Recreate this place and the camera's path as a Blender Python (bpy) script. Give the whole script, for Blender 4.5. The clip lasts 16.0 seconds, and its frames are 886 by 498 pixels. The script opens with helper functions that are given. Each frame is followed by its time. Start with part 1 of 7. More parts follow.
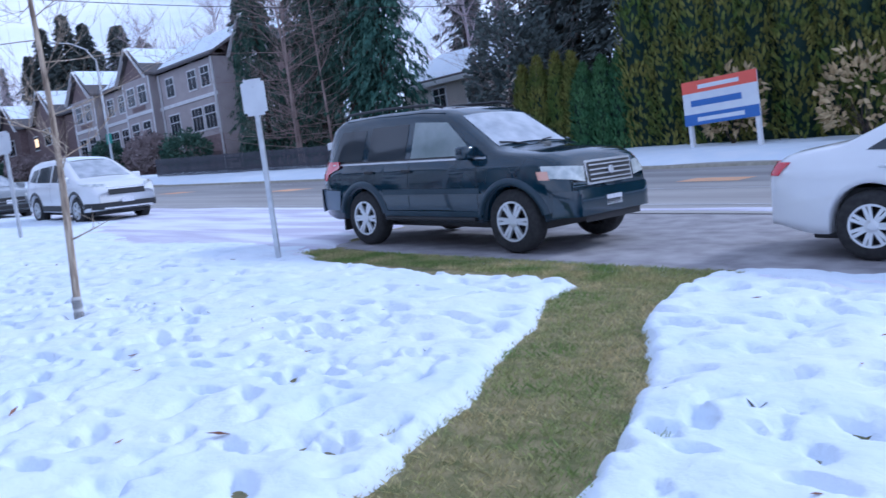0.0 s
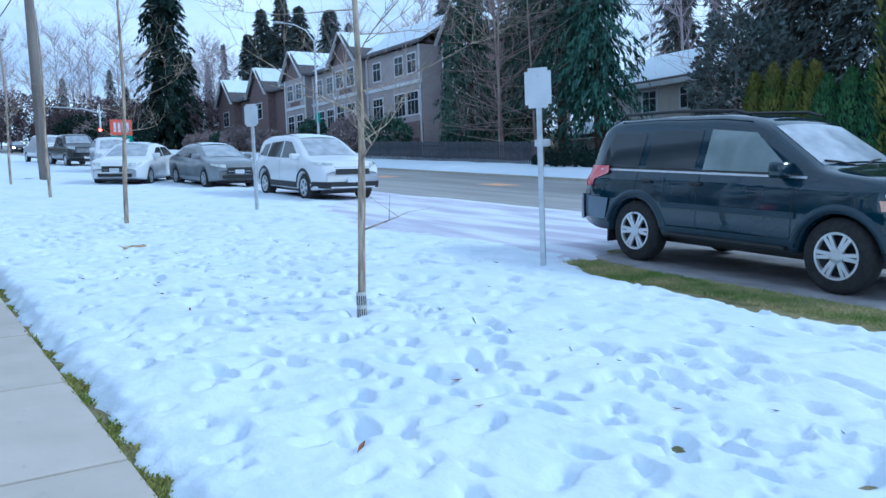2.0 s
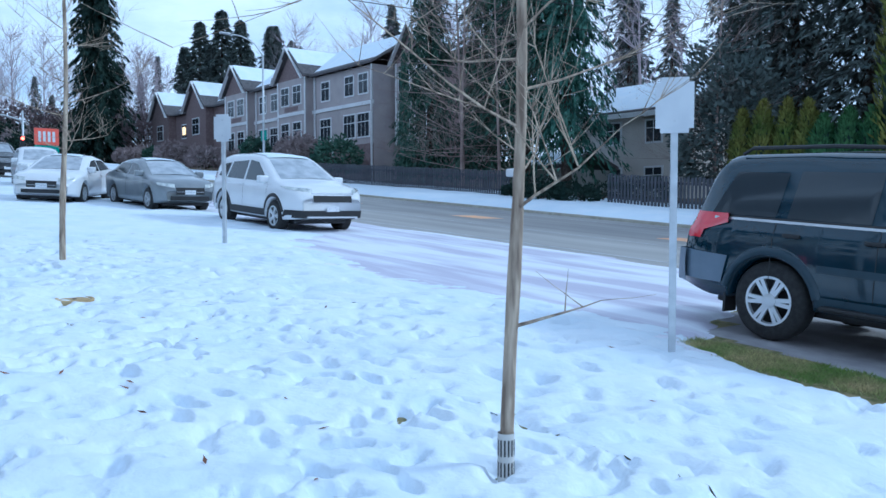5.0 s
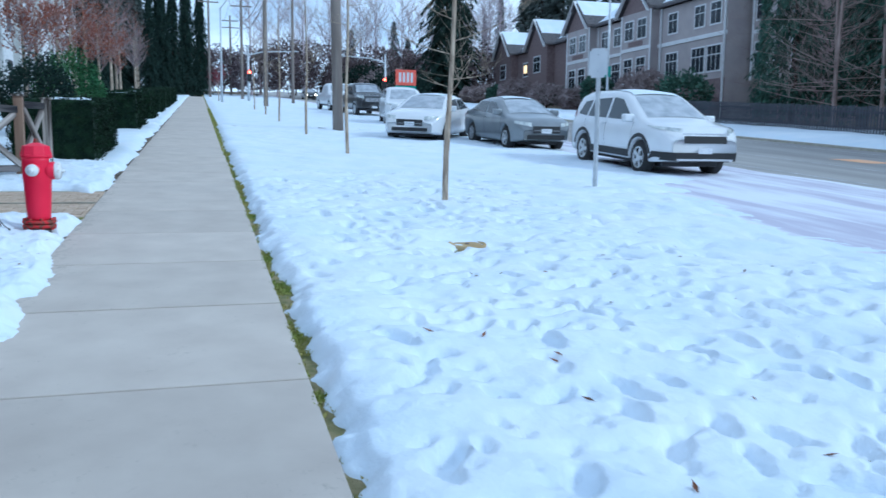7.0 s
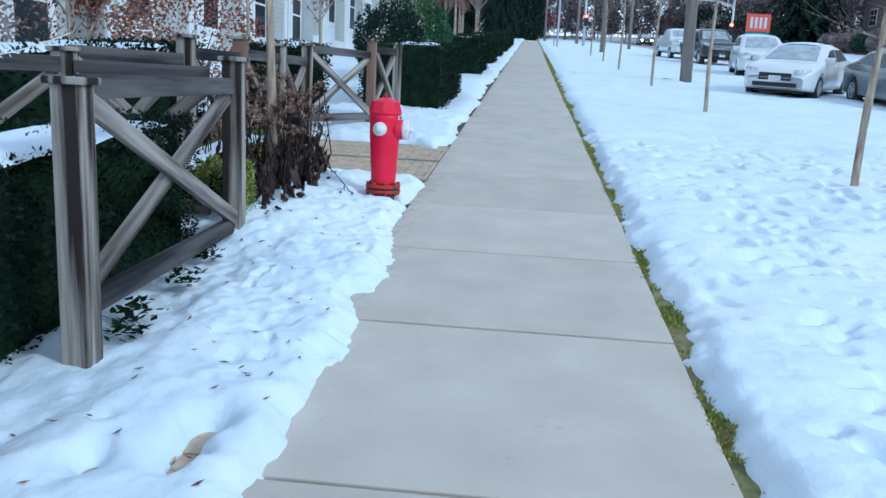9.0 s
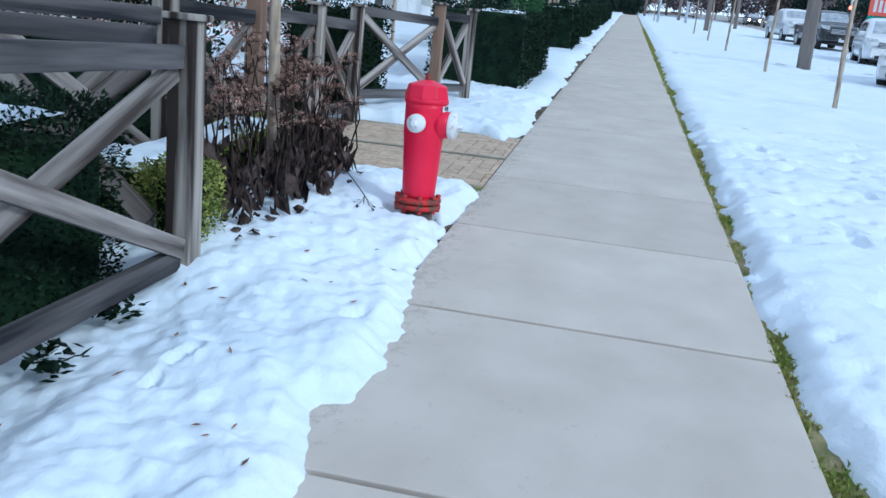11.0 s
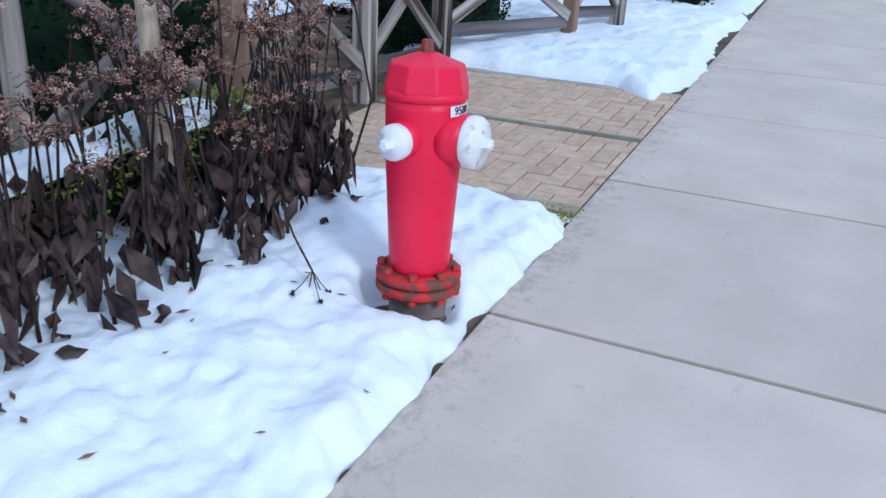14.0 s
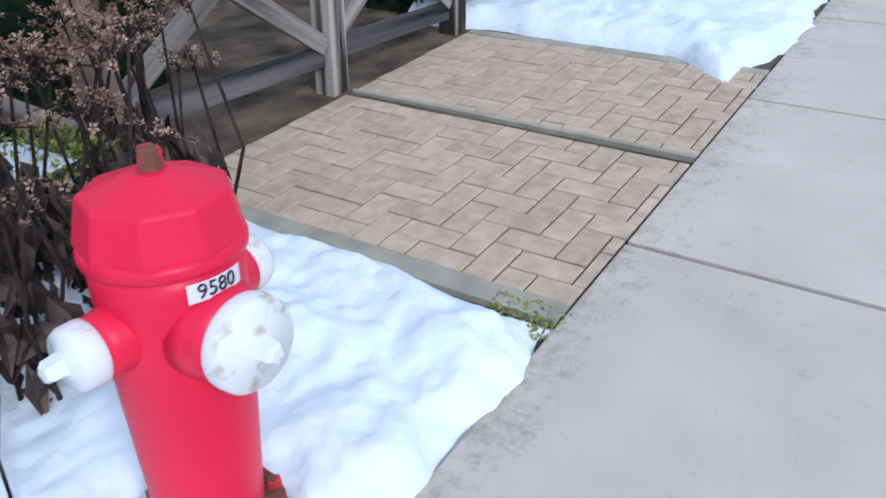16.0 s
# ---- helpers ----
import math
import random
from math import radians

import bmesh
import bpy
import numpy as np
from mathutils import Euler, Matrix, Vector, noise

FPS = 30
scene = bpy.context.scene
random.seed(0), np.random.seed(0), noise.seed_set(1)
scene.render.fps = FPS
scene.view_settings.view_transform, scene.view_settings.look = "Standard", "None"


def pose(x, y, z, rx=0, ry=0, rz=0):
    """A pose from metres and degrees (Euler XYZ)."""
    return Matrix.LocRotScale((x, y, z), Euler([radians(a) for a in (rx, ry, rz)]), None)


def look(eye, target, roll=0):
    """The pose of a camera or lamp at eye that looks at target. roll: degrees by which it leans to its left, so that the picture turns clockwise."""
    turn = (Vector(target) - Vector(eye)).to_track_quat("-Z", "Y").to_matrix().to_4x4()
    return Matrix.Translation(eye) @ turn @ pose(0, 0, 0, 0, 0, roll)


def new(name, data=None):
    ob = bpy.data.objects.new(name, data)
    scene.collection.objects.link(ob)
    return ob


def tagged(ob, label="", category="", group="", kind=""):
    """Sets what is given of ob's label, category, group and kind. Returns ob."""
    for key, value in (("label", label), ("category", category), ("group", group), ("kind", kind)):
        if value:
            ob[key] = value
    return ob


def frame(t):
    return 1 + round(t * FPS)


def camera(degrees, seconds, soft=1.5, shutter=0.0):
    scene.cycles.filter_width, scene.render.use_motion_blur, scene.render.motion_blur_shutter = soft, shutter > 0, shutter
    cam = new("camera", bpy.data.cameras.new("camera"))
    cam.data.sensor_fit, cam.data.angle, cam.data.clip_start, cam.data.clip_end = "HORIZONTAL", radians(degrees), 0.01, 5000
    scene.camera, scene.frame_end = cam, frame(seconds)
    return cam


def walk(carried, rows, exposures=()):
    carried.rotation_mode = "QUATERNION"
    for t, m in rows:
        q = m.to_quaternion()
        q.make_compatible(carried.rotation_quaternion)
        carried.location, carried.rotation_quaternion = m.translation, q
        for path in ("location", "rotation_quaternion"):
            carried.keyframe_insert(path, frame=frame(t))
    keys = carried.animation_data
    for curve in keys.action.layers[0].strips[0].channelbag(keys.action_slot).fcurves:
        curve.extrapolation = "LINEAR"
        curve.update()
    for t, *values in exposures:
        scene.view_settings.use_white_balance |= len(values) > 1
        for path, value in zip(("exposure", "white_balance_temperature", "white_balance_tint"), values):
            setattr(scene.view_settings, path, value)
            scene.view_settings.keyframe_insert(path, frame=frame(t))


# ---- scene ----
cam = camera(56.8, 16.0, soft=1.5, shutter=0.15)
ROWS = [
    (0, 10.014, 0.364, 0.709, 84.90, 7.48, 43.30),
    (0.5, 9.702, 0.286, 0.759, 84.07, 7.27, 51.43),
    (1, 9.284, 0.324, 0.807, 83.74, 6.52, 54.96),
    (1.5, 8.829, 0.222, 0.835, 84.59, 3.97, 55.36),
    (2, 8.427, 0.133, 0.898, 85.71, 2.16, 55.63),
    (2.5, 7.754, 0.453, 0.871, 87.48, 1.34, 54.71),
    (3, 6.504, 0.803, 1.109, 87.82, 0.23, 49.59),
    (3.2, 6.066, 1.028, 1.150, 87.94, -0.17, 47.93),
    (5.3, 5.132, 0.639, 1.123, 86.98, 0.07, 52.48),
    (5.5, 4.999, 0.637, 1.120, 86.73, -0.06, 53.91),
    (6, 4.711, 0.543, 1.180, 86.11, -0.55, 58.68),
    (6.5, 4.458, 0.568, 1.194, 84.09, -0.81, 64.82),
    (7, 4.108, 0.482, 1.184, 82.92, -0.70, 73.60),
    (7.5, 3.693, 0.367, 1.241, 81.86, -0.45, 81.23),
    (8, 3.312, 0.324, 1.292, 80.87, -0.58, 87.86),
    (8.5, 2.895, 0.215, 1.296, 80.08, -1.45, 93.22),
    (8.7, 2.723, 0.176, 1.304, 79.40, -2.03, 94.39),
    (10.8, 0.803, 0.175, 1.405, 76.24, -5.55, 101.47),
    (11, 0.590, 0.145, 1.395, 76.01, -5.60, 102.12),
    (11.5, 0.133, 0.158, 1.429, 75.18, -5.59, 103.56),
    (12, -0.317, 0.216, 1.459, 74.74, -4.88, 105.85),
    (12.5, -0.771, 0.191, 1.489, 73.49, -4.32, 107.61),
    (13, -1.201, 0.231, 1.497, 71.17, -3.42, 110.51),
    (13.5, -1.592, 0.237, 1.512, 69.59, -3.26, 113.10),
    (14, -2.054, 0.159, 1.547, 68.47, -2.84, 115.64),
    (14.5, -2.480, 0.173, 1.600, 66.86, -2.38, 118.98),
    (15, -2.888, 0.077, 1.600, 65.21, -2.23, 121.57),
    (15.5, -3.257, 0.003, 1.627, 63.28, -1.50, 123.05),
    (16, -3.620, 0.039, 1.666, 62.23, 0.15, 122.51),
]
EXPOSURES = [(0.0, 0.07, 4880, 13), (1.5, 0.02, 4620, -5), (5.5, 0.02, 4730, -4), (8.0, 0.03, 4900, -6), (11.0, 0.12, 5080, -3), (15.0, 0.23, 5300, 6), (16.0, 0.34, 5400, 5)]
walk(cam, [(t, pose(x, y, z, rx, ry, rz)) for t, x, y, z, rx, ry, rz in ROWS], EXPOSURES)

# ---- world and sun: a bright overcast winter afternoon ----
world = bpy.data.worlds.new("world")
scene.world = world
world.use_nodes = True
wn, wl = world.node_tree.nodes, world.node_tree.links
bg = wn["Background"]
sky = wn.new("ShaderNodeTexSky")
sky.sky_type, sky.sun_disc = "NISHITA", False
sky.sun_elevation, sky.sun_rotation = radians(33), radians(28)
sky.air_density, sky.dust_density = 1.0, 1.5
wtc = wn.new("ShaderNodeTexCoord")
wmap = wn.new("ShaderNodeMapping")
wmap.inputs["Scale"].default_value = (1.6, 1.6, 5.0)
wl.new(wtc.outputs["Generated"], wmap.inputs["Vector"])
cloud = wn.new("ShaderNodeTexNoise")
cloud.inputs["Scale"].default_value, cloud.inputs["Detail"].default_value, cloud.inputs["Roughness"].default_value = 2.2, 6.0, 0.55
wl.new(wmap.outputs["Vector"], cloud.inputs["Vector"])
cramp = wn.new("ShaderNodeValToRGB")
cramp.color_ramp.elements[0].position, cramp.color_ramp.elements[0].color = 0.36, (5.6, 6.2, 7.6, 1)
cramp.color_ramp.elements[1].position, cramp.color_ramp.elements[1].color = 0.62, (9.4, 9.3, 10.2, 1)
wl.new(cloud.outputs["Fac"], cramp.inputs["Fac"])
wmix = wn.new("ShaderNodeMix")
wmix.data_type = "RGBA"
wmix.inputs["Factor"].default_value = 0.85
wl.new(sky.outputs["Color"], wmix.inputs["A"])
wl.new(cramp.outputs["Color"], wmix.inputs["B"])
wz = wn.new("ShaderNodeSeparateXYZ")
wl.new(wtc.outputs["Generated"], wz.inputs["Vector"])
pale = wn.new("ShaderNodeMapRange")
pale.inputs["From Min"].default_value, pale.inputs["From Max"].default_value = 0.0, 0.6
pale.inputs["To Min"].default_value, pale.inputs["To Max"].default_value = 1.3, 0.92
wl.new(wz.outputs["Z"], pale.inputs["Value"])
lift = wn.new("ShaderNodeVectorMath")
lift.operation = "SCALE"
wl.new(wmix.outputs["Result"], lift.inputs[0])
wl.new(pale.outputs["Result"], lift.inputs["Scale"])
wl.new(lift.outputs["Vector"], bg.inputs["Color"])
bg.inputs["Strength"].default_value = 0.1

sun = new("sun", bpy.data.lights.new("sun", "SUN"))
sun.data.energy, sun.data.angle, sun.data.color = 1.4, radians(10), (1.0, 0.95, 0.9)
sun.matrix_world = look((0, 0, 19), (-14, -26, 0))


# ---- materials ----
def mat(name, c1, c2=None, rough=0.6, metal=0.0, scale=6.0, detail=4.0, bump=0.0, bscale=60.0, stretch=(1, 1, 1), coat=0.0, lo=0.35, hi=0.65, rvar=0.0, obj=0.0, emit=0.0, bdist=0.01, island=0.0, shift=False, spec=0.5):
    """A surface of two mottled colours with fine relief; obj or island: how far single pieces differ in brightness."""
    m = bpy.data.materials.new(name)
    m.use_nodes = True
    n, l = m.node_tree.nodes, m.node_tree.links
    b = n["Principled BSDF"]
    b.inputs["Roughness"].default_value, b.inputs["Metallic"].default_value = rough, metal
    b.inputs["Coat Weight"].default_value = coat
    b.inputs["Specular IOR Level"].default_value = spec
    b.inputs["Coat Roughness"].default_value = 0.05
    tc = n.new("ShaderNodeTexCoord")
    mp = n.new("ShaderNodeMapping")
    mp.inputs["Scale"].default_value = stretch
    l.new(tc.outputs["Object"], mp.inputs["Vector"])
    if shift:
        si = n.new("ShaderNodeObjectInfo")
        sm = n.new("ShaderNodeMath")
        sm.operation = "MULTIPLY"
        sm.inputs[1].default_value = 61.0
        l.new(si.outputs["Random"], sm.inputs[0])
        l.new(sm.outputs["Value"], mp.inputs["Location"])
    out = None
    if c2 is not None:
        a = n.new("ShaderNodeTexNoise")
        a.inputs["Scale"].default_value, a.inputs["Detail"].default_value = scale, detail
        l.new(mp.outputs["Vector"], a.inputs["Vector"])
        r = n.new("ShaderNodeValToRGB")
        r.color_ramp.elements[0].position, r.color_ramp.elements[1].position = lo, hi
        r.color_ramp.elements[0].color, r.color_ramp.elements[1].color = (*c1, 1), (*c2, 1)
        l.new(a.outputs["Fac"], r.inputs["Fac"])
        out = r.outputs["Color"]
        if rvar:
            mr = n.new("ShaderNodeMapRange")
            mr.inputs["To Min"].default_value, mr.inputs["To Max"].default_value = max(rough - rvar, 0), rough + rvar
            l.new(a.outputs["Fac"], mr.inputs["Value"])
            l.new(mr.outputs["Result"], b.inputs["Roughness"])
    if obj or island:
        hs = n.new("ShaderNodeHueSaturation")
        if obj:
            oi = n.new("ShaderNodeObjectInfo")
            src = oi.outputs["Random"]
        else:
            ge = n.new("ShaderNodeNewGeometry")
            src = ge.outputs["Random Per Island"]
        vr = n.new("ShaderNodeMapRange")
        k = obj or island
        vr.inputs["To Min"].default_value, vr.inputs["To Max"].default_value = 1 - k, 1 + k
        l.new(src, vr.inputs["Value"])
        l.new(vr.outputs["Result"], hs.inputs["Value"])
        if out is not None:
            l.new(out, hs.inputs["Color"])
        else:
            hs.inputs["Color"].default_value = (*c1, 1)
        out = hs.outputs["Color"]
    if out is not None:
        l.new(out, b.inputs["Base Color"])
    else:
        b.inputs["Base Color"].default_value = (*c1, 1)
    if bump:
        e = n.new("ShaderNodeTexNoise")
        e.inputs["Scale"].default_value, e.inputs["Detail"].default_value = bscale, 5.0
        l.new(mp.outputs["Vector"], e.inputs["Vector"])
        bp = n.new("ShaderNodeBump")
        bp.inputs["Strength"].default_value, bp.inputs["Distance"].default_value = bump, bdist
        l.new(e.outputs["Fac"], bp.inputs["Height"])
        l.new(bp.outputs["Normal"], b.inputs["Normal"])
    if emit:
        b.inputs["Emission Color"].default_value = (*c1, 1)
        b.inputs["Emission Strength"].default_value = emit
    return m


def glass_dark(name, tint=(0.02, 0.025, 0.03), rough=0.06):
    """A dark window pane seen from outside: glossy coat over the dark inside."""
    m = mat(name, tint, rough=rough)
    m.node_tree.nodes["Principled BSDF"].inputs["IOR"].default_value = 1.5
    return m


M_SNOW = mat("snow", (0.76, 0.84, 0.93), (0.83, 0.885, 0.95), rough=0.75, scale=1.3, bump=0.5, bscale=15, bdist=0.025)
M_SNOW_DIRTY = mat("packed_snow", (0.58, 0.55, 0.66), (0.84, 0.85, 0.93), rough=0.7, scale=0.9, stretch=(0.35, 2.2, 1), detail=8, bump=0.6, bscale=9, bdist=0.03, lo=0.4, hi=0.6)
M_CONC = mat("concrete", (0.515, 0.45, 0.396), (0.625, 0.555, 0.488), rough=0.85, scale=2.6, detail=12, bump=0.2, bscale=160, bdist=0.003, obj=0.045, shift=True, lo=0.25, hi=0.75)


def edge_dirt(m):
    """Dark lichen and soil specks that gather along the garden edge of the slabs."""
    n, l = m.node_tree.nodes, m.node_tree.links
    b = n["Principled BSDF"]
    src = b.inputs["Base Color"].links[0].from_socket
    tc, xyz = n.new("ShaderNodeTexCoord"), n.new("ShaderNodeSeparateXYZ")
    l.new(tc.outputs["Object"], xyz.inputs["Vector"])
    geo = n.new("ShaderNodeNewGeometry")
    no, big = n.new("ShaderNodeTexNoise"), n.new("ShaderNodeTexNoise")
    no.inputs["Scale"].default_value, no.inputs["Detail"].default_value, no.inputs["Roughness"].default_value = 16.0, 9.0, 0.75
    big.inputs["Scale"].default_value, big.inputs["Detail"].default_value = 1.7, 4.0
    l.new(geo.outputs["Position"], no.inputs["Vector"])
    l.new(geo.outputs["Position"], big.inputs["Vector"])
    near = n.new("ShaderNodeMapRange")
    near.inputs["From Min"].default_value, near.inputs["From Max"].default_value = -0.5, -0.8
    near.inputs["To Min"].default_value, near.inputs["To Max"].default_value = 0.0, 0.2
    l.new(xyz.outputs["Y"], near.inputs["Value"])
    add, add2 = n.new("ShaderNodeMath"), n.new("ShaderNodeMath")
    l.new(no.outputs["Fac"], add.inputs[0])
    l.new(near.outputs["Result"], add.inputs[1])
    add2.operation = "MULTIPLY_ADD"
    l.new(big.outputs["Fac"], add2.inputs[0])
    add2.inputs[1].default_value = 0.3
    l.new(add.outputs["Value"], add2.inputs[2])
    cut = n.new("ShaderNodeMapRange")
    cut.inputs["From Min"].default_value, cut.inputs["From Max"].default_value = 0.76, 0.98
    cut.inputs["To Max"].default_value = 0.5
    l.new(add2.outputs["Value"], cut.inputs["Value"])
    mx = n.new("ShaderNodeMix")
    mx.data_type = "RGBA"
    l.new(cut.outputs["Result"], mx.inputs["Factor"])
    l.new(src, mx.inputs["A"])
    mx.inputs["B"].default_value = (0.12, 0.11, 0.085, 1)
    l.new(mx.outputs["Result"], b.inputs["Base Color"])


edge_dirt(M_CONC)
M_CONC_EDGE = mat("concrete_edging", (0.3, 0.28, 0.22), (0.42, 0.39, 0.32), rough=0.9, scale=6, bump=0.3, bscale=90, bdist=0.004)
M_ASPHALT = mat("asphalt", (0.3, 0.28, 0.27), (0.45, 0.43, 0.41), rough=0.8, scale=0.5, stretch=(0.15, 1.6, 1), detail=7, bump=0.2, bscale=120, bdist=0.004)
M_GRAVEL = mat("gravel_lot", (0.24, 0.225, 0.235), (0.42, 0.4, 0.41), rough=0.85, scale=3.0, detail=10, bump=0.5, bscale=90, bdist=0.012, lo=0.3, hi=0.7)
M_TURF = mat("turf", (0.17, 0.18, 0.06), (0.4, 0.33, 0.17), rough=0.9, scale=9, detail=8, bump=0.9, bscale=140, bdist=0.02)
M_GRASS = mat("grass_blade", (0.2, 0.29, 0.07), (0.56, 0.47, 0.24), rough=0.7, scale=2.4, island=0.35)
M_MOSS = mat("moss_blade", (0.2, 0.26, 0.04), (0.36, 0.32, 0.1), rough=0.8, scale=3, island=0.3)
M_EARTH = mat("earth", (0.07, 0.055, 0.042), (0.18, 0.14, 0.1), rough=0.95, scale=4, bump=0.5, bscale=50, spec=0.15)
M_PAVER = mat("paver", (0.45, 0.335, 0.24), (0.58, 0.455, 0.345), rough=0.85, scale=14, detail=8, bump=0.3, bscale=160, bdist=0.003, obj=0.07, shift=True)
M_JOINT = mat("joint_sand", (0.035, 0.032, 0.025), (0.08, 0.08, 0.045), rough=0.95, scale=7, bump=0.4, bscale=120)
M_WOOD = mat("weathered_cedar", (0.035, 0.027, 0.024), (0.4, 0.355, 0.315), shift=True, lo=0.42, hi=0.58, rough=0.85, scale=13, stretch=(1, 1, 0.05), detail=9, bump=0.35, bscale=45, bdist=0.004, obj=0.12, spec=0.15)
M_WOODRAIL = mat("darkened_cedar_rail", (0.025, 0.025, 0.03), (0.165, 0.15, 0.15), lo=0.38, hi=0.66, rough=0.85, scale=11, stretch=(0.06, 1, 1), detail=9, bump=0.35, bscale=45, bdist=0.004, obj=0.2, shift=True, spec=0.2)
M_WOODX = mat("weathered_cedar_brace", (0.07, 0.055, 0.05), (0.38, 0.34, 0.315), shift=True, lo=0.38, hi=0.62, rough=0.85, scale=13, stretch=(0.06, 1, 1), detail=9, bump=0.35, bscale=45, bdist=0.004, obj=0.3, spec=0.15)
M_WOOD_BROWN = mat("brown_cedar", (0.16, 0.09, 0.06), (0.3, 0.2, 0.14), rough=0.8, scale=7, stretch=(1, 1, 0.08), detail=9, bump=0.3, bscale=45, bdist=0.004)
M_RED = mat("hydrant_red", (0.72, 0.01, 0.055), (0.82, 0.018, 0.07), rough=0.42, spec=0.3, scale=3, bump=0.12, bscale=35, bdist=0.004, rvar=0.08)
M_RED_RUST = mat("rusty_red_iron", (0.6, 0.02, 0.03), (0.16, 0.06, 0.04), rough=0.7, scale=22, detail=6, bump=0.5, bscale=70, bdist=0.004, lo=0.44, hi=0.56)
M_CAP = mat("chipped_white_paint", (0.78, 0.79, 0.8), (0.5, 0.42, 0.33), rough=0.5, scale=15, detail=7, bump=0.25, bscale=50, bdist=0.004, lo=0.58, hi=0.66)
M_IRON = mat("brown_iron", (0.1, 0.075, 0.07), (0.2, 0.16, 0.15), rough=0.8, scale=12, bump=0.3, bscale=60, bdist=0.004)
M_BLACK = mat("black_plastic", (0.02, 0.02, 0.022), rough=0.5)
M_TYRE = mat("tyre_rubber", (0.018, 0.018, 0.02), (0.035, 0.034, 0.034), rough=0.85, scale=20)
M_RIM = mat("alloy_rim", (0.7, 0.71, 0.73), rough=0.3, metal=0.6)
M_CHROME = mat("chrome", (0.72, 0.73, 0.76), rough=0.22, metal=0.6)
M_NAVY = mat("navy_car_paint", (0.006, 0.024, 0.04), (0.008, 0.03, 0.05), rough=0.07, metal=0.0, scale=3, spec=0.5, coat=0.6)
M_GREYCLAD = mat("grey_lower_paint", (0.022, 0.042, 0.06), (0.032, 0.056, 0.078), rough=0.3, scale=3, spec=0.4)
M_REARCLAD = mat("silver_blue_bumper", (0.13, 0.17, 0.22), (0.17, 0.21, 0.27), rough=0.35, scale=3, spec=0.4)
M_WHITE_PAINT = mat("white_car_paint", (0.76, 0.77, 0.8), (0.8, 0.81, 0.83), rough=0.3, scale=2, coat=0.8)
M_GREY_PAINT = mat("grey_car_paint", (0.21, 0.23, 0.25), (0.27, 0.29, 0.31), rough=0.35, metal=0.4, scale=2, coat=0.8)
M_DARK_PAINT = mat("black_car_paint", (0.015, 0.018, 0.024), rough=0.3, coat=1.0)
M_GLASS = glass_dark("car_glass", (0.045, 0.052, 0.06), 0.04)
M_GLASS_FROST = mat("frosted_windscreen", (0.3, 0.33, 0.38), (0.5, 0.53, 0.58), rough=0.3, scale=4, coat=0.6)
M_GLASS_CLEAR = mat("front_door_glass", (0.2, 0.24, 0.24), (0.32, 0.36, 0.37), rough=0.08, scale=2, coat=0.5)
M_HEADLIGHT = mat("headlight_lens", (0.42, 0.46, 0.46), (0.82, 0.83, 0.8), rough=0.08, scale=9, coat=1.0, lo=0.3, hi=0.7)
M_AMBER = mat("amber_lens", (0.75, 0.4, 0.3), rough=0.2, coat=0.8)
M_TAIL = mat("red_lens", (0.6, 0.01, 0.03), rough=0.15, coat=0.8)
M_PLATE = mat("number_plate", (0.75, 0.76, 0.78), (0.5, 0.52, 0.6), rough=0.4, scale=30, lo=0.5, hi=0.7)
M_GALV = mat("galvanised_steel", (0.5, 0.52, 0.55), (0.62, 0.64, 0.67), rough=0.45, metal=0.5, scale=8, bump=0.05)
M_SIGNBACK = mat("sign_back_aluminium", (0.6, 0.62, 0.66), (0.68, 0.7, 0.73), rough=0.45, metal=0.3, scale=4)
M_BARK = mat("young_bark", (0.2, 0.15, 0.115), (0.56, 0.46, 0.35), rough=0.9, scale=24, stretch=(1, 1, 0.14), detail=8, bump=0.5, bscale=40, bdist=0.006, spec=0.15)
M_BARK_DARK = mat("dark_bark", (0.05, 0.038, 0.032), (0.12, 0.095, 0.08), rough=0.95, scale=6, bump=0.5, bscale=20, spec=0.15)
M_BARK_FAR = mat("winter_twigs", (0.24, 0.19, 0.185), (0.4, 0.33, 0.325), rough=0.95, scale=0.6, spec=0.15)
# pinkish twigs, lightened to put the haze of distance into their colour
M_TWIG_FAR = mat("hazed_pink_twigs", (0.44, 0.36, 0.39), (0.6, 0.52, 0.55), rough=0.95, scale=0.5, spec=0.1)
M_LARCH = mat("larch_twigs", (0.26, 0.19, 0.17), (0.44, 0.34, 0.3), rough=0.95, scale=0.8, spec=0.1)
M_BRUSH = mat("wet_undergrowth", (0.12, 0.095, 0.1), (0.26, 0.2, 0.205), rough=0.95, scale=0.5, island=0.4, spec=0.1)
M_TANLEAF = mat("tan_dry_leaf", (0.36, 0.26, 0.13), (0.58, 0.45, 0.26), rough=0.8, scale=2, island=0.3, spec=0.15)
M_GUARD = mat("trunk_guard", (0.5, 0.48, 0.45), (0.6, 0.58, 0.55), rough=0.7, scale=10)
M_CEDAR = mat("conifer_needles", (0.038, 0.085, 0.064), (0.095, 0.16, 0.115), rough=0.85, scale=1.4, island=0.45, spec=0.15)
M_CEDAR_LIGHT = mat("blue_green_needles", (0.05, 0.12, 0.095), (0.1, 0.19, 0.14), rough=0.85, scale=1.2, island=0.4, spec=0.15)
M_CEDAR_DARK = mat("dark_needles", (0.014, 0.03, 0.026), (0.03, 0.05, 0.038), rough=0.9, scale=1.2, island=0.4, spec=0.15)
M_ARBOR = mat("arborvitae_leaf", (0.085, 0.13, 0.03), (0.21, 0.195, 0.05), rough=0.85, scale=0.9, island=0.4, spec=0.15)
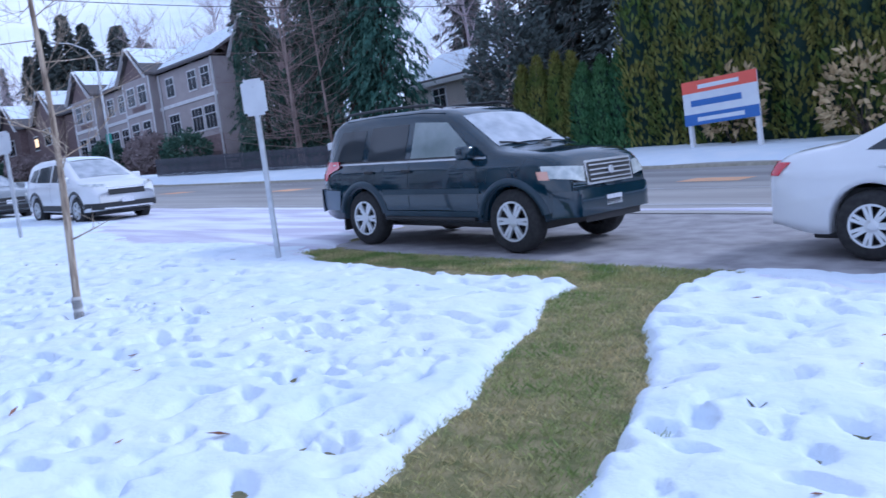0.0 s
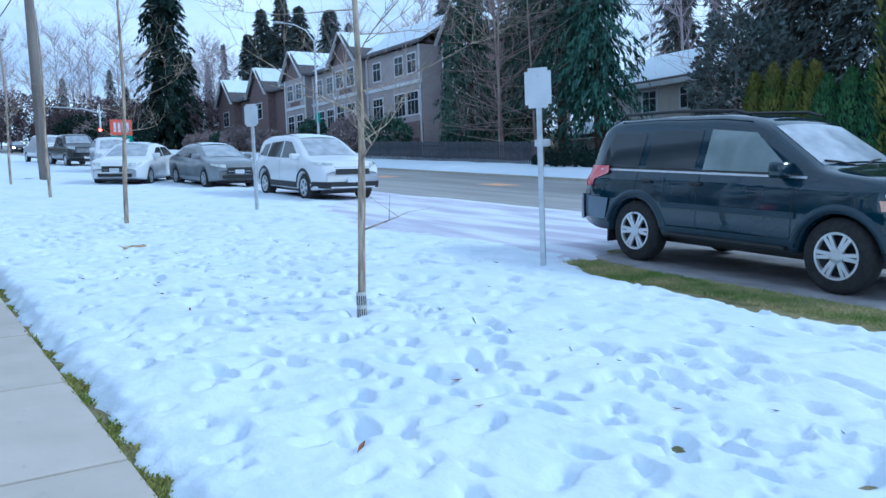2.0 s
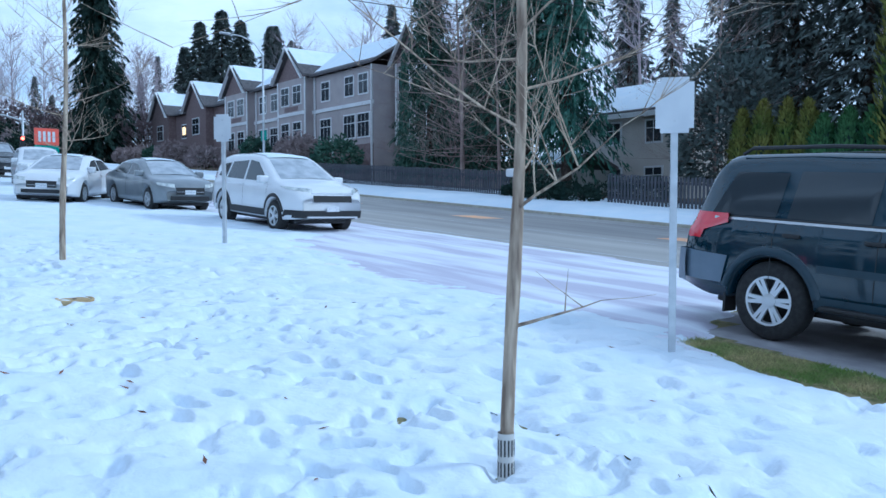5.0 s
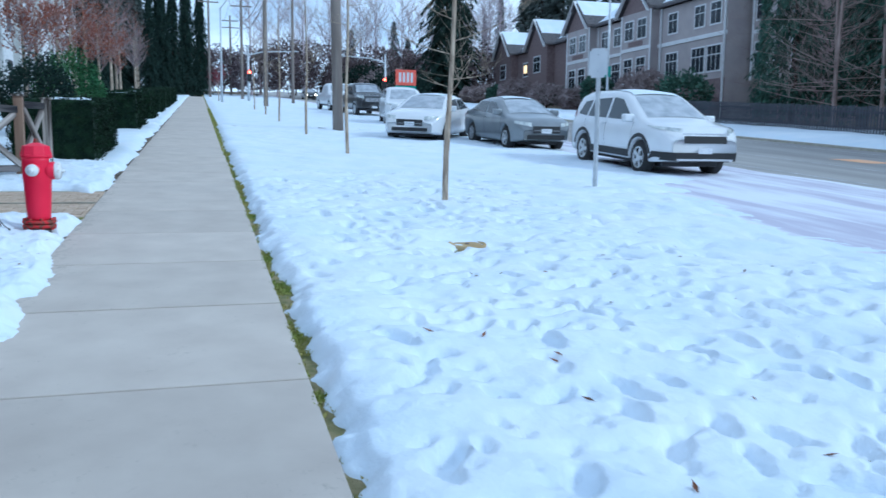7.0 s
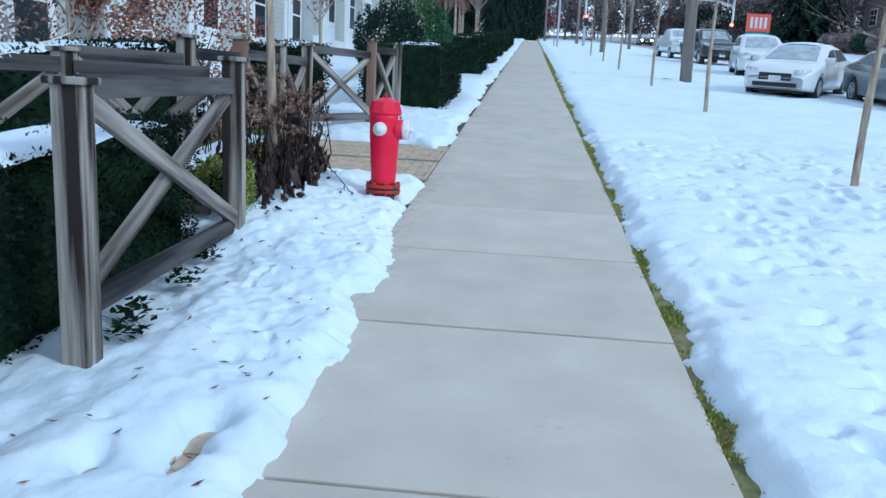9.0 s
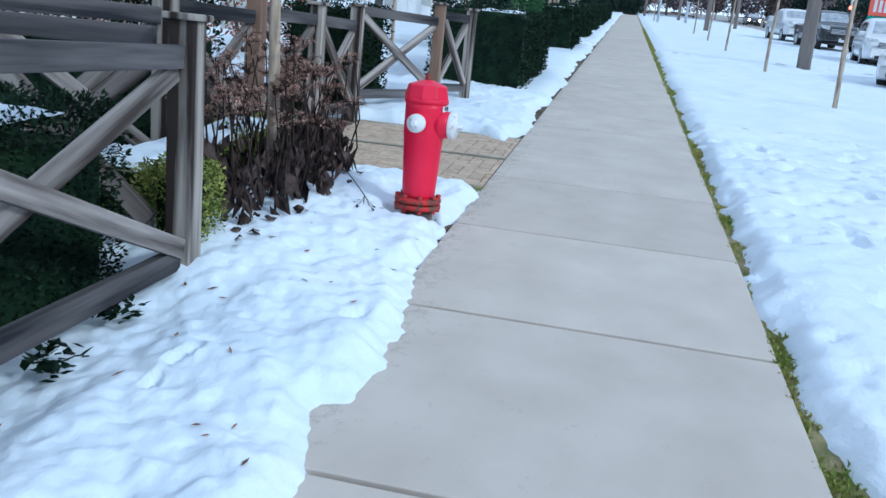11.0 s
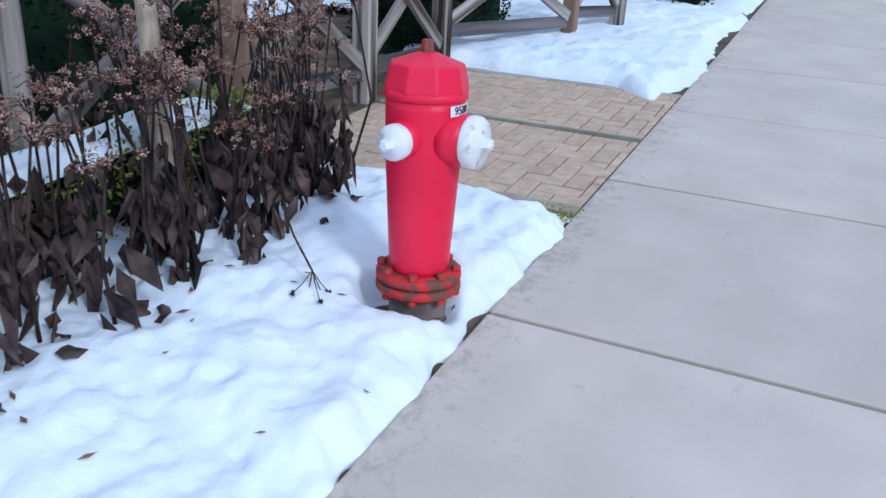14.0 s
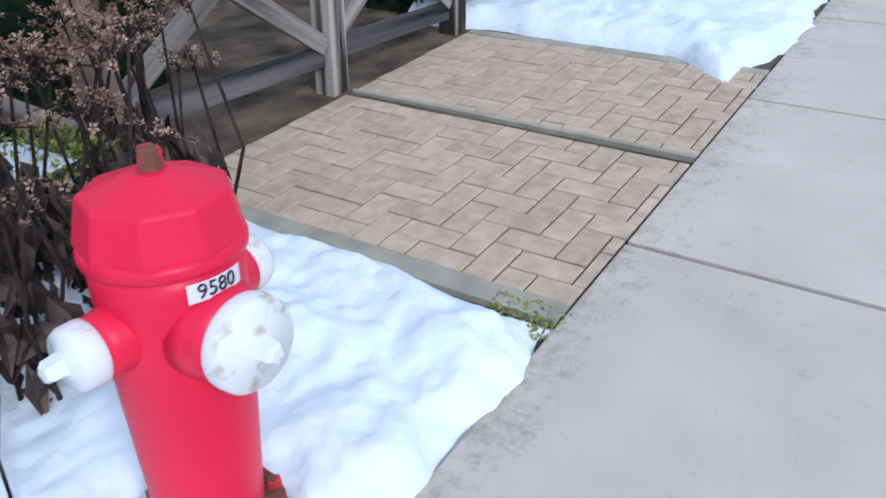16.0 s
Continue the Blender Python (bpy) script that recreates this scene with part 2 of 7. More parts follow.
M_ARBOR_GREEN = mat("green_hedge_leaf", (0.035, 0.1, 0.045), (0.09, 0.18, 0.07), rough=0.8, scale=1.0, island=0.4, spec=0.15)
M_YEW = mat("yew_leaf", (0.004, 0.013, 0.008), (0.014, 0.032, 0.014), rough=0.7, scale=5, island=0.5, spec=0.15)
M_BOX = mat("boxwood_leaf", (0.14, 0.2, 0.04), (0.34, 0.34, 0.09), rough=0.6, scale=5, island=0.5, spec=0.15)
M_DEADLEAF = mat("withered_leaf", (0.012, 0.01, 0.011), (0.13, 0.09, 0.08), rough=0.85, scale=8, island=0.4, spec=0.15)
M_UMBEL = mat("dried_flowerhead", (0.12, 0.062, 0.048), (0.46, 0.29, 0.23), rough=0.9, scale=9, island=0.5, spec=0.15)
M_STEM = mat("dead_stem", (0.014, 0.011, 0.011), (0.06, 0.042, 0.036), rough=0.9, scale=12, spec=0.15)
M_REDLEAF = mat("russet_leaf", (0.2, 0.06, 0.04), (0.34, 0.13, 0.08), rough=0.8, scale=3, island=0.4, spec=0.15)
M_FALLEN = mat("fallen_leaf", (0.16, 0.07, 0.04), (0.3, 0.13, 0.07), rough=0.8, scale=20, obj=0.4)
M_SIDING_TAUPE = mat("taupe_siding", (0.4, 0.35, 0.35), (0.46, 0.41, 0.4), rough=0.8, scale=1, bump=0.1)
M_SIDING_DARK = mat("brown_shingle", (0.17, 0.12, 0.12), (0.24, 0.18, 0.175), rough=0.85, scale=5, bump=0.2)
M_SIDING_BEIGE = mat("beige_siding", (0.6, 0.55, 0.51), (0.66, 0.61, 0.56), rough=0.8, scale=1)
M_SIDING_GREY = mat("grey_siding", (0.42, 0.42, 0.4), (0.47, 0.47, 0.45), rough=0.8, scale=1)
M_TRIM = mat("white_trim", (0.72, 0.72, 0.73), (0.78, 0.78, 0.79), rough=0.6, scale=2)
M_PANE = glass_dark("window_pane", (0.035, 0.04, 0.05), 0.08)
M_ROOF = mat("roof_shingle", (0.08, 0.075, 0.08), (0.13, 0.12, 0.125), rough=0.9, scale=4, bump=0.3)
M_FENCE_DARK = mat("dark_picket", (0.05, 0.052, 0.065), (0.09, 0.09, 0.105), rough=0.8, scale=2, obj=0.15)
M_POLE = mat("utility_pole_wood", (0.17, 0.14, 0.125), (0.28, 0.24, 0.21), rough=0.9, scale=5, stretch=(1, 1, 0.1), detail=8, bump=0.4, bscale=30)
M_WIRE = mat("cable", (0.03, 0.03, 0.035), rough=0.7)
M_YELLOW = mat("worn_yellow_line", (0.9, 0.5, 0.26), (0.75, 0.48, 0.32), rough=0.8, scale=5)
M_LINE = mat("worn_white_line", (0.6, 0.6, 0.62), (0.42, 0.42, 0.44), rough=0.8, scale=2)
M_SIGN_RED = mat("red_banner", (0.78, 0.13, 0.09), rough=0.5)
M_SIGN_BLUE = mat("blue_banner", (0.06, 0.16, 0.46), rough=0.5)
M_SIGN_WHITE = mat("white_banner", (0.75, 0.78, 0.82), (0.68, 0.72, 0.78), rough=0.5, scale=3)
M_GREEN_SIGN = mat("green_sign", (0.02, 0.28, 0.22), rough=0.5)
M_LAMP_RED = mat("red_signal_lamp", (1.0, 0.06, 0.03), emit=14)
M_LAMP_GREEN = mat("green_signal_lamp", (0.05, 1.0, 0.55), emit=10)
M_LAMP_WARM = mat("warm_lamp", (1.0, 0.62, 0.3), emit=1.6)
M_HEADLAMP_LIT = mat("lit_headlamp", (1.0, 0.8, 0.5), emit=25)
# needles greyed and lightened: aerial haze painted into the base colour
M_FIR_FAR = mat("hazed_needles", (0.085, 0.11, 0.105), (0.15, 0.17, 0.155), rough=0.9, scale=0.7, island=0.35, spec=0.15)
M_INK = mat("black_ink", (0.02, 0.02, 0.02), rough=0.6)

# ---- small builders ----
SLOPE, CROSS = 0.068, 0.006
TILT = math.degrees(math.atan(SLOPE))


def smooth(a, b, v):
    v = min(max((v - a) / (b - a), 0.0), 1.0)
    return v * v * (3 - 2 * v)


def gz(x, y):
    """Height of the hillside: it climbs along -x, and the far verge stands a little above the road."""
    up = -SLOPE * max(x, -260.0) - CROSS * y
    return up + 0.35 * smooth(22.0, 25.0, y) + 0.03 * max(y - 25.0, 0.0)


def finish(me, material, flat=False):
    if material is not None:
        me.materials.append(material)
    if not flat:
        me.shade_smooth()
    return me


def mesh_of(name, verts, faces, material, flat=True):
    me = bpy.data.meshes.new(name)
    me.from_pydata(verts, [], faces)
    return finish(me, material, flat)


def part(name, bm, material, parent=None, label="", flat=True):
    """One mesh object out of a bmesh (or out of a ready mesh), under a thing or part."""
    if isinstance(bm, bpy.types.Mesh):
        me = bm
    else:
        me = bpy.data.meshes.new(name)
        bm.to_mesh(me)
        bm.free()
        finish(me, material, flat)
    ob = new(name, me)
    if parent is not None:
        ob.parent = parent
    if label:
        tagged(ob, label)
    return ob


def empty(name, m, label, category, group="", kind=""):
    ob = new(name)
    ob.empty_display_size = 0.2
    ob.matrix_basis = m
    return tagged(ob, label, category, group, kind)


def box(x0, x1, y0, y1, z0, z1, bevel=0.0, bm=None, m=None):
    own = bm is None
    bm = bm or bmesh.new()
    r = bmesh.ops.create_cube(bm, size=1.0)
    vs = r["verts"]
    bmesh.ops.scale(bm, vec=(x1 - x0, y1 - y0, z1 - z0), verts=vs)
    bmesh.ops.translate(bm, vec=((x0 + x1) / 2, (y0 + y1) / 2, (z0 + z1) / 2), verts=vs)
    if m is not None:
        bmesh.ops.transform(bm, matrix=m, verts=vs)
    if bevel and own:
        bmesh.ops.bevel(bm, geom=bm.edges[:], offset=bevel, segments=2, affect="EDGES", profile=0.6)
    return bm


def beam(a, b, wide, thick, bevel=0.004, side=(0, 0, 1), bm=None):
    """A square timber from a to b."""
    a, b = Vector(a), Vector(b)
    d = (b - a).normalized()
    s = Vector(side).cross(d)
    if s.length < 1e-4:
        s = Vector((0, 1, 0)).cross(d)
    s.normalize()
    u = d.cross(s)
    bm = bm or bmesh.new()
    ring = []
    for p in (a, b):
        ring.append([bm.verts.new(p + s * (i * thick / 2) + u * (j * wide / 2)) for i, j in ((-1, -1), (1, -1), (1, 1), (-1, 1))])
    fs = [bm.faces.new(ring[0][::-1]), bm.faces.new(ring[1])]
    for i in range(4):
        fs.append(bm.faces.new((ring[0][i], ring[0][(i + 1) % 4], ring[1][(i + 1) % 4], ring[1][i])))
    if bevel:
        bmesh.ops.bevel(bm, geom=bm.edges[:], offset=bevel, segments=1, affect="EDGES")
    return bm


def lathe(profile, seg=24, bm=None, m=None, cap=True):
    """A turned body from (radius, height) pairs."""
    bm = bm or bmesh.new()
    rings = []
    for r, z in profile:
        ring = [bm.verts.new((r * math.cos(2 * math.pi * i / seg), r * math.sin(2 * math.pi * i / seg), z)) for i in range(seg)]
        rings.append(ring)
    for a, b in zip(rings, rings[1:]):
        for i in range(seg):
            bm.faces.new((a[i], a[(i + 1) % seg], b[(i + 1) % seg], b[i]))
    if cap:
        bm.faces.new(rings[0][::-1])
        bm.faces.new(rings[-1])
    if m is not None:
        bmesh.ops.transform(bm, matrix=m, verts=[v for r in rings for v in r])
    return bm


class Soup:
    """Plain lists of corners and faces, for meshes of very many small pieces."""

    def __init__(self):
        self.v, self.f = [], []

    def quad(self, *ps):
        n = len(self.v)
        self.v.extend(ps)
        self.f.append(tuple(range(n, n + len(ps))))

    def tube(self, path, radii, seg=5):
        n0 = len(self.v)
        for i, p in enumerate(path):
            p = Vector(p)
            d = (Vector(path[min(i + 1, len(path) - 1)]) - Vector(path[max(i - 1, 0)])).normalized()
            s = d.cross(Vector((0.31, 0.52, 0.8)))
            s = s.normalized() if s.length > 1e-4 else Vector((1, 0, 0))
            u = d.cross(s)
            for k in range(seg):
                a = 2 * math.pi * k / seg
                self.v.append(tuple(p + (s * math.cos(a) + u * math.sin(a)) * radii[i]))
        for i in range(len(path) - 1):
            for k in range(seg):
                a, b = n0 + i * seg + k, n0 + i * seg + (k + 1) % seg
                self.f.append((a, b, b + seg, a + seg))

    def leaf(self, p, d, n, length, width):
        p, d = Vector(p), Vector(d).normalized()
        s = d.cross(Vector(n))
        s = s.normalized() * width / 2 if s.length > 1e-5 else Vector((width / 2, 0, 0))
        self.quad(tuple(p - s * 0.4), tuple(p + d * length * 0.45 - s), tuple(p + d * length), tuple(p + d * length * 0.45 + s))

    def mesh(self, name, material, flat=True):
        return mesh_of(name, self.v, self.f, material, flat)


def rnd(a, b):
    return random.uniform(a, b)


# ---- ground, road, pavement and snow ----
NOISE_GRID = np.random.RandomState(7).rand(256, 256)


def vnoise(x, y):
    """Smooth value noise, one lump a metre, 0 to 1."""
    xi, yi = np.floor(x).astype(int), np.floor(y).astype(int)
    u, v = x - xi, y - yi
    u, v = u * u * (3 - 2 * u), v * v * (3 - 2 * v)
    g = NOISE_GRID
    a, b = g[xi % 256, yi % 256], g[(xi + 1) % 256, yi % 256]
    c, d = g[xi % 256, (yi + 1) % 256], g[(xi + 1) % 256, (yi + 1) % 256]
    return (a * (1 - u) + b * u) * (1 - v) + (c * (1 - u) + d * u) * v


def fbm(x, y, octaves=4):
    s, a, t = 0.0, 1.0, 0.0
    for k in range(octaves):
        s = s + a * vnoise(x * 2**k + 17.3 * k, y * 2**k + 5.1 * k)
        t += a
        a *= 0.5
    return s / t


def nsmooth(a, b, v):
    v = np.clip((v - a) / (b - a), 0, 1)
    return v * v * (3 - 2 * v)


def ngz(x, y):
    return -SLOPE * np.maximum(x, -260.0) - CROSS * y + 0.35 * nsmooth(22.0, 25.0, y) + 0.03 * np.maximum(y - 25.0, 0.0)


def sheet(name, xs, ys, height, material, label, category, kind="structure", keep=None):
    """A sheet over the plan with its height from a function of x and y."""
    xs, ys = np.asarray(xs), np.asarray(ys)
    X, Y = np.meshgrid(xs, ys, indexing="ij")
    Z = height(X, Y)
    n, m = X.shape
    i = np.arange(n * m).reshape(n, m)
    F = np.stack([i[:-1, :-1], i[1:, :-1], i[1:, 1:], i[:-1, 1:]], -1).reshape(-1, 4)
    if keep is not None:
        K = keep(X, Y, Z)
        F = F[K.ravel()[F].any(1)]
        used = np.unique(F)
        back = -np.ones(n * m, int)
        back[used] = np.arange(len(used))
        F = back[F]
        P = np.stack([X, Y, Z], -1).reshape(-1, 3)[used]
    else:
        P = np.stack([X, Y, Z], -1).reshape(-1, 3)
    me = bpy.data.meshes.new(name)
    me.vertices.add(len(P))
    me.vertices.foreach_set("co", P.ravel())
    me.loops.add(F.size)
    me.loops.foreach_set("vertex_index", F.ravel().astype(np.int32))
    me.polygons.add(len(F))
    me.polygons.foreach_set("loop_start", (np.arange(len(F)) * 4).astype(np.int32))
    me.update(calc_edges=True)
    finish(me, material)
    return tagged(new(name, me), label, category, kind=kind)


def path_left(y):
    """The worn grass path across the lawn: its two edges at each y."""
    return np.interp(y, [1.0, 2.27, 2.75, 3.42, 4.48, 5.3, 6.26], [8.1, 7.5, 7.33, 7.06, 6.58, 6.15, 5.78])


def path_right(y):
    return np.interp(y, [1.0, 2.69, 3.32, 3.94, 5.56, 6.54, 7.7], [8.75, 8.2, 8.0, 7.8, 6.95, 6.7, 6.62])


def bare(x, y):
    """Positive inside the ground that is clear of snow (path and car lot), in metres from its edge."""
    p = np.minimum(x - path_left(y), path_right(y) - x)
    p = np.where(y > 7.6, -1.0, p)
    lot = np.minimum.reduce([y - (6.4 + 0.5 * nsmooth(2.4, 0.9, x) + 1.25 * nsmooth(6.2, 7.0, x)), x - 0.35 + 0.4 * (y - 8.4), 12.3 - y])
    return np.maximum(p, lot)


FEET = []
foot_rng = np.random.RandomState(3)
for k in range(1500):
    FEET.append((foot_rng.uniform(-9, 12), foot_rng.uniform(1.3, 8.6), foot_rng.normal(2.6, 0.7), foot_rng.uniform(0.5, 1.15)))
for k in range(1700):
    FEET.append((foot_rng.uniform(-9, 12), foot_rng.uniform(1.2, 8.6), foot_rng.normal(2.3, 0.5), foot_rng.uniform(0.3, 0.65)))
for k in range(12):
    FEET.append((foot_rng.uniform(-3.2, 3.5), foot_rng.uniform(-1.3, -0.72), foot_rng.uniform(-0.6, 0.6), foot_rng.uniform(0.3, 0.6)))


def prints(X, Y, xs, ys):
    D = np.zeros_like(X)
    for fx, fy, a, s in FEET:
        i0, i1 = np.searchsorted(xs, fx - 0.3), np.searchsorted(xs, fx + 0.3)
        j0, j1 = np.searchsorted(ys, fy - 0.3), np.searchsorted(ys, fy + 0.3)
        if i1 <= i0 or j1 <= j0:
            continue
        dx, dy = X[i0:i1, j0:j1] - fx, Y[i0:i1, j0:j1] - fy
        u, v = dx * math.cos(a) + dy * math.sin(a), -dx * math.sin(a) + dy * math.cos(a)
        r = (u / (0.15 * s)) ** 2 + (v / (0.062 * s)) ** 2
        D[i0:i1, j0:j1] = np.maximum(D[i0:i1, j0:j1], 0.068 * s * (1 - nsmooth(0.4, 1.25, r)) - 0.01 * np.exp(-((r - 1.7) ** 2) * 2))
    return D


HOLES = [(-3.5, 2.98, 0.34, 0.3, 0.075), (0.05, 2.3, 0.08, 0.06, 0.05), (2.41, 3.38, 0.12, 0.12, 0.05)]


def lawn_snow(xs, ys):
    X, Y = np.meshgrid(xs, ys, indexing="ij")
    t = 0.075 + 0.05 * (fbm(X * 0.7, Y * 0.7, 3) - 0.5) + 0.075 * (fbm(X * 3.1, Y * 3.1, 3) - 0.5) + 0.018 * (fbm(X * 11, Y * 11, 2) - 0.5)
    t = t - prints(X, Y, xs, ys)
    for hx, hy, rx, ry, dp in HOLES:
        t = t - dp * np.exp(-(((X - hx) / rx) ** 2) - ((Y - hy) / ry) ** 2)
    wob = 0.22 * (fbm(X * 1.4 + 40, Y * 1.4, 4) - 0.5) + 0.1 * (fbm(X * 6 + 9, Y * 6, 3) - 0.5)
    b = bare(X, Y) + wob
    t = t * (1 - nsmooth(-0.1, 0.02, b)) - 0.1 * nsmooth(-0.02, 0.06, b)
    e = Y - 1.045 + 0.18 * (fbm(X * 1.1, Y * 0.6 + 3, 4) - 0.5) + 0.16 * (fbm(X * 6, Y * 6, 3) - 0.5)
    t = t * nsmooth(-0.01, 0.14, e) - 0.1 * nsmooth(0.02, -0.05, e) + 0.02 * nsmooth(0.0, 0.3, e) * nsmooth(0.9, 0.3, e)
    w = Y - np.interp(X, [-30, -9.5, -8.5, -7.3, -4, -1.7, 2], [9.6, 7.4, 6.3, 6.2, 4.9, 5.3, 5.5]) + 0.9 * (fbm(X * 0.5 + 5, Y * 0.5, 3) - 0.5)
    t = t * nsmooth(3.0, 1.2, w) - 0.05 * nsmooth(2.4, 3.2, w)
    return t + ngz(X, Y)


def lawn_part(name, x0, x1, y0, y1, step):
    xs, ys = np.linspace(x0, x1, round((x1 - x0) / step) + 1), np.linspace(y0, y1, round((y1 - y0) / step) + 1)
    return sheet(name, xs, ys, lambda X, Y: lawn_snow(xs, ys), M_SNOW, "uneven white snow trodden with many footprints on the lawn", "snow", "stuff", keep=lambda X, Y, Z: Z > ngz(X, Y) - 0.06)


lawn_part("lawn_snow", -2.0, 10.0, 0.96, 4.0, 0.025)
lawn_part("lawn_snow", -2.0, 12.0, 4.0, 12.6, 0.045)
lawn_part("lawn_snow", 10.0, 30.0, 0.96, 4.0, 0.12)
lawn_part("lawn_snow", 12.0, 40.0, 4.0, 12.6, 0.2)
lawn_part("lawn_snow", -10.0, -2.0, 0.96, 5.0, 0.035)
lawn_part("lawn_snow", -10.0, -2.0, 5.0, 12.6, 0.08)
lawn_part("lawn_snow", -26.0, -10.0, 0.96, 12.6, 0.1)
lawn_part("lawn_snow", -140.0, -26.0, 0.96, 12.6, 0.4)


def verge_snow(xs, ys):
    """The strip of snow between the pavement and the garden fence, broken by the paved garden walk."""
    X, Y = np.meshgrid(xs, ys, indexing="ij")
    t = 0.07 + 0.06 * (fbm(X * 1.3 + 3, Y * 1.3, 3) - 0.4) + 0.075 * (fbm(X * 5.0, Y * 5.0, 3) - 0.5) + 0.028 * (fbm(X * 15, Y * 15, 2) - 0.5)
    t = t - prints(X, Y, xs, ys) * 1.3
    t = t + 0.06 * nsmooth(-1.1, -1.6, Y) * nsmooth(-2.0, -3.0, X) * nsmooth(-5.5, -4.5, X) - 0.06 * nsmooth(-1.3, -1.6, Y) * nsmooth(-3.0, -2.4, X)
    edge = np.interp(X, [-5.6, -5.2, -4.5, -4.0, -3.4, -3.1, -2.6, -1.8, -1.0, -0.2, 0.6, 4.0], [-0.8, -0.74, -0.75, -0.8, -0.8, -0.66, -0.62, -0.65, -0.61, -0.58, -0.6, -0.66])
    edge = np.where(X < -7.0, -0.84 + 0.25 * (fbm(X * 0.8, X * 0.0, 2) - 0.5), edge)
    e = edge - Y + 0.2 * (fbm(X * 2.2, Y * 2.2 + 8, 3) - 0.5) + 0.1 * (fbm(X * 9, Y * 9, 2) - 0.5)
    t = t * nsmooth(-0.01, 0.12, e) - 0.08 * nsmooth(0.01, -0.05, e)
    wob = 0.16 * (fbm(X * 3, Y * 3 + 2, 3) - 0.5)
    walk_gap = np.minimum(-5.47 - X, X + 7.95 - 0.3 * nsmooth(-1.35, -0.85, Y)) + wob
    t = t * nsmooth(0.02, -0.14, walk_gap) - 0.09 * nsmooth(-0.02, 0.04, walk_gap)
    for hx, hy, rx, ry in ((-0.22, -0.89, 0.07, 0.07), (-0.06, -0.91, 0.13, 0.05), (0.53, -1.04, 0.09, 0.06), (0.07, -1.18, 0.07, 0.05)):
        t = t - 0.16 * np.exp(-(((X - hx) / rx) ** 2) - ((Y - hy) / ry) ** 2)
    r = np.hypot(X + 4.38, Y + 0.98)
    t = t - 0.1 * (1 - nsmooth(0.11, 0.21, np.hypot(X + 4.36, Y + 1.02))) + 0.02 * np.exp(-(((r - 0.32) / 0.1) ** 2))
    return t + ngz(X, Y)


def verge_part(name, x0, x1, y0, y1, step):
    xs, ys = np.linspace(x0, x1, round((x1 - x0) / step) + 1), np.linspace(y0, y1, round((y1 - y0) / step) + 1)
    return sheet(name, xs, ys, lambda X, Y: verge_snow(xs, ys), M_SNOW, "soft white snow bank beside the pavement", "snow", "stuff", keep=lambda X, Y, Z: Z > ngz(X, Y) - 0.05)


verge_part("verge_snow", -5.7, -1.0, -2.0, -0.4, 0.016)
verge_part("verge_snow", -5.7, -2.6, -3.3, -2.0, 0.03)
verge_part("verge_snow", -1.0, 5.0, -2.4, -0.4, 0.03)
verge_part("verge_snow", -12.0, -5.7, -3.0, -0.6, 0.03)
verge_part("verge_snow", -120.0, -12.0, -3.0, -0.6, 0.15)
verge_part("verge_snow", 5.0, 30.0, -3.0, -0.4, 0.15)


def plain(off):
    return lambda X, Y: ngz(X, Y) + off


far_x = np.concatenate([np.arange(-900, -260, 80), np.arange(-260, 80, 10), np.arange(80, 420, 60)])
far_y = np.concatenate([np.arange(-500, -40, 60), np.arange(-40, 60, 2.5), np.arange(60, 900, 70)])
sheet("ground", far_x, far_y, plain(-0.3), M_EARTH, "dark wet earth under the whole hillside", "ground")
sheet("turf", np.arange(-140, 41, 1.0), np.linspace(0.9, 12.9, 24), plain(-0.012), M_TURF, "yellowish green winter lawn under the snow", "lawn")
sheet("garden_ground", np.arange(-140, 31, 1.0), np.linspace(-40, -0.72, 14), plain(-0.03), M_EARTH, "dark garden soil along the pavement", "ground")
sheet("garden_snow", np.arange(-140, 31, 0.5), np.arange(-12, -2.9, 0.3), lambda X, Y: ngz(X, Y) + 0.02 + 0.08 * (fbm(X, Y, 3) - 0.4), M_SNOW, "patchy snow in the front gardens", "snow", "stuff", keep=lambda X, Y, Z: (X < -9.5) | (Y < -4.8) | (X > 4.8))
sheet("car_lot", np.arange(-1.0, 41, 0.5), np.arange(6.6, 12.8, 0.1), lambda X, Y: ngz(X, Y) - 0.008 + np.where(bare(X, Y) > -0.25, 0.0, -0.1), M_GRAVEL, "grey wet gravel lot beside the road", "gravel", keep=lambda X, Y, Z: Y > np.maximum(8.1 - 0.22 * X, 7.1))
sheet("road", np.arange(-300, 200, 4.0), np.linspace(12.0, 24.4, 12), plain(0.004), M_ASPHALT, "worn grey asphalt road climbing a hill", "road")
sheet("packed_snow", np.arange(-140, 30, 0.3), np.arange(6.2, 13.6, 0.1), lambda X, Y: ngz(X, Y) + 0.035 - 0.1 * nsmooth(7.0, 6.4, Y) - 0.07 * nsmooth(12.3, 13.1, Y + 0.7 * (fbm(X * 0.4, Y * 0.6, 3) - 0.5)) - 0.16 * nsmooth(-0.1, 0.15, bare(X, Y) + 0.5 * (fbm(X * 0.7, Y * 0.7, 2) - 0.5)) + 0.05 * (fbm(X * 0.25, Y * 3.0, 3) - 0.5), M_SNOW_DIRTY, "dirty packed snow with tyre ruts along the road edge", "snow", "stuff")
sheet("far_verge_snow", np.arange(-140, 60, 0.8), np.arange(22.6, 30.1, 0.25), lambda X, Y: ngz(X, Y) - 0.02 + 0.1 * nsmooth(23.0, 23.6, Y + 0.5 * (fbm(X * 0.3, Y * 0.3, 2) - 0.5)) + 0.1 * (fbm(X * 0.8, Y * 0.8, 3) - 0.5), M_SNOW, "snow bank along the far side of the road", "snow", "stuff")
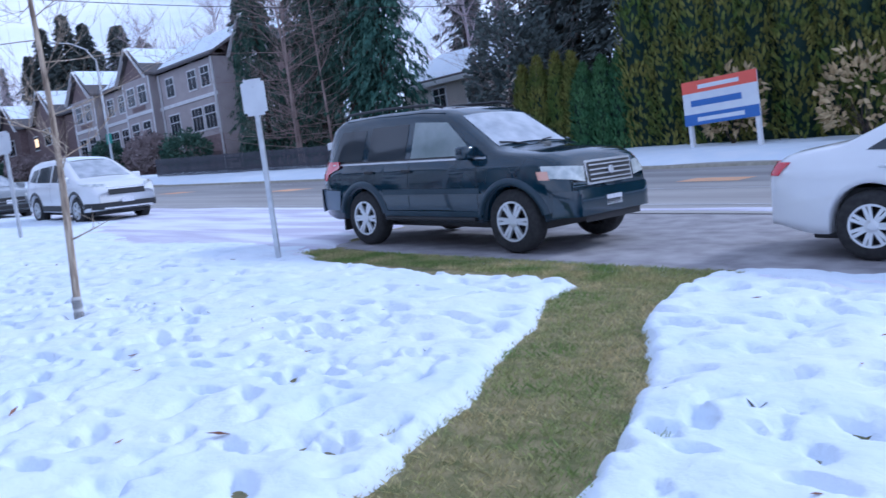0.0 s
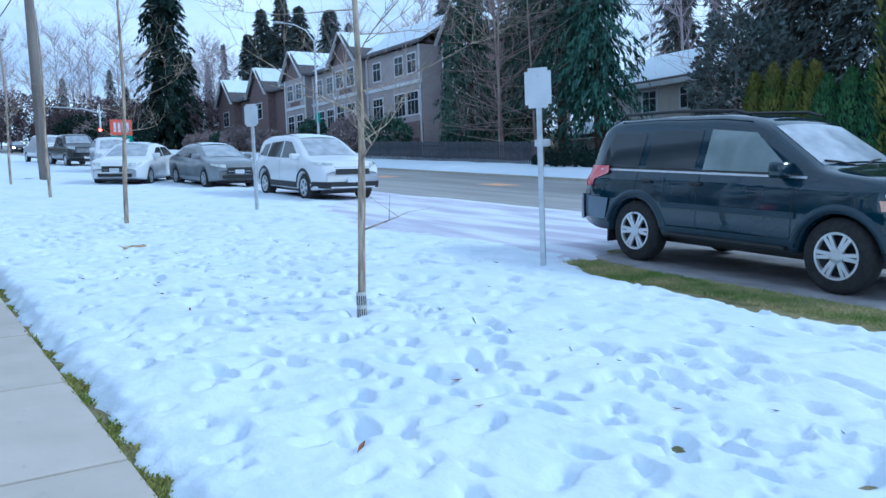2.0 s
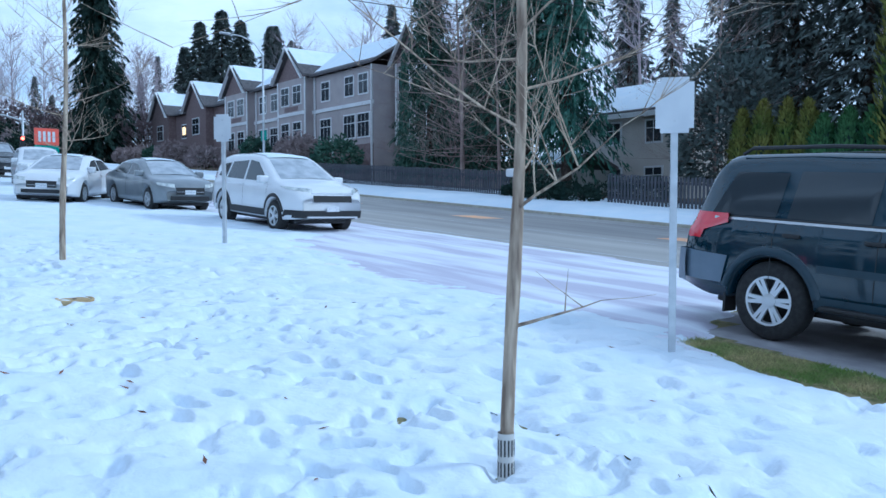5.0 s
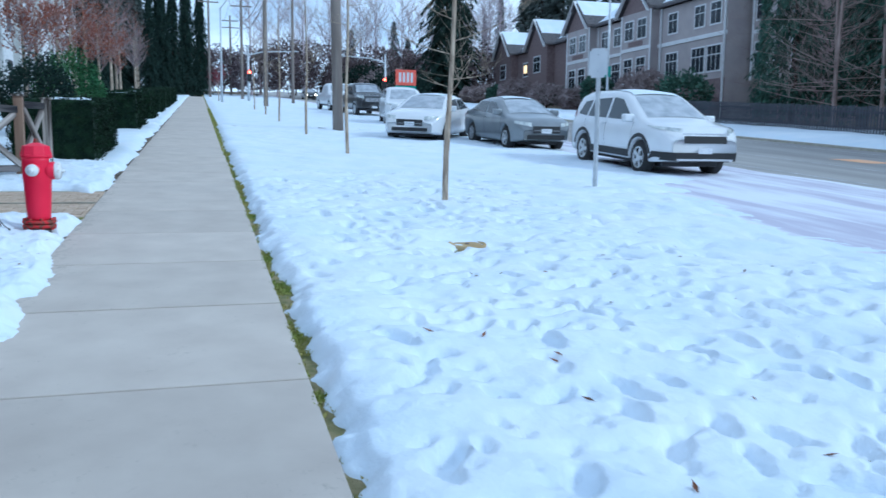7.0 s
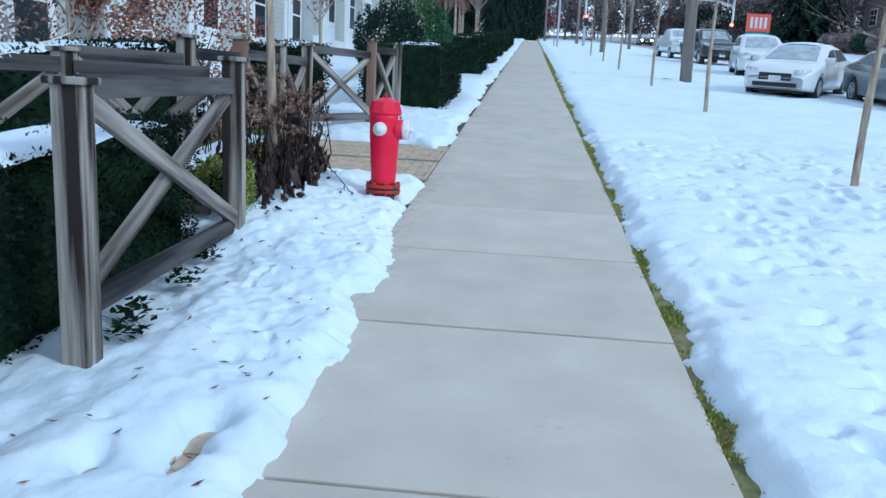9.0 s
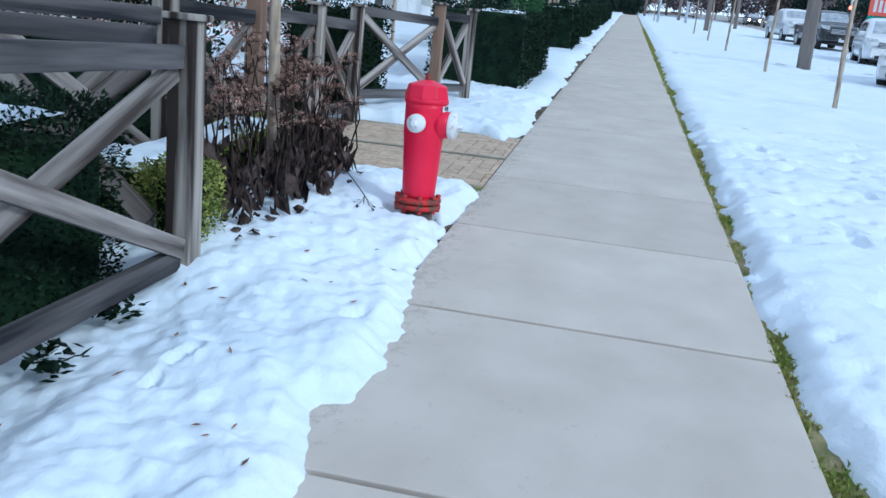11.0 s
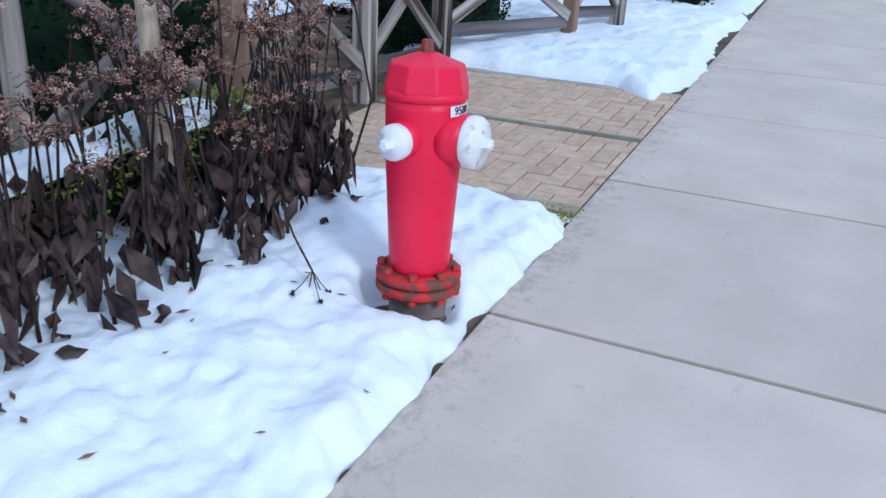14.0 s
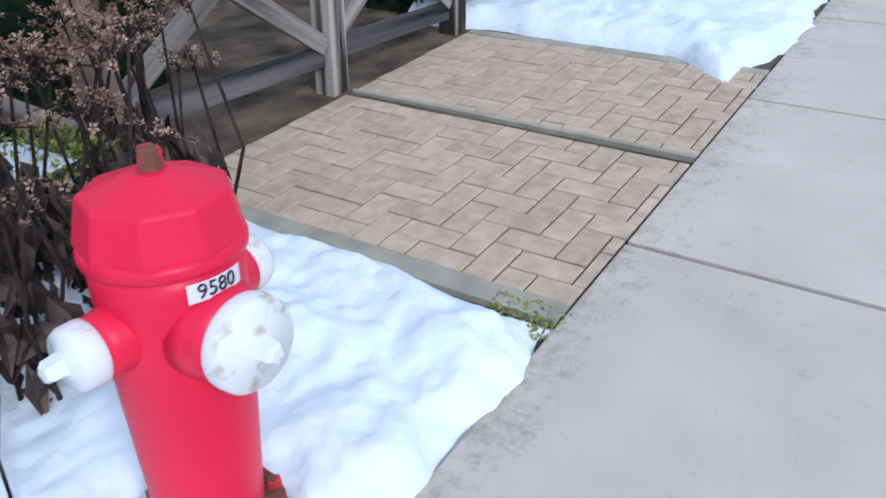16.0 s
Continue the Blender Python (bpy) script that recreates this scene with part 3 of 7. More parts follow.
sheet("far_kerb", np.arange(-140, 61, 4.0), [22.62, 22.64, 22.78, 22.8], lambda X, Y: ngz(X, Y) + np.where((Y > 22.63) & (Y < 22.79), 0.1, -0.05), M_CONC_EDGE, "grey concrete kerb on the far road edge", "kerb")


def strip(name, x0, x1, y0, y1, material, label, step=2.0):
    xs = np.arange(x0, x1 + 0.01, min(step, x1 - x0))
    return sheet(name, xs, [y0, y1], plain(0.009), material, label, "road marking")


strip("edge_line", -120, 60, 13.2, 13.32, M_LINE, "worn white edge line on the road")
strip("lane_line", -120, 60, 16.4, 16.5, M_LINE, "faint white lane line on the road")
strip("far_edge_line", -120, 60, 22.0, 22.1, M_LINE, "worn white line on the far road edge")
for k in range(14):
    cx = -56.7 + 8.3 * k
    strip("centre_dash", cx - 0.75, cx + 0.75, 18.2, 19.3, M_YELLOW, "worn orange yellow dash on the road")


# ---- pavement of cast slabs ----
def slab_mesh(length, y0, y1, thick=0.1, r=0.006):
    bm = box(0.011, length - 0.011, y0, y1, -thick, 0.0)
    top = [e for e in bm.edges if all(v.co.z > -1e-5 for v in e.verts)]
    bmesh.ops.bevel(bm, geom=top, offset=r, segments=2, affect="EDGES", profile=0.5)
    me = bpy.data.meshes.new("slab")
    bm.to_mesh(me)
    bm.free()
    return finish(me, M_CONC, True)


pavement = empty("pavement", Matrix.Identity(4), "long pavement of pale grey concrete slabs running uphill", "pavement", kind="structure")
slab = slab_mesh(1.5, -0.755, 0.99)
JOINT_SHIFT = {1: -0.05, 3: 0.03}
for k in range(-20, 70):
    x1, x0 = -1.5 * k + JOINT_SHIFT.get(k, 0.0), -1.5 * (k + 1) + JOINT_SHIFT.get(k + 1, 0.0)
    even = abs(x1 - x0 - 1.5) < 1e-6
    ob = part("slab", slab if even else slab_mesh(x1 - x0, -0.755, 0.99), None, pavement)
    ob.matrix_basis = pose(x0, 0, gz(x0, 0) + rnd(-0.002, 0.002), 0, TILT, 0)
sheet("pavement_bed", np.arange(-106, 31, 1.0), [-0.75, 0.0, 0.985], plain(-0.07), M_EARTH, "dark joint bed under the pavement", "pavement bed")


# ---- vehicles ----
class Shell:
    """The outer form of a car: its side outline and its width at each height; x points forward."""

    def __init__(self, top, half, front, rear, base, wheelbase, arch, belt, roof, tumble, round_top=0.1, round_front=0.75, round_rear=0.6):
        self.top_pts, self.half, self.front, self.rear = top, half, front, rear
        self.base, self.wb, self.arch, self.belt, self.roof, self.tumble, self.r = base, wheelbase, arch, belt, roof, tumble, round_top
        self.rf, self.rr = round_front, round_rear

    def top(self, x):
        xs, zs = zip(*self.top_pts)
        s = 0.0
        for d, w in ((-0.07, 0.25), (0, 0.5), (0.07, 0.25)):
            s += w * float(np.interp(min(max(x + d, self.rear), self.front), xs, zs))
        return s

    def bottom(self, x):
        z = self.base + 0.08 * smooth(self.front - 0.5, self.front, x) + 0.08 * smooth(self.rear + 0.5, self.rear, x)
        for ax in (-self.wb / 2, self.wb / 2):
            d = abs(x - ax)
            if d < self.arch:
                z = max(z, 0.36 + math.sqrt(self.arch**2 - d * d) * 0.98)
        return z

    def width(self, x, z):
        u = min(max((x - (self.front - self.rf)) / self.rf, 0.0), 1.0)
        v = min(max(((self.rear + self.rr) - x) / self.rr, 0.0), 1.0)
        w = self.half * (1 - 0.24 * u**2.6) * (1 - 0.17 * v**2.6)
        if z <= self.belt:
            w *= 1 - 0.05 * ((z - 0.72) / 0.5) ** 2
        else:
            w *= 1 - 0.05 * ((self.belt - 0.72) / 0.5) ** 2 - self.tumble * (z - self.belt) / (self.roof - self.belt)
        w -= 0.035 * smooth(self.belt - 0.13, self.belt + 0.01, z)
        zt = self.top(x)
        q = (z - (zt - self.r)) / self.r
        if q > 0:
            w -= self.r * (1 - math.sqrt(max(1 - min(q, 1.0) ** 2, 0.0)))
        return max(w, 0.05)

    def nose(self, x, z):
        """The upper front and rear lean back a little."""
        return x - 0.16 * max(z - 0.62, 0) * smooth(self.front - 0.5, self.front, x) + 0.1 * max(z - 0.75, 0) * smooth(self.rear + 0.5, self.rear, x)

    def body(self):
        bm = bmesh.new()
        n = 120
        xs = sorted(set([self.rear + (self.front - self.rear) * i / n for i in range(n + 1)] + [s * self.wb / 2 + e * (self.arch + o) for s in (-1, 1) for e in (-1, 1) for o in (-0.004, 0.004)]))
        rings = []
        for x in xs:
            zt, zb = self.top(x), min(self.bottom(x), self.top(x) - 0.12)
            half = [(0.0, zb), (self.width(x, zb) * 0.7, zb)]
            k = 14
            for i in range(k + 1):
                z = zb + (zt - zb) * (i / k) ** 0.8
                half.append((self.width(x, z), z))
            we = half[-1][0]
            for i in (0.7, 0.4):
                half.append((we * i, zt + 0.03 * (1 - i * i)))
            full = half + [(0.0, zt + 0.03)] + [(-y, z) for y, z in half[::-1][:-1]]
            rings.append([bm.verts.new((self.nose(x, z), y, z)) for y, z in full])
        m = len(rings[0])
        for a, b in zip(rings, rings[1:]):
            for i in range(m):
                bm.faces.new((a[i], a[(i + 1) % m], b[(i + 1) % m], b[i]))
        bm.faces.new(rings[0])
        bm.faces.new(rings[-1][::-1])
        return bm

    def side(self, quad, sign, off=0.006, nx=8, nz=5):
        """A pane or panel on the side: corners (x, z) low rear, low front, high front, high rear."""
        (x0, z0), (x1, z1), (x2, z2), (x3, z3) = quad
        bm = bmesh.new()
        g = []
        for i in range(nx + 1):
            u = i / nx
            col = []
            for j in range(nz + 1):
                v = j / nz
                x = (x0 * (1 - u) + x1 * u) * (1 - v) + (x3 * (1 - u) + x2 * u) * v
                z = (z0 * (1 - u) + z1 * u) * (1 - v) + (z3 * (1 - u) + z2 * u) * v
                col.append(bm.verts.new((self.nose(x, z), sign * (self.width(x, z) + off), z)))
            g.append(col)
        for i in range(nx):
            for j in range(nz):
                f = (g[i][j], g[i + 1][j], g[i + 1][j + 1], g[i][j + 1])
                bm.faces.new(f if sign < 0 else f[::-1])
        return bm

    def end_x(self, y, z, front):
        lo, hi = (self.front - self.rf, self.front) if front else (self.rear + self.rr, self.rear)
        if self.width(hi, z) >= abs(y):
            return hi
        for _ in range(24):
            mid = (lo + hi) / 2
            if self.width(mid, z) >= abs(y):
                lo = mid
            else:
                hi = mid
        return lo

    def end(self, y0, y1, z0, z1, front=True, off=0.008, ny=10, nz=3, lift=0.0, taper=0.0):
        """A panel wrapped round the front or rear end."""
        bm = bmesh.new()
        g = []
        s = 1 if front else -1
        for i in range(ny + 1):
            y = y0 + (y1 - y0) * i / ny
            col = []
            for j in range(nz + 1):
                low = z0 + taper * i / ny
                z = low + (z1 - low) * j / nz + lift * abs(y)
                x = self.end_x(y, z, front)
                col.append(bm.verts.new((self.nose(x, z) + s * off, y * (1 + off / max(self.half, 0.1)), z)))
            g.append(col)
        for i in range(ny):
            for j in range(nz):
                f = (g[i][j], g[i + 1][j], g[i + 1][j + 1], g[i][j + 1])
                bm.faces.new(f if front else f[::-1])
        return bm

    def over(self, x0, x1, k0, k1, off=0.007, nx=12, ny=10):
        """A pane or panel on the top outline, from x0 to x1, k: the share of the width it takes."""
        bm = bmesh.new()
        g = []
        for i in range(nx + 1):
            t = i / nx
            x = x0 + (x1 - x0) * t
            z = self.top(x)
            w = self.width(x, z) * (k0 + (k1 - k0) * t)
            g.append([bm.verts.new((self.nose(x, z) + off, w * (2 * j / ny - 1), z + 0.03 * (1 - (2 * j / ny - 1) ** 2) + off)) for j in range(ny + 1)])
        for i in range(nx):
            for j in range(ny):
                bm.faces.new((g[i][j], g[i + 1][j], g[i + 1][j + 1], g[i][j + 1]))
        bmesh.ops.recalc_face_normals(bm, faces=bm.faces[:])
        return bm


def wheel_meshes(r, wide, spokes):
    tyre = lathe([(r * 0.62, -wide / 2), (r * 0.86, -wide / 2 - 0.008), (r * 0.97, -wide / 2 + 0.02), (r, -wide / 2 + 0.05), (r, wide / 2 - 0.05), (r * 0.97, wide / 2 - 0.02), (r * 0.86, wide / 2 + 0.008), (r * 0.62, wide / 2)], 32, cap=False)
    well = lathe([(r * 0.63, wide / 2 - 0.012), (r * 0.58, wide / 2 - 0.012), (r * 0.56, wide / 2 - 0.09), (0.02, wide / 2 - 0.1)], 32, cap=False)
    rim = lathe([(r * 0.64, wide / 2 - 0.02), (r * 0.63, wide / 2 + 0.004), (r * 0.57, wide / 2 + 0.002), (r * 0.55, wide / 2 - 0.03)], 32, cap=False)
    lathe([(r * 0.2, wide / 2 - 0.06), (r * 0.19, wide / 2 + 0.0), (r * 0.1, wide / 2 + 0.004)], 16, rim)
    for k in range(spokes):
        for d in (-0.13, 0.13):
            a = 2 * math.pi * k / spokes
            p, q = a + d * 1.7, a + d
            beam((r * 0.16 * math.cos(p), r * 0.16 * math.sin(p), wide / 2 - 0.02), (r * 0.58 * math.cos(q), r * 0.58 * math.sin(q), wide / 2 - 0.014), 0.028, r * 0.1, 0, (0, 0, 1), rim)
    out = []
    for nm, bm, m in (("tyre", tyre, M_TYRE), ("well", well, M_BLACK), ("rim", rim, M_RIM)):
        me = bpy.data.meshes.new(nm)
        bm.to_mesh(me)
        bm.free()
        out.append(finish(me, m, nm == "rim"))
    return out


def car(name, label, sh, paint, m, wheel_r=0.33, spokes=5, windows=(), screen=None, rear_screen=None, screen_mat=None, lower=None, lights=None, tails=None, grille=None, extra=None, handles=(), mirror=None, snow=False, plate=True, category="car", front_door=None, bars=4):
    root = empty(name, m, label, category, "parked cars")
    part("body", sh.body(), paint, root, flat=False)
    part("underbody", box(sh.rear + 0.35, sh.front - 0.5, -sh.half + 0.28, sh.half - 0.28, max(sh.base - 0.1, 0.16), 0.66, 0.03), M_BLACK, root, "black underbody")
    tyre, well, rim = wheel_meshes(wheel_r, 0.23, spokes)
    for ax in (-sh.wb / 2, sh.wb / 2):
        for s in (-1, 1):
            w = part("wheel", tyre, None, root)
            w.matrix_basis = pose(ax, s * (sh.half - 0.135), wheel_r, 90 if s < 0 else -90, 0, 0)
            part("rim", rim, None, w, "silver alloy rim")
            part("hub_well", well, None, w)
    for s in (-1, 1):
        for k, q in enumerate(windows):
            glass = front_door if front_door is not None and k == len(windows) - 1 else M_GLASS
            part("side_window", sh.side(q, s), glass, root, "dark side window", False)
        if lower:
            for q in lower[1]:
                part("sill_cladding", sh.side(q, s, 0.012), lower[0], root, "darker lower cladding", False)
        for hx, hz in handles:
            part("door_handle", box(hx - 0.09, hx + 0.09, s * (sh.width(hx, hz) + 0.02) - 0.015, s * (sh.width(hx, hz) + 0.02) + 0.015, hz - 0.018, hz + 0.018, 0.012), M_BLACK if paint in (M_NAVY, M_DARK_PAINT) else paint, root)
        if mirror:
            mx, mz = mirror
            y = sh.width(mx, mz) + 0.1
            bm = box(mx - 0.06, mx + 0.1, s * y - 0.12, s * y + 0.12, mz - 0.08, mz + 0.09, 0.04)
            part("door_mirror", bm, paint, root, flat=False)
        if lights:
            y0, y1, z0, z1 = lights
            part("headlight", sh.end(s * y0, s * y1, z0, z1, True, 0.012, lift=0.08, taper=0.04), M_HEADLIGHT, root, "clear headlight lens", False)
        if tails:
            y0, y1, z0, z1 = tails
            part("tail_light", sh.end(s * y0, s * y1, z0, z1, False, 0.012), M_TAIL, root, "red tail light", False)
        for dx in (windows[-1][0][0] - 0.02, windows[-1][1][0] + 0.05, windows[0][1][0] + 0.02) if windows else ():
            part("door_seam", sh.side([(dx - 0.004, sh.base + 0.16), (dx + 0.004, sh.base + 0.16), (dx + 0.004, sh.belt), (dx - 0.004, sh.belt)], s, 0.003, 1, 8), M_BLACK, root)
    if screen:
        part("windscreen", sh.over(*screen), screen_mat or M_GLASS, root, "windscreen", False)
    if rear_screen:
        part("rear_window", sh.over(*rear_screen), M_GLASS, root, "rear window", False)
    if grille:
        y, z0, z1 = grille
        part("grille", sh.end(-y, y, z0, z1, True, 0.024), M_BLACK, root, "dark radiator grille", False)
        for k in range(bars):
            z = z0 + (z1 - z0) * (k + 0.4) / (bars + 0.2)
            part("grille_bar", sh.end(-y * 0.96, y * 0.96, z, z + (z1 - z0) * 0.075, True, 0.032, nz=1), M_CHROME, root, "chrome grille bar")
    part("front_bumper_intake", sh.end(-0.55, 0.55, 0.34, 0.45, True, 0.01), M_BLACK, root, flat=False)
    if plate:
        part("number_plate", sh.end(-0.15, 0.15, 0.5, 0.62, True, 0.03, nz=1, ny=2), M_PLATE, root, "pale number plate")
    if snow:
        part("roof_snow", sh.over(*snow, off=0.02), M_SNOW, root, "thin frost and snow on the car", False)
    if extra:
        extra(sh, root)
    return root


def on_hill(x, y, heading, lift=0.0):
    return pose(x, y, gz(x, y) + lift, 0, TILT, 0) @ pose(0, 0, 0, 0, 0, heading)


suv_shape = Shell([(-2.5, 0.98), (-2.47, 1.1), (-2.36, 1.42), (-2.2, 1.72), (-2.0, 1.79), (-1.2, 1.82), (-0.3, 1.82), (0.12, 1.78), (0.34, 1.71), (1.06, 1.25), (1.25, 1.21), (1.84, 1.15), (2.06, 1.08), (2.19, 0.88)], 0.94, 2.19, -2.5, 0.36, 2.79, 0.46, 1.14, 1.82, 0.17, 0.09)


def wheel_flares(sh, root, r, deep, material, label):
    """Raised trim round the four wheel arches."""
    for s in (-1, 1):
        for ax in (-sh.wb / 2, sh.wb / 2):
            bm = bmesh.new()
            ring = []
            for k in range(17):
                a = math.pi * (0.07 + 0.86 * k / 16)
                row = []
                for rr, o in ((r, 0.0), (r + 0.005, deep), (r + 0.06, deep * 0.8), (r + 0.08, 0.0)):
                    x, z = ax + rr * math.cos(a), 0.36 + rr * math.sin(a)
                    row.append(bm.verts.new((sh.nose(x, z), s * (sh.width(x, min(z, sh.belt - 0.1)) + o), z)))
                ring.append(row)
            for a, b in zip(ring, ring[1:]):
                for i in range(3):
                    bm.faces.new((a[i], a[i + 1], b[i + 1], b[i]))
            bmesh.ops.recalc_face_normals(bm, faces=bm.faces[:])
            part("wheel_arch_trim", bm, material, root, label, False)


def suv_extra(sh, root):
    wheel_flares(sh, root, 0.465, 0.035, M_GREYCLAD, "flared wheel arch")
    for s in (-1, 1):
        soup = Soup()
        pts = [(-1.95, 1.8), (-1.85, 1.86), (-1.0, 1.885), (-0.1, 1.87), (0.1, 1.82)]
        soup.tube([(x, s * 0.66, z) for x, z in pts], [0.02] * 5, 6)
        part("roof_rail", soup.mesh("roof_rail", M_BLACK, False), None, root, "black roof rail")
        part("running_board", box(-0.85, 0.85, s * 0.93 - 0.07, s * 0.93 + 0.07, 0.38, 0.43, 0.02), M_BLACK, root, "black running board")
        part("body_moulding", sh.side([(-0.92, 0.72), (0.92, 0.72), (0.92, 0.79), (-0.92, 0.79)], s, 0.018, 10, 2), M_GREYCLAD, root, "grey door moulding", False)
        part("chrome_beltline", sh.side([(-2.1, 1.14), (1.0, 1.14), (1.0, 1.165), (-2.1, 1.165)], s, 0.01, 14, 1), M_CHROME, root, "bright belt line", False)
        part("turn_lamp", sh.end(s * 0.855, s * 0.9, 0.79, 0.89, True, 0.018, lift=0.08), M_AMBER, root, "amber turn lamp", False)
        part("fog_lamp", sh.end(s * 0.55, s * 0.8, 0.56, 0.65, True, 0.014), M_HEADLIGHT, root, "clear fog lamp", False)
        part("bumper_end", sh.side([(-2.44, 0.5), (-1.92, 0.5), (-1.86, 0.78), (-2.46, 0.8)], s, 0.022, 6, 4), M_REARCLAD, root, "silver blue bumper end", False)
        part("tail_lamp", sh.side([(-2.44, 0.92), (-2.3, 0.94), (-2.3, 1.2), (-2.4, 1.2)], s, 0.014, 3, 4), M_TAIL, root, "red tail lamp", False)
        part("window_frame", sh.side([(-2.2, 1.165), (0.9, 1.165), (0.9, 1.185), (-2.2, 1.185)], s, 0.009, 14, 1), M_BLACK, root, "black window seal", False)
        part("mud_flap", box(-1.9, -1.87, s * 0.82 - 0.1, s * 0.82 + 0.1, 0.2, 0.55, 0.01), M_BLACK, root)
    part("bumper", sh.end(-0.85, 0.85, 0.42, 0.72, True, 0.03, 20, 4), M_NAVY, root, "dark front bumper", False)
    part("rear_bumper", sh.end(-0.86, 0.86, 0.46, 0.8, False, 0.045, 20, 4), M_REARCLAD, root, "grey rear bumper", False)
    em = lathe([(0.05, 0.0), (0.05, 0.012), (0.034, 0.014)], 20, m=pose(sh.nose(sh.front, 0.9) + 0.035, 0, 0.91, 0, 82, 0))
    part("emblem", em, M_CHROME, root, "plain round chrome emblem")
    part("grille_frame", sh.end(-0.45, 0.45, 0.765, 1.045, True, 0.014, 12, 3), M_CHROME, root, "chrome grille frame", False)
    for s in (-1, 1):
        soup = Soup()
        soup.tube([(1.1, s * 0.1 - 0.1, 1.27), (1.03, s * 0.3 - 0.1, 1.31), (1.0, s * 0.5 - 0.1, 1.325)], [0.012] * 3, 5)
        part("wiper", soup.mesh("wiper", M_BLACK), None, root, "black wiper")


SUV_WINDOWS = [
    [(-2.16, 1.19), (-1.42, 1.19), (-1.36, 1.62), (-1.92, 1.62)],
    [(-1.3, 1.19), (-0.5, 1.19), (-0.46, 1.65), (-1.24, 1.64)],
    [(-0.38, 1.19), (0.82, 1.19), (0.28, 1.62), (-0.34, 1.66)],
]
car("suv", "dark navy blue SUV with silver alloy wheels parked on gravel", suv_shape, M_NAVY, on_hill(2.54, 8.92, -3.0), 0.385, 6, SUV_WINDOWS, (1.03, 0.38, 0.88, 0.9), (-2.44, -2.2, 0.8, 0.85), M_GLASS_FROST, (M_GREYCLAD, [[(-0.92, 0.4), (0.92, 0.4), (0.92, 0.5), (-0.92, 0.5)]]), (0.48, 0.88, 0.77, 0.95), (0.8, 0.9, 0.93, 1.2), (0.41, 0.79, 1.02), suv_extra, [(-0.42, 1.03), (-1.2, 1.03)], (0.72, 1.22), category="suv", front_door=M_GLASS_CLEAR)

crv_shape = Shell([(-2.25, 0.98), (-2.2, 1.12), (-2.02, 1.4), (-1.82, 1.58), (-1.5, 1.65), (-0.5, 1.68), (0.1, 1.64), (0.35, 1.57), (1.2, 1.13), (1.4, 1.09), (1.95, 1.0), (2.18, 0.9), (2.31, 0.74)], 0.925, 2.31, -2.25, 0.3, 2.66, 0.4, 1.05, 1.68, 0.2, 0.11)
CRV_WINDOWS = [
    [(-1.75, 1.14), (-1.3, 1.1), (-1.2, 1.46), (-1.55, 1.42)],
    [(-1.22, 1.1), (-0.3, 1.09), (-0.28, 1.53), (-1.1, 1.48)],
    [(-0.2, 1.09), (0.95, 1.08), (0.25, 1.5), (-0.18, 1.54)],
]


def crv_extra(sh, root):
    wheel_flares(sh, root, 0.405, 0.012, M_BLACK, "black wheel arch trim")
    part("chrome_wing", sh.end(-0.5, 0.5, 0.865, 0.895, True, 0.03, 14, 1), M_CHROME, root, "chrome grille wing", False)
    for s in (-1, 1):
        part("tail_lamp", sh.side([(-2.15, 1.08), (-1.9, 1.06), (-1.95, 1.2), (-2.08, 1.22)], s, 0.02, 3, 3), M_TAIL, root, "red tail lamp", False)
    part("lower_bumper", sh.end(-0.9, 0.9, 0.36, 0.52, True, 0.02, 16, 3), M_BLACK, root, "black lower bumper", False)
    part("skid_trim", sh.end(-0.6, 0.6, 0.36, 0.4, True, 0.03, 10, 1), M_CHROME, root, "silver skid trim", False)


car("white_suv", "white compact SUV with frosty windscreen parked by the snow", crv_shape, M_WHITE_PAINT, on_hill(-12.25, 9.98, -1.0), 0.35, 5, CRV_WINDOWS, (1.18, 0.36, 0.9, 0.9), (-2.15, -1.85, 0.8, 0.85), M_GLASS_FROST, (M_BLACK, [[(-0.92, 0.33), (0.92, 0.33), (0.92, 0.48), (-0.92, 0.48)]]), (0.48, 0.88, 0.85, 0.94), None, (0.46, 0.7, 0.84), crv_extra, [(-0.3, 0.98), (-1.1, 1.0)], (0.85, 1.12), category="suv", snow=(0.3, -1.7, 0.9, 0.85), bars=0)

sedan_top = [(-2.3, 0.86), (-2.24, 0.98), (-1.8, 1.05), (-1.62, 1.08), (-1.05, 1.36), (-0.5, 1.43), (0.0, 1.42), (0.25, 1.37), (1.15, 0.98), (1.35, 0.95), (1.85, 0.87), (2.08, 0.79), (2.2, 0.68), (2.24, 0.55)]
SEDAN_WINDOWS = [
    [(-1.4, 1.02), (-0.32, 0.98), (-0.3, 1.3), (-0.95, 1.3)],
    [(-0.24, 0.98), (0.95, 0.96), (0.2, 1.28), (-0.22, 1.31)],
]


def sedan(label, paint, m, wide=0.88, snow=None, screen_mat=None, spokes=5, extra=None):
    sh = Shell(sedan_top, wide, 2.24, -2.3, 0.24, 2.7, 0.37, 0.93, 1.43, 0.22, 0.1, 0.7, 0.6)
    return car("sedan", label, sh, paint, m, 0.325, spokes, SEDAN_WINDOWS, (1.12, 0.28, 0.9, 0.88), (-1.6, -1.06, 0.85, 0.85), screen_mat or M_GLASS_FROST, None, (0.44, 0.82, 0.64, 0.75), (0.45, 0.8, 0.8, 0.93), (0.4, 0.5, 0.69), extra, [(-0.25, 0.86), (-1.2, 0.88)], (0.8, 1.02), snow, bars=1)


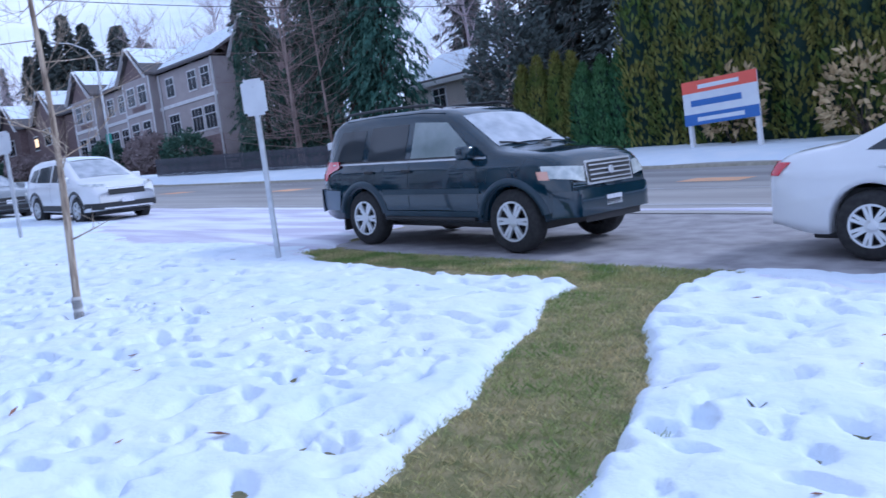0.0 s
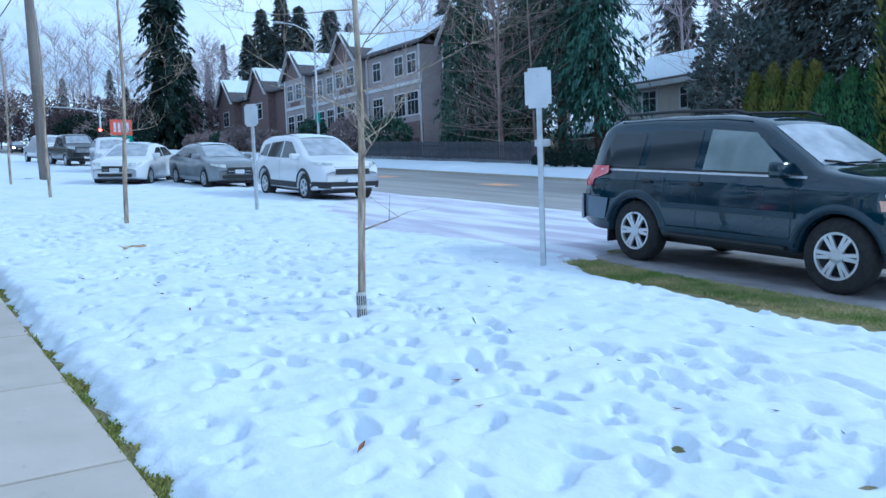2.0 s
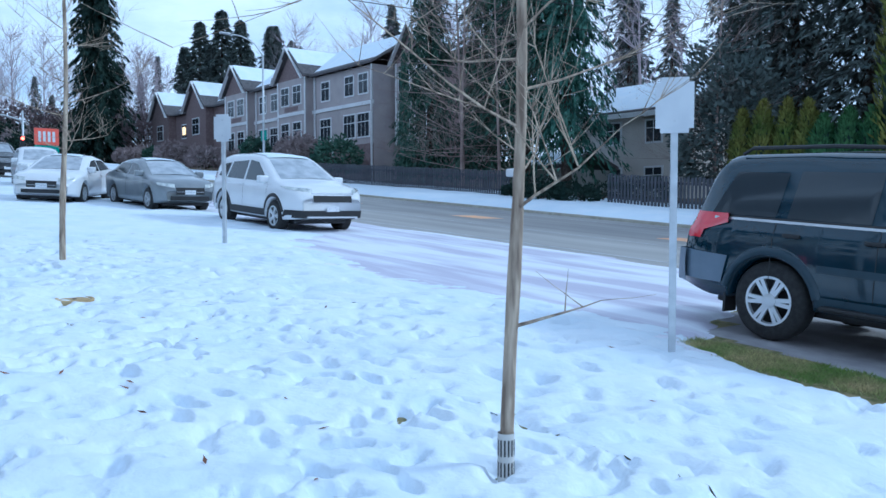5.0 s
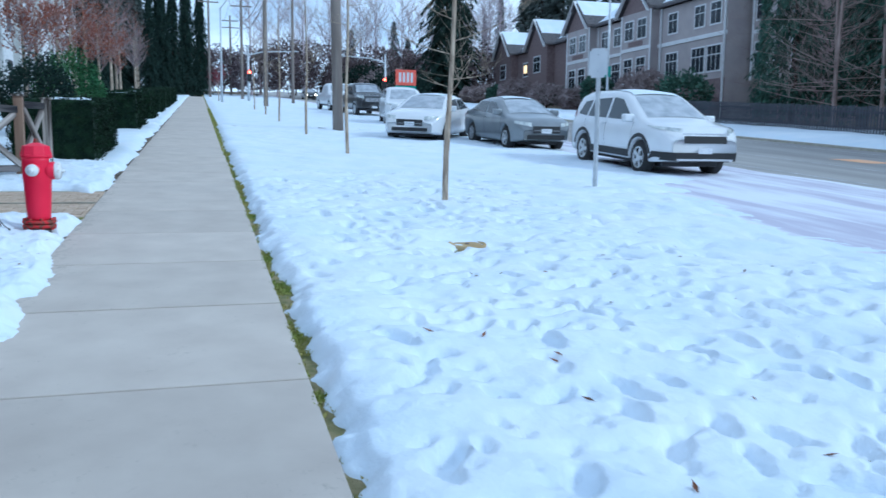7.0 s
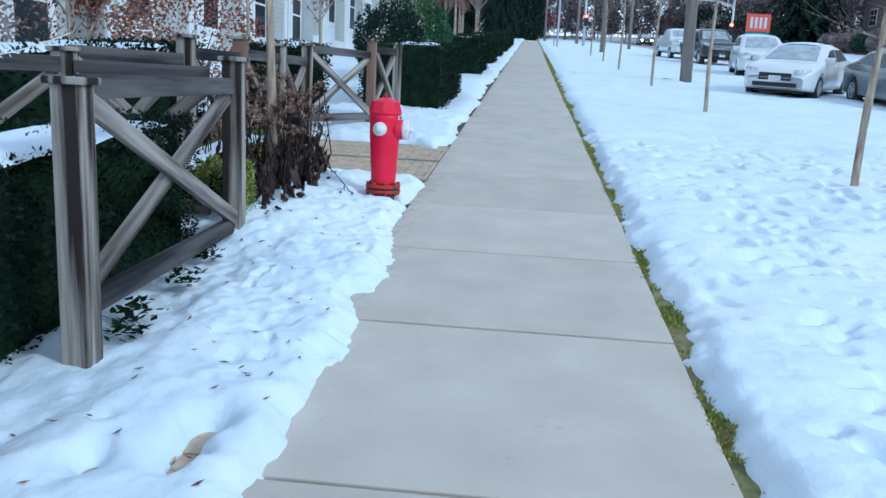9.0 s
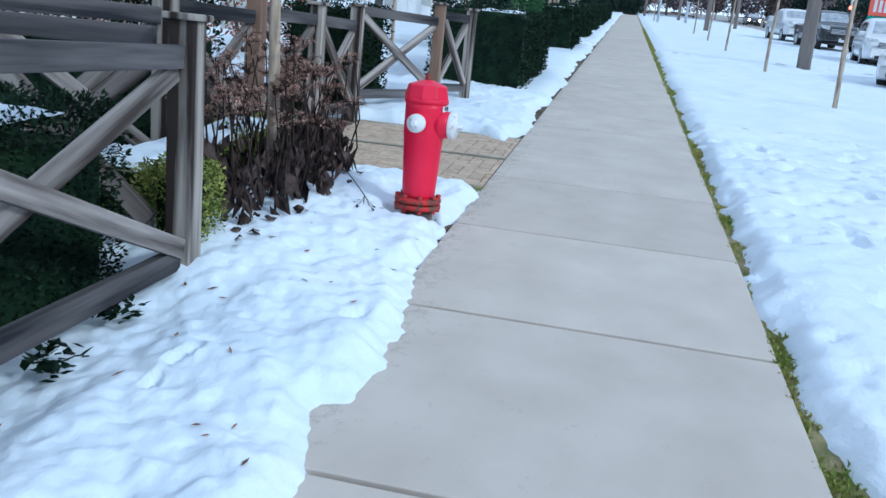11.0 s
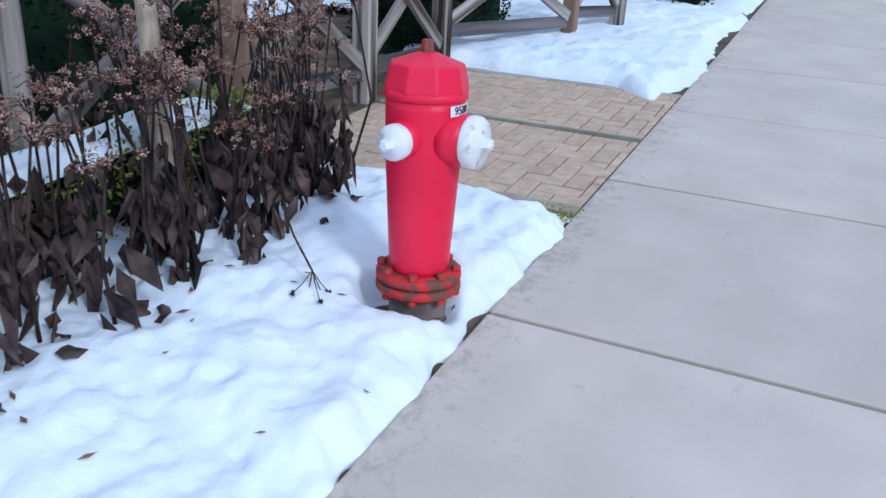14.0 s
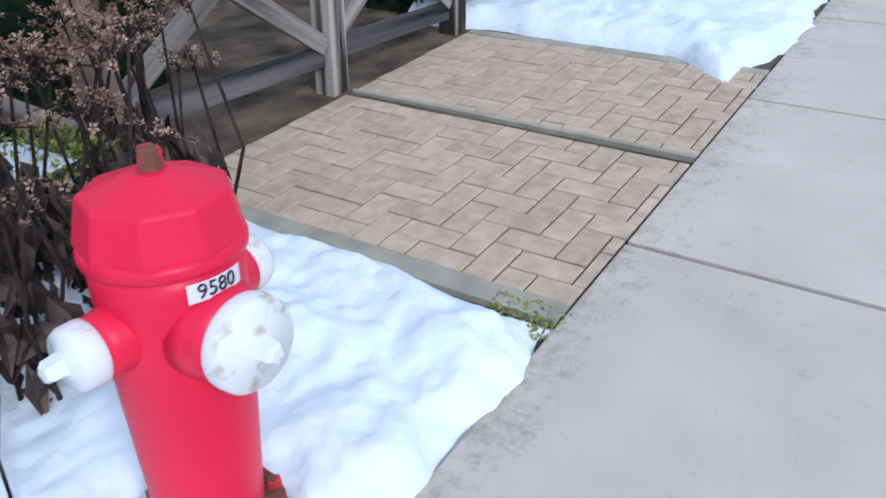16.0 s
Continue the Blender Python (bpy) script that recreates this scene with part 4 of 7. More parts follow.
sedan("dull grey sedan with frosted windows parked behind the white SUV", M_GREY_PAINT, on_hill(-19.2, 9.55, 2.0), 0.875, (0.2, -1.05, 0.8, 0.75))
sedan("white sedan parked askew with its nose on the snow", M_WHITE_PAINT, on_hill(-21.9, 7.7, -32.0), 0.93, (0.2, -1.1, 0.8, 0.7))
sedan("white sedan seen from behind with silver wheels", M_WHITE_PAINT, on_hill(9.0, 9.27, 0.0), 0.89, None, M_GLASS, 7)
truck_shape = Shell([(-2.7, 1.1), (-2.6, 1.2), (-1.0, 1.25), (-0.9, 1.75), (-0.6, 1.88), (0.3, 1.9), (0.55, 1.82), (1.1, 1.35), (1.3, 1.28), (2.3, 1.2), (2.5, 1.1), (2.6, 0.9)], 1.0, 2.6, -2.7, 0.45, 3.5, 0.48, 1.2, 1.9, 0.16, 0.09, 0.5, 0.4)
car("pickup", "black pickup truck with frosty windscreen parked uphill", truck_shape, M_DARK_PAINT, on_hill(-45.5, 10.0, 4.0), 0.41, 5, [[(-0.75, 1.25), (0.15, 1.25), (0.1, 1.7), (-0.65, 1.68)], [(0.2, 1.25), (1.0, 1.25), (0.5, 1.66), (0.22, 1.7)]], (1.08, 0.58, 0.9, 0.9), None, M_GLASS_FROST, None, (0.62, 0.92, 0.98, 1.15), None, (0.55, 0.85, 1.1), None, [], (0.7, 1.35), category="truck")
car("white_suv", "white SUV parked between the sedan and the pickup", crv_shape, M_WHITE_PAINT, on_hill(-33.0, 9.4, -8.0), 0.35, 5, CRV_WINDOWS, (1.18, 0.36, 0.9, 0.9), None, M_GLASS_FROST, None, (0.5, 0.86, 0.82, 0.94), None, (0.5, 0.72, 0.9), None, [], (0.85, 1.12), category="suv")
car("white_van", "white vehicle parked behind the pickup", truck_shape, M_WHITE_PAINT, on_hill(-54.0, 9.8, 4.0), 0.4, 5, [], (1.08, 0.58, 0.9, 0.9), None, M_GLASS_FROST, None, (0.62, 0.92, 0.98, 1.15), None, (0.55, 0.85, 1.1), None, [], None, category="van")


# ---- fire hydrant ----
def text_mesh(body, size, depth=0.001):
    cu = bpy.data.curves.new("writing", "FONT")
    cu.body, cu.size, cu.extrude, cu.align_x, cu.align_y = body, size, depth, "CENTER", "CENTER"
    ob = bpy.data.objects.new("writing", cu)
    scene.collection.objects.link(ob)
    dg = bpy.context.evaluated_depsgraph_get()
    me = bpy.data.meshes.new_from_object(ob.evaluated_get(dg))
    bpy.data.objects.remove(ob)
    bpy.data.curves.remove(cu)
    me.name = "writing"
    me.materials.clear()
    return me


def hydrant(x, y):
    root = empty("fire_hydrant", pose(x, y, gz(x, y) - 0.045), "red cast iron fire hydrant with white caps standing in snow", "fire hydrant")
    part("standpipe", lathe([(0.098, -0.2), (0.1, 0.13)], 28), M_IRON, root, "brown iron standpipe", False)
    for z0 in (0.125, 0.165):
        bm = lathe([(0.1, z0), (0.143, z0 + 0.002), (0.147, z0 + 0.008), (0.147, z0 + 0.026), (0.143, z0 + 0.032), (0.1, z0 + 0.034)], 32)
        part("flange", bm, M_RED_RUST, root, "rusty red bolted flange", False)
    bolt = lathe([(0.016, 0.108), (0.017, 0.11), (0.017, 0.122), (0.016, 0.124), (0.009, 0.124), (0.009, 0.2), (0.017, 0.2), (0.017, 0.215), (0.012, 0.219)], 6)
    bme = bpy.data.meshes.new("bolt")
    bolt.to_mesh(bme)
    bolt.free()
    finish(bme, M_RED_RUST, True)
    for k in range(8):
        a = 2 * math.pi * (k + 0.4) / 8
        part("bolt", bme, None, root).matrix_basis = pose(0.128 * math.cos(a), 0.128 * math.sin(a), 0)
    barrel = lathe([(0.1, 0.2), (0.103, 0.22), (0.113, 0.4), (0.121, 0.55), (0.126, 0.6), (0.127, 0.75), (0.129, 0.785)], 40)
    part("barrel", barrel, M_RED, root, flat=False)
    part("bonnet_rim", lathe([(0.128, 0.782), (0.136, 0.787), (0.137, 0.8), (0.133, 0.812)], 40), M_RED, root, flat=False)
    bonnet = lathe([(0.138, 0.806), (0.139, 0.815), (0.121, 0.89), (0.03, 0.922)], 9)
    bmesh.ops.bevel(bonnet, geom=bonnet.edges[:], offset=0.006, segments=3, affect="EDGES", profile=0.6)
    part("bonnet", bonnet, M_RED, root, "red faceted bonnet with a low peak")
    part("operating_nut", lathe([(0.03, 0.912), (0.024, 0.918), (0.02, 0.955), (0.016, 0.96)], 5), M_RED_RUST, root, "worn operating nut")
    for ang, r, h in ((-4, 0.048, 0.668), (88, 0.072, 0.662), (184, 0.048, 0.668)):
        turn = pose(0, 0, h, 0, 0, ang) @ pose(0, 0, 0, 0, 90, 0)
        part("nozzle", lathe([(r * 1.32, 0.085), (r * 1.22, 0.12), (r * 1.16, 0.135), (r * 1.12, 0.158)], 28, m=turn), M_RED, root, "red nozzle boss", False)
        cap = part("cap", lathe([(r * 1.04, 0.155), (r * 1.16, 0.16), (r * 1.18, 0.168), (r * 1.16, 0.192), (r * 1.05, 0.203), (r * 0.5, 0.208), (r * 0.46, 0.212)], 28, m=turn), M_CAP, root, "chipped white cap", False)
        part("cap_gasket", lathe([(r * 1.08, 0.148), (r * 1.1, 0.157)], 24, m=turn), M_BLACK, cap)
        part("cap_nut", lathe([(0.023, 0.205), (0.02, 0.235), (0.014, 0.242)], 5, m=turn), M_CAP, cap)
    a0, r = 84, 0.1335
    bm = bmesh.new()
    vs = []
    for i in range(7):
        a = radians(a0 - 22 + 44 * i / 6)
        vs.append([bm.verts.new((r * math.cos(a), r * math.sin(a), z)) for z in (0.742, 0.776)])
    for p, q in zip(vs, vs[1:]):
        bm.faces.new((p[0], q[0], q[1], p[1]))
    plate = part("number_label", bm, M_SIGN_WHITE, root, "white label with black number 9580", False)
    me = text_mesh("9580", 0.036)
    me.materials.append(M_INK)
    for v in me.vertices:
        a = radians(a0) + v.co.x / r
        d = 0.1345 + v.co.z
        v.co = Vector((d * math.cos(a), d * math.sin(a), 0.759 + v.co.y))
    part("writing", me, None, plate)
    return root


hydrant(-4.38, -0.99)


# ---- timber fences ----
def post(root, x, y, z0, z1, w=0.12, material=None, cap=True):
    part("post", box(x - w / 2, x + w / 2, y - w / 2, y + w / 2, z0, z1, 0.006), material or M_WOOD, root)
    if cap:
        part("post_cap", box(x - w * 0.68, x + w * 0.68, y - w * 0.68, y + w * 0.68, z1, z1 + 0.03, 0.008), M_WOOD, root)


def timber(root, name, a, b, high, thick, material):
    """A sawn board from a to b whose grain runs along it."""
    a, b = Vector(a), Vector(b)
    d = (b - a).normalized()
    s = Vector((0, 0, 1)).cross(d).normalized()
    u = d.cross(s)
    ob = part(name, box(0, (b - a).length, -thick / 2, thick / 2, -high / 2, high / 2, 0.005), material, root)
    ob.matrix_basis = Matrix(((d.x, s.x, u.x, a.x), (d.y, s.y, u.y, a.y), (d.z, s.z, u.z, a.z), (0, 0, 0, 1)))
    return ob


def fence_panel(label, a, b, z_low, z_top, posts=(1, 1), tops=(1.2, 1.2), brown=False, braces=True, group="garden fence"):
    """A panel of two posts, two rails and a crossed pair of braces; rails are level."""
    (xa, ya), (xb, yb) = a, b
    root = empty("fence_panel", Matrix.Identity(4), label, "fence", group)
    wood = M_WOOD_BROWN if brown else M_WOOD
    if posts[0]:
        post(root, xa, ya, gz(xa, ya) - 0.15, gz(xa, ya) + tops[0], material=wood)
    if posts[1]:
        post(root, xb, yb, gz(xb, yb) - 0.15, gz(xb, yb) + tops[1], material=wood)
    d = Vector((xb - xa, yb - ya, 0)).normalized() * 0.07
    pa, pb = Vector((xa, ya, 0)) + d, Vector((xb, yb, 0)) - d
    for z, h in ((z_low, 0.1), (z_top, 0.1)):
        timber(root, "rail", pa + Vector((0, 0, z)), pb + Vector((0, 0, z)), h, 0.05, M_WOODRAIL)
    if braces:
        n = Vector((-d.y, d.x, 0)).normalized() * 0.022
        za, zb = z_low + 0.05, z_top - 0.06
        timber(root, "brace", pa + n + Vector((0, 0, za)), pb + n + Vector((0, 0, zb)), 0.09, 0.04, M_WOODX)
        timber(root, "brace", pa - n + Vector((0, 0, zb)), pb - n + Vector((0, 0, za)), 0.09, 0.04, M_WOODX)
    return root


fence_panel("weathered grey cedar fence panel with crossed braces in snow", (-0.66, -1.61), (-2.79, -1.72), 0.33, 1.235, tops=(1.19, 1.19))
fence_panel("weathered garden fence return behind the post", (-2.83, -1.83), (-2.75, -2.85), 0.42, 1.3, (0, 1))
fence_panel("weathered back fence panel with crossed braces", (1.1, -3.1), (-0.9, -3.0), 0.3, 1.25, tops=(1.25, 1.35), brown=True)
fence_panel("weathered back fence panel with crossed braces", (-0.9, -3.0), (-2.75, -2.85), 0.4, 1.32, (0, 0))
fence_panel("weathered back fence panel behind dead shrubs", (-2.75, -2.85), (-4.12, -2.6), 0.5, 1.4, (0, 1), (1.3, 1.28))
fence_panel("weathered back fence panel with crossed braces above the boxwood", (-4.12, -2.6), (-5.41, -2.6), 0.56, 1.46, (0, 1), (1.2, 1.25), brown=True)
fence_panel("weathered fence panel beside the garden walk", (-5.41, -2.6), (-6.72, -2.6), 0.64, 1.5, (0, 1), (1.2, 1.16))
fence_panel("low gate of weathered timber across the garden walk", (-6.72, -2.6), (-7.86, -2.6), 0.66, 1.5, (0, 1), (1.1, 1.14))
fence_panel("weathered fence return beside the garden walk", (-7.86, -2.6), (-9.45, -2.08), 0.8, 1.66, (0, 1), (1.2, 1.2), brown=True)
fence_panel("weathered fence panel beside the snowy verge", (-9.45, -2.08), (-10.05, -1.8), 0.88, 1.74, (0, 1), (1.2, 1.15))

# string of fairy lights along the back rail
lights = empty("string_lights", Matrix.Identity(4), "white string of small fairy lights on the fence rail", "string lights")
soup = Soup()
path = []
for i in range(41):
    t = i / 40
    path.append((-0.9 - 1.85 * t, -2.95 + 0.15 * t, 1.42 + 0.1 * t - 0.14 * math.sin(math.pi * t)))
soup.tube(path, [0.005] * 41, 4)
part("cord", soup.mesh("cord", M_TRIM), None, lights)
bulbs = Soup()
for p in path:
    bulbs.leaf((p[0], p[1] + 0.01, p[2]), (rnd(-1, 1), rnd(0, 1), rnd(-1, 1)), (0, 1, 0), 0.035, 0.012)
tagged(part("bulb_row", bulbs.mesh("bulb_row", M_TRIM), None, lights), kind="stuff")


# ---- road signs seen from behind ----
def road_sign(x, y, label, turn=0.0, h=2.35, w=0.3, th=0.45):
    root = empty("road_sign", pose(x, y, gz(x, y), 0, 0, turn), label, "road sign", "road signs")
    part("post", box(-0.03, 0.03, -0.03, 0.03, -0.2, h - 0.05, 0.008), M_GALV, root, "square galvanised post")
    bm = box(-w / 2, w / 2, -0.037, -0.033, h - th, h)
    vert = [e for e in bm.edges if abs(e.verts[0].co.y - e.verts[1].co.y) > 0.002]
    bmesh.ops.bevel(bm, geom=vert, offset=0.04, segments=4, affect="EDGES")
    part("plate", bm, M_SIGNBACK, root, "blank aluminium sign back")
    for z in (h - 0.1, h - th + 0.1):
        part("bolt", lathe([(0.012, 0.036), (0.012, 0.041)], 8, m=pose(0, 0, z, 90, 0, 0)), M_GALV, root)
    return root


road_sign(1.15, 6.5, "blank grey sign back on a galvanised post in snow", 38, 2.35, 0.31, 0.46)
road_sign(-7.95, 6.6, "small grey sign back on a thin post beside parked cars", 40, 2.27, 0.31, 0.46)


# ---- bare street trees ----
def limb(soup, p, d, length, r, depth, twig, bend=0.25, up=0.15):
    n = 5
    path, radii = [Vector(p)], [r]
    d = Vector(d).normalized()
    for i in range(n):
        d = (d + Vector((rnd(-1, 1), rnd(-1, 1), rnd(-0.6, 1) * 1.0 + up)) * bend * 0.35).normalized()
        path.append(path[-1] + d * length / n)
        radii.append(r * (1 - 0.75 * (i + 1) / n))
    soup.tube(path, radii, 5 if r > 0.012 else 3)
    if depth <= 0:
        return
    for k in range(twig):
        i = random.randint(1, n)
        a = Vector((rnd(-1, 1), rnd(-1, 1), rnd(-0.2, 0.9))).normalized()
        limb(soup, path[i], (d * 0.7 + a).normalized(), length * rnd(0.4, 0.65), max(radii[i] * 0.7, 0.0025), depth - 1, twig, bend, up)


def street_tree(x, y, label, h=5.5, r=0.062, seed=1, crown=1.75, lean=(0, 0), guard=True, limbs=11, stub=True):
    random.seed(seed)
    root = empty("street_tree", pose(x, y, gz(x, y)), label, "tree", "street trees")
    s = Soup()
    path, radii = [], []
    for i in range(15):
        t = i / 14
        path.append(Vector((lean[0] * t**1.4 + 0.025 * math.sin(9 * t + seed) - 0.025 * math.sin(seed), lean[1] * t**1.4 + 0.02 * math.cos(8 * t + seed) - 0.02 * math.cos(seed), -0.1 + h * t)))
        radii.append((r * (1.12 - 0.15 * min(t * 4, 1)) * (1 - 0.8 * t**1.5) + 0.004) * (1.16 if i == 3 else 1.0))
    s.tube(path, radii, 10)
    part("trunk", s.mesh("trunk", M_BARK, False), None, root)
    c = Soup()
    for k in range(limbs):
        t = (crown + (h - crown) * (k + rnd(0, 0.6)) / limbs) / h
        i = min(int(t * 14), 13)
        p = path[i].lerp(path[i + 1], t * 14 - i)
        a = k * 2.4 + rnd(-0.3, 0.3)
        limb(c, p, (math.cos(a), math.sin(a), rnd(0.0, 0.6)), rnd(0.8, 1.5) * (1.15 - 0.6 * t), radii[i] * 0.3, 2, 6)
    part("bare_crown", c.mesh("bare_crown", M_BARK, False), None, root, "bare thin branches")
    if stub:
        c = Soup()
        limb(c, path[2].lerp(path[3], 0.3), (0.7, 0.5, 0.25), 0.45, 0.012, 1, 3)
        part("low_twig", c.mesh("low_twig", M_BARK, False), None, root)
    if guard:
        bm = lathe([(r * 1.5, -0.05), (r * 1.46, 0.24)], 18, cap=False)
        part("trunk_guard", bm, M_GUARD, root, "pale plastic trunk guard", False)
        g = Soup()
        for k in range(14):
            a = 2 * math.pi * k / 14
            for z0, z1 in ((0.03, 0.1), (0.13, 0.21)):
                q = r * 1.52
                g.quad((q * math.cos(a - 0.1), q * math.sin(a - 0.1), z0), (q * math.cos(a + 0.1), q * math.sin(a + 0.1), z0), (q * math.cos(a + 0.1), q * math.sin(a + 0.1), z1), (q * math.cos(a - 0.1), q * math.sin(a - 0.1), z1))
        part("slotted_band", g.mesh("slotted_band", M_BLACK), None, root)
    return root


street_tree(2.41, 3.38, "young bare street tree with a pale trunk guard in snow", 5.2, 0.028, 4, 1.4, (0.07, 0.05), limbs=22)
street_tree(-6.35, 3.6, "young bare street tree standing in the snowy lawn", 5.0, 0.034, 9, 1.5, (0.1, 0.1), guard=False, stub=False, limbs=15)
for n, (x, y) in enumerate(((-13.9, 3.6), (-21.7, 3.66), (-31.5, 3.72), (-40.0, 3.8), (-49.0, 3.8))):
    street_tree(x, y, "slim bare street tree in the snowy strip", 4.8, 0.034, 20 + n, 1.9, guard=False, limbs=7, stub=False)


# an oncoming car waiting at the crossing with its lamps lit
for k, (x, y) in enumerate(((-104.0, 16.5), (-112.0, 15.2))):
    far_car = sedan("distant car at the crossing with its headlamps lit", M_DARK_PAINT if k else M_GREY_PAINT, on_hill(x, y, 0.0), 0.89)
    for s in (-0.62, 0.62):
        part("lit_headlamp", lathe([(0.13, 2.22), (0.12, 2.26), (0.05, 2.28)], 12, m=pose(0, s, 0.68, 0, 90, 0)), M_HEADLAMP_LIT, far_car, "glowing headlamp")


# ---- garden plants ----
def leafy_box(name, label, x0, x1, y0, y1, h, material, n, size, category="hedge", group="clipped hedges", snow=False, z0=0.0, seed=5, rough_top=0.06):
    """A clipped hedge: a solid core, near-black for the shade inside, under a coat of single leaves."""
    random.seed(seed)
    cx, cy = (x0 + x1) / 2, (y0 + y1) / 2
    root = empty(name, pose(cx, cy, gz(cx, cy) + z0), label, category, group)
    lx, ly = (x1 - x0) / 2, (y1 - y0) / 2
    part("core", box(-lx + 0.07, lx - 0.07, -ly + 0.07, ly - 0.07, -0.2, h - 0.08, 0.05), M_YEW, root, "solid core coloured dark for inner shade")
    s = Soup()
    areas = [(2 * ly * h, 0), (2 * ly * h, 1), (2 * lx * h, 2), (2 * lx * h, 3), (4 * lx * ly, 4)]
    total = sum(a for a, _ in areas)
    for area, face in areas:
        for _ in range(int(n * area / total)):
            u, v = rnd(-1, 1), rnd(0, 1)
            if face < 2:
                sg = -1 if face == 0 else 1
                p, nn = Vector((sg * lx, u * ly, v * h)), Vector((sg, 0, 0))
            elif face < 4:
                sg = -1 if face == 2 else 1
                p, nn = Vector((u * lx, sg * ly, v * h)), Vector((0, sg, 0))
            else:
                p, nn = Vector((u * lx, (2 * v - 1) * ly, h)), Vector((0, 0, 1))
            lump = noise.noise(p * 4.0 + Vector((x0, y0, 0))) * rough_top
            p = p - nn * (rnd(0.0, 0.09) - lump)
            p.z += SLOPE * -p.x
            d = (nn * rnd(0.2, 1.0) + Vector((rnd(-1, 1), rnd(-1, 1), rnd(-0.6, 1)))).normalized()
            s.leaf(p, d, (rnd(-1, 1), rnd(-1, 1), rnd(-1, 1)), size * rnd(0.7, 1.4), size * rnd(0.35, 0.6))
    tagged(part("foliage", s.mesh("foliage", material), None, root), kind="stuff")
    if snow:
        sx0, sx1, sy0, sy1 = snow
        xs, ys = np.linspace(sx0, sx1, 40), np.linspace(sy0, sy1, 20)
        X, Y = np.meshgrid(xs, ys, indexing="ij")
        u, v = (X - sx0) / (sx1 - sx0), (Y - sy0) / (sy1 - sy0)
        rim = np.minimum.reduce([u, 1 - u, v, 1 - v]) * 5
        Z = h + 0.055 * np.sqrt(np.clip(rim, 0, 1)) - 0.03 + 0.06 * (fbm(X * 4 + x0, Y * 4, 3) - 0.5) - SLOPE * X
        i = np.arange(800).reshape(40, 20)
        F = np.stack([i[:-1, :-1], i[1:, :-1], i[1:, 1:], i[:-1, 1:]], -1).reshape(-1, 4)
        part("snow_cap", mesh_of("snow_cap", np.stack([X, Y, Z], -1).reshape(-1, 3).tolist(), F.tolist(), M_SNOW, False), None, root, "snow lying on top")
    return root


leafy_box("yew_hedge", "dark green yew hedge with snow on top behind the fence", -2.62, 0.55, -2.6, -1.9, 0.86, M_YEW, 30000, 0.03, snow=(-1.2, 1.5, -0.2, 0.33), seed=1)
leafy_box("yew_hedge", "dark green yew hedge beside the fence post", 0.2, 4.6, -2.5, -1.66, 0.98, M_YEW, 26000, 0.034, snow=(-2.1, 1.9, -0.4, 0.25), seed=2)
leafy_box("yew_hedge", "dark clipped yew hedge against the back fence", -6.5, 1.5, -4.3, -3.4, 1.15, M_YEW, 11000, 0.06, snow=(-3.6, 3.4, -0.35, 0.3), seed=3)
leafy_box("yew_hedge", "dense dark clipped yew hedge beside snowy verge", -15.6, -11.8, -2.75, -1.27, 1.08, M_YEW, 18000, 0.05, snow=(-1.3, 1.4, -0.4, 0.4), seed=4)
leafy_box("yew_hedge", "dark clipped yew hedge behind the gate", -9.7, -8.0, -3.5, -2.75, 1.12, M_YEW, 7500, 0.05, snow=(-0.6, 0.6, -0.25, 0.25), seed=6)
for k, (a, b) in enumerate(((-26.2, -22.4), (-34.0, -30.4), (-42.2, -38.2), (-50.5, -46.2), (-59.0, -54.4), (-68.0, -63.0))):
    leafy_box("yew_hedge", "dark clipped yew hedge with a little snow along the pavement", a, b, -2.75, -1.27, 1.1, M_YEW, 6000, 0.09, snow=((a - b) * 0.4, (b - a) * 0.42, -0.4, 0.4), seed=10 + k)
leafy_box("boxwood", "small yellow green boxwood bush beside the fence post", -3.2, -2.9, -2.05, -1.7, 0.5, M_BOX, 3800, 0.026, "shrub", "boxwood bushes", seed=30)
leafy_box("boxwood", "yellow green boxwood edging behind the dead shrub", -5.1, -3.05, -2.46, -2.1, 0.43, M_BOX, 8000, 0.028, "shrub", "boxwood bushes", snow=(-0.9, 0.95, -0.16, 0.15), seed=31)


def ivy(x, y, seed):
    random.seed(seed)
    root = empty("ground_ivy", pose(x, y, gz(x, y) + 0.05), "small dark green plant poking out of snow", "plant", "small plants")
    s = Soup()
    for _ in range(60):
        a = rnd(0, 6.28)
        s.leaf((rnd(-0.1, 0.1), rnd(-0.08, 0.08), rnd(0, 0.06)), (math.cos(a), math.sin(a), rnd(0, 0.8)), (0, 0, 1), rnd(0.04, 0.07), 0.035)
    tagged(part("foliage", s.mesh("foliage", M_YEW), None, root), kind="stuff")


ivy(-1.75, -1.62, 1), ivy(-1.2, -1.66, 2), ivy(-2.2, -1.7, 3), ivy(-0.95, -1.55, 4)


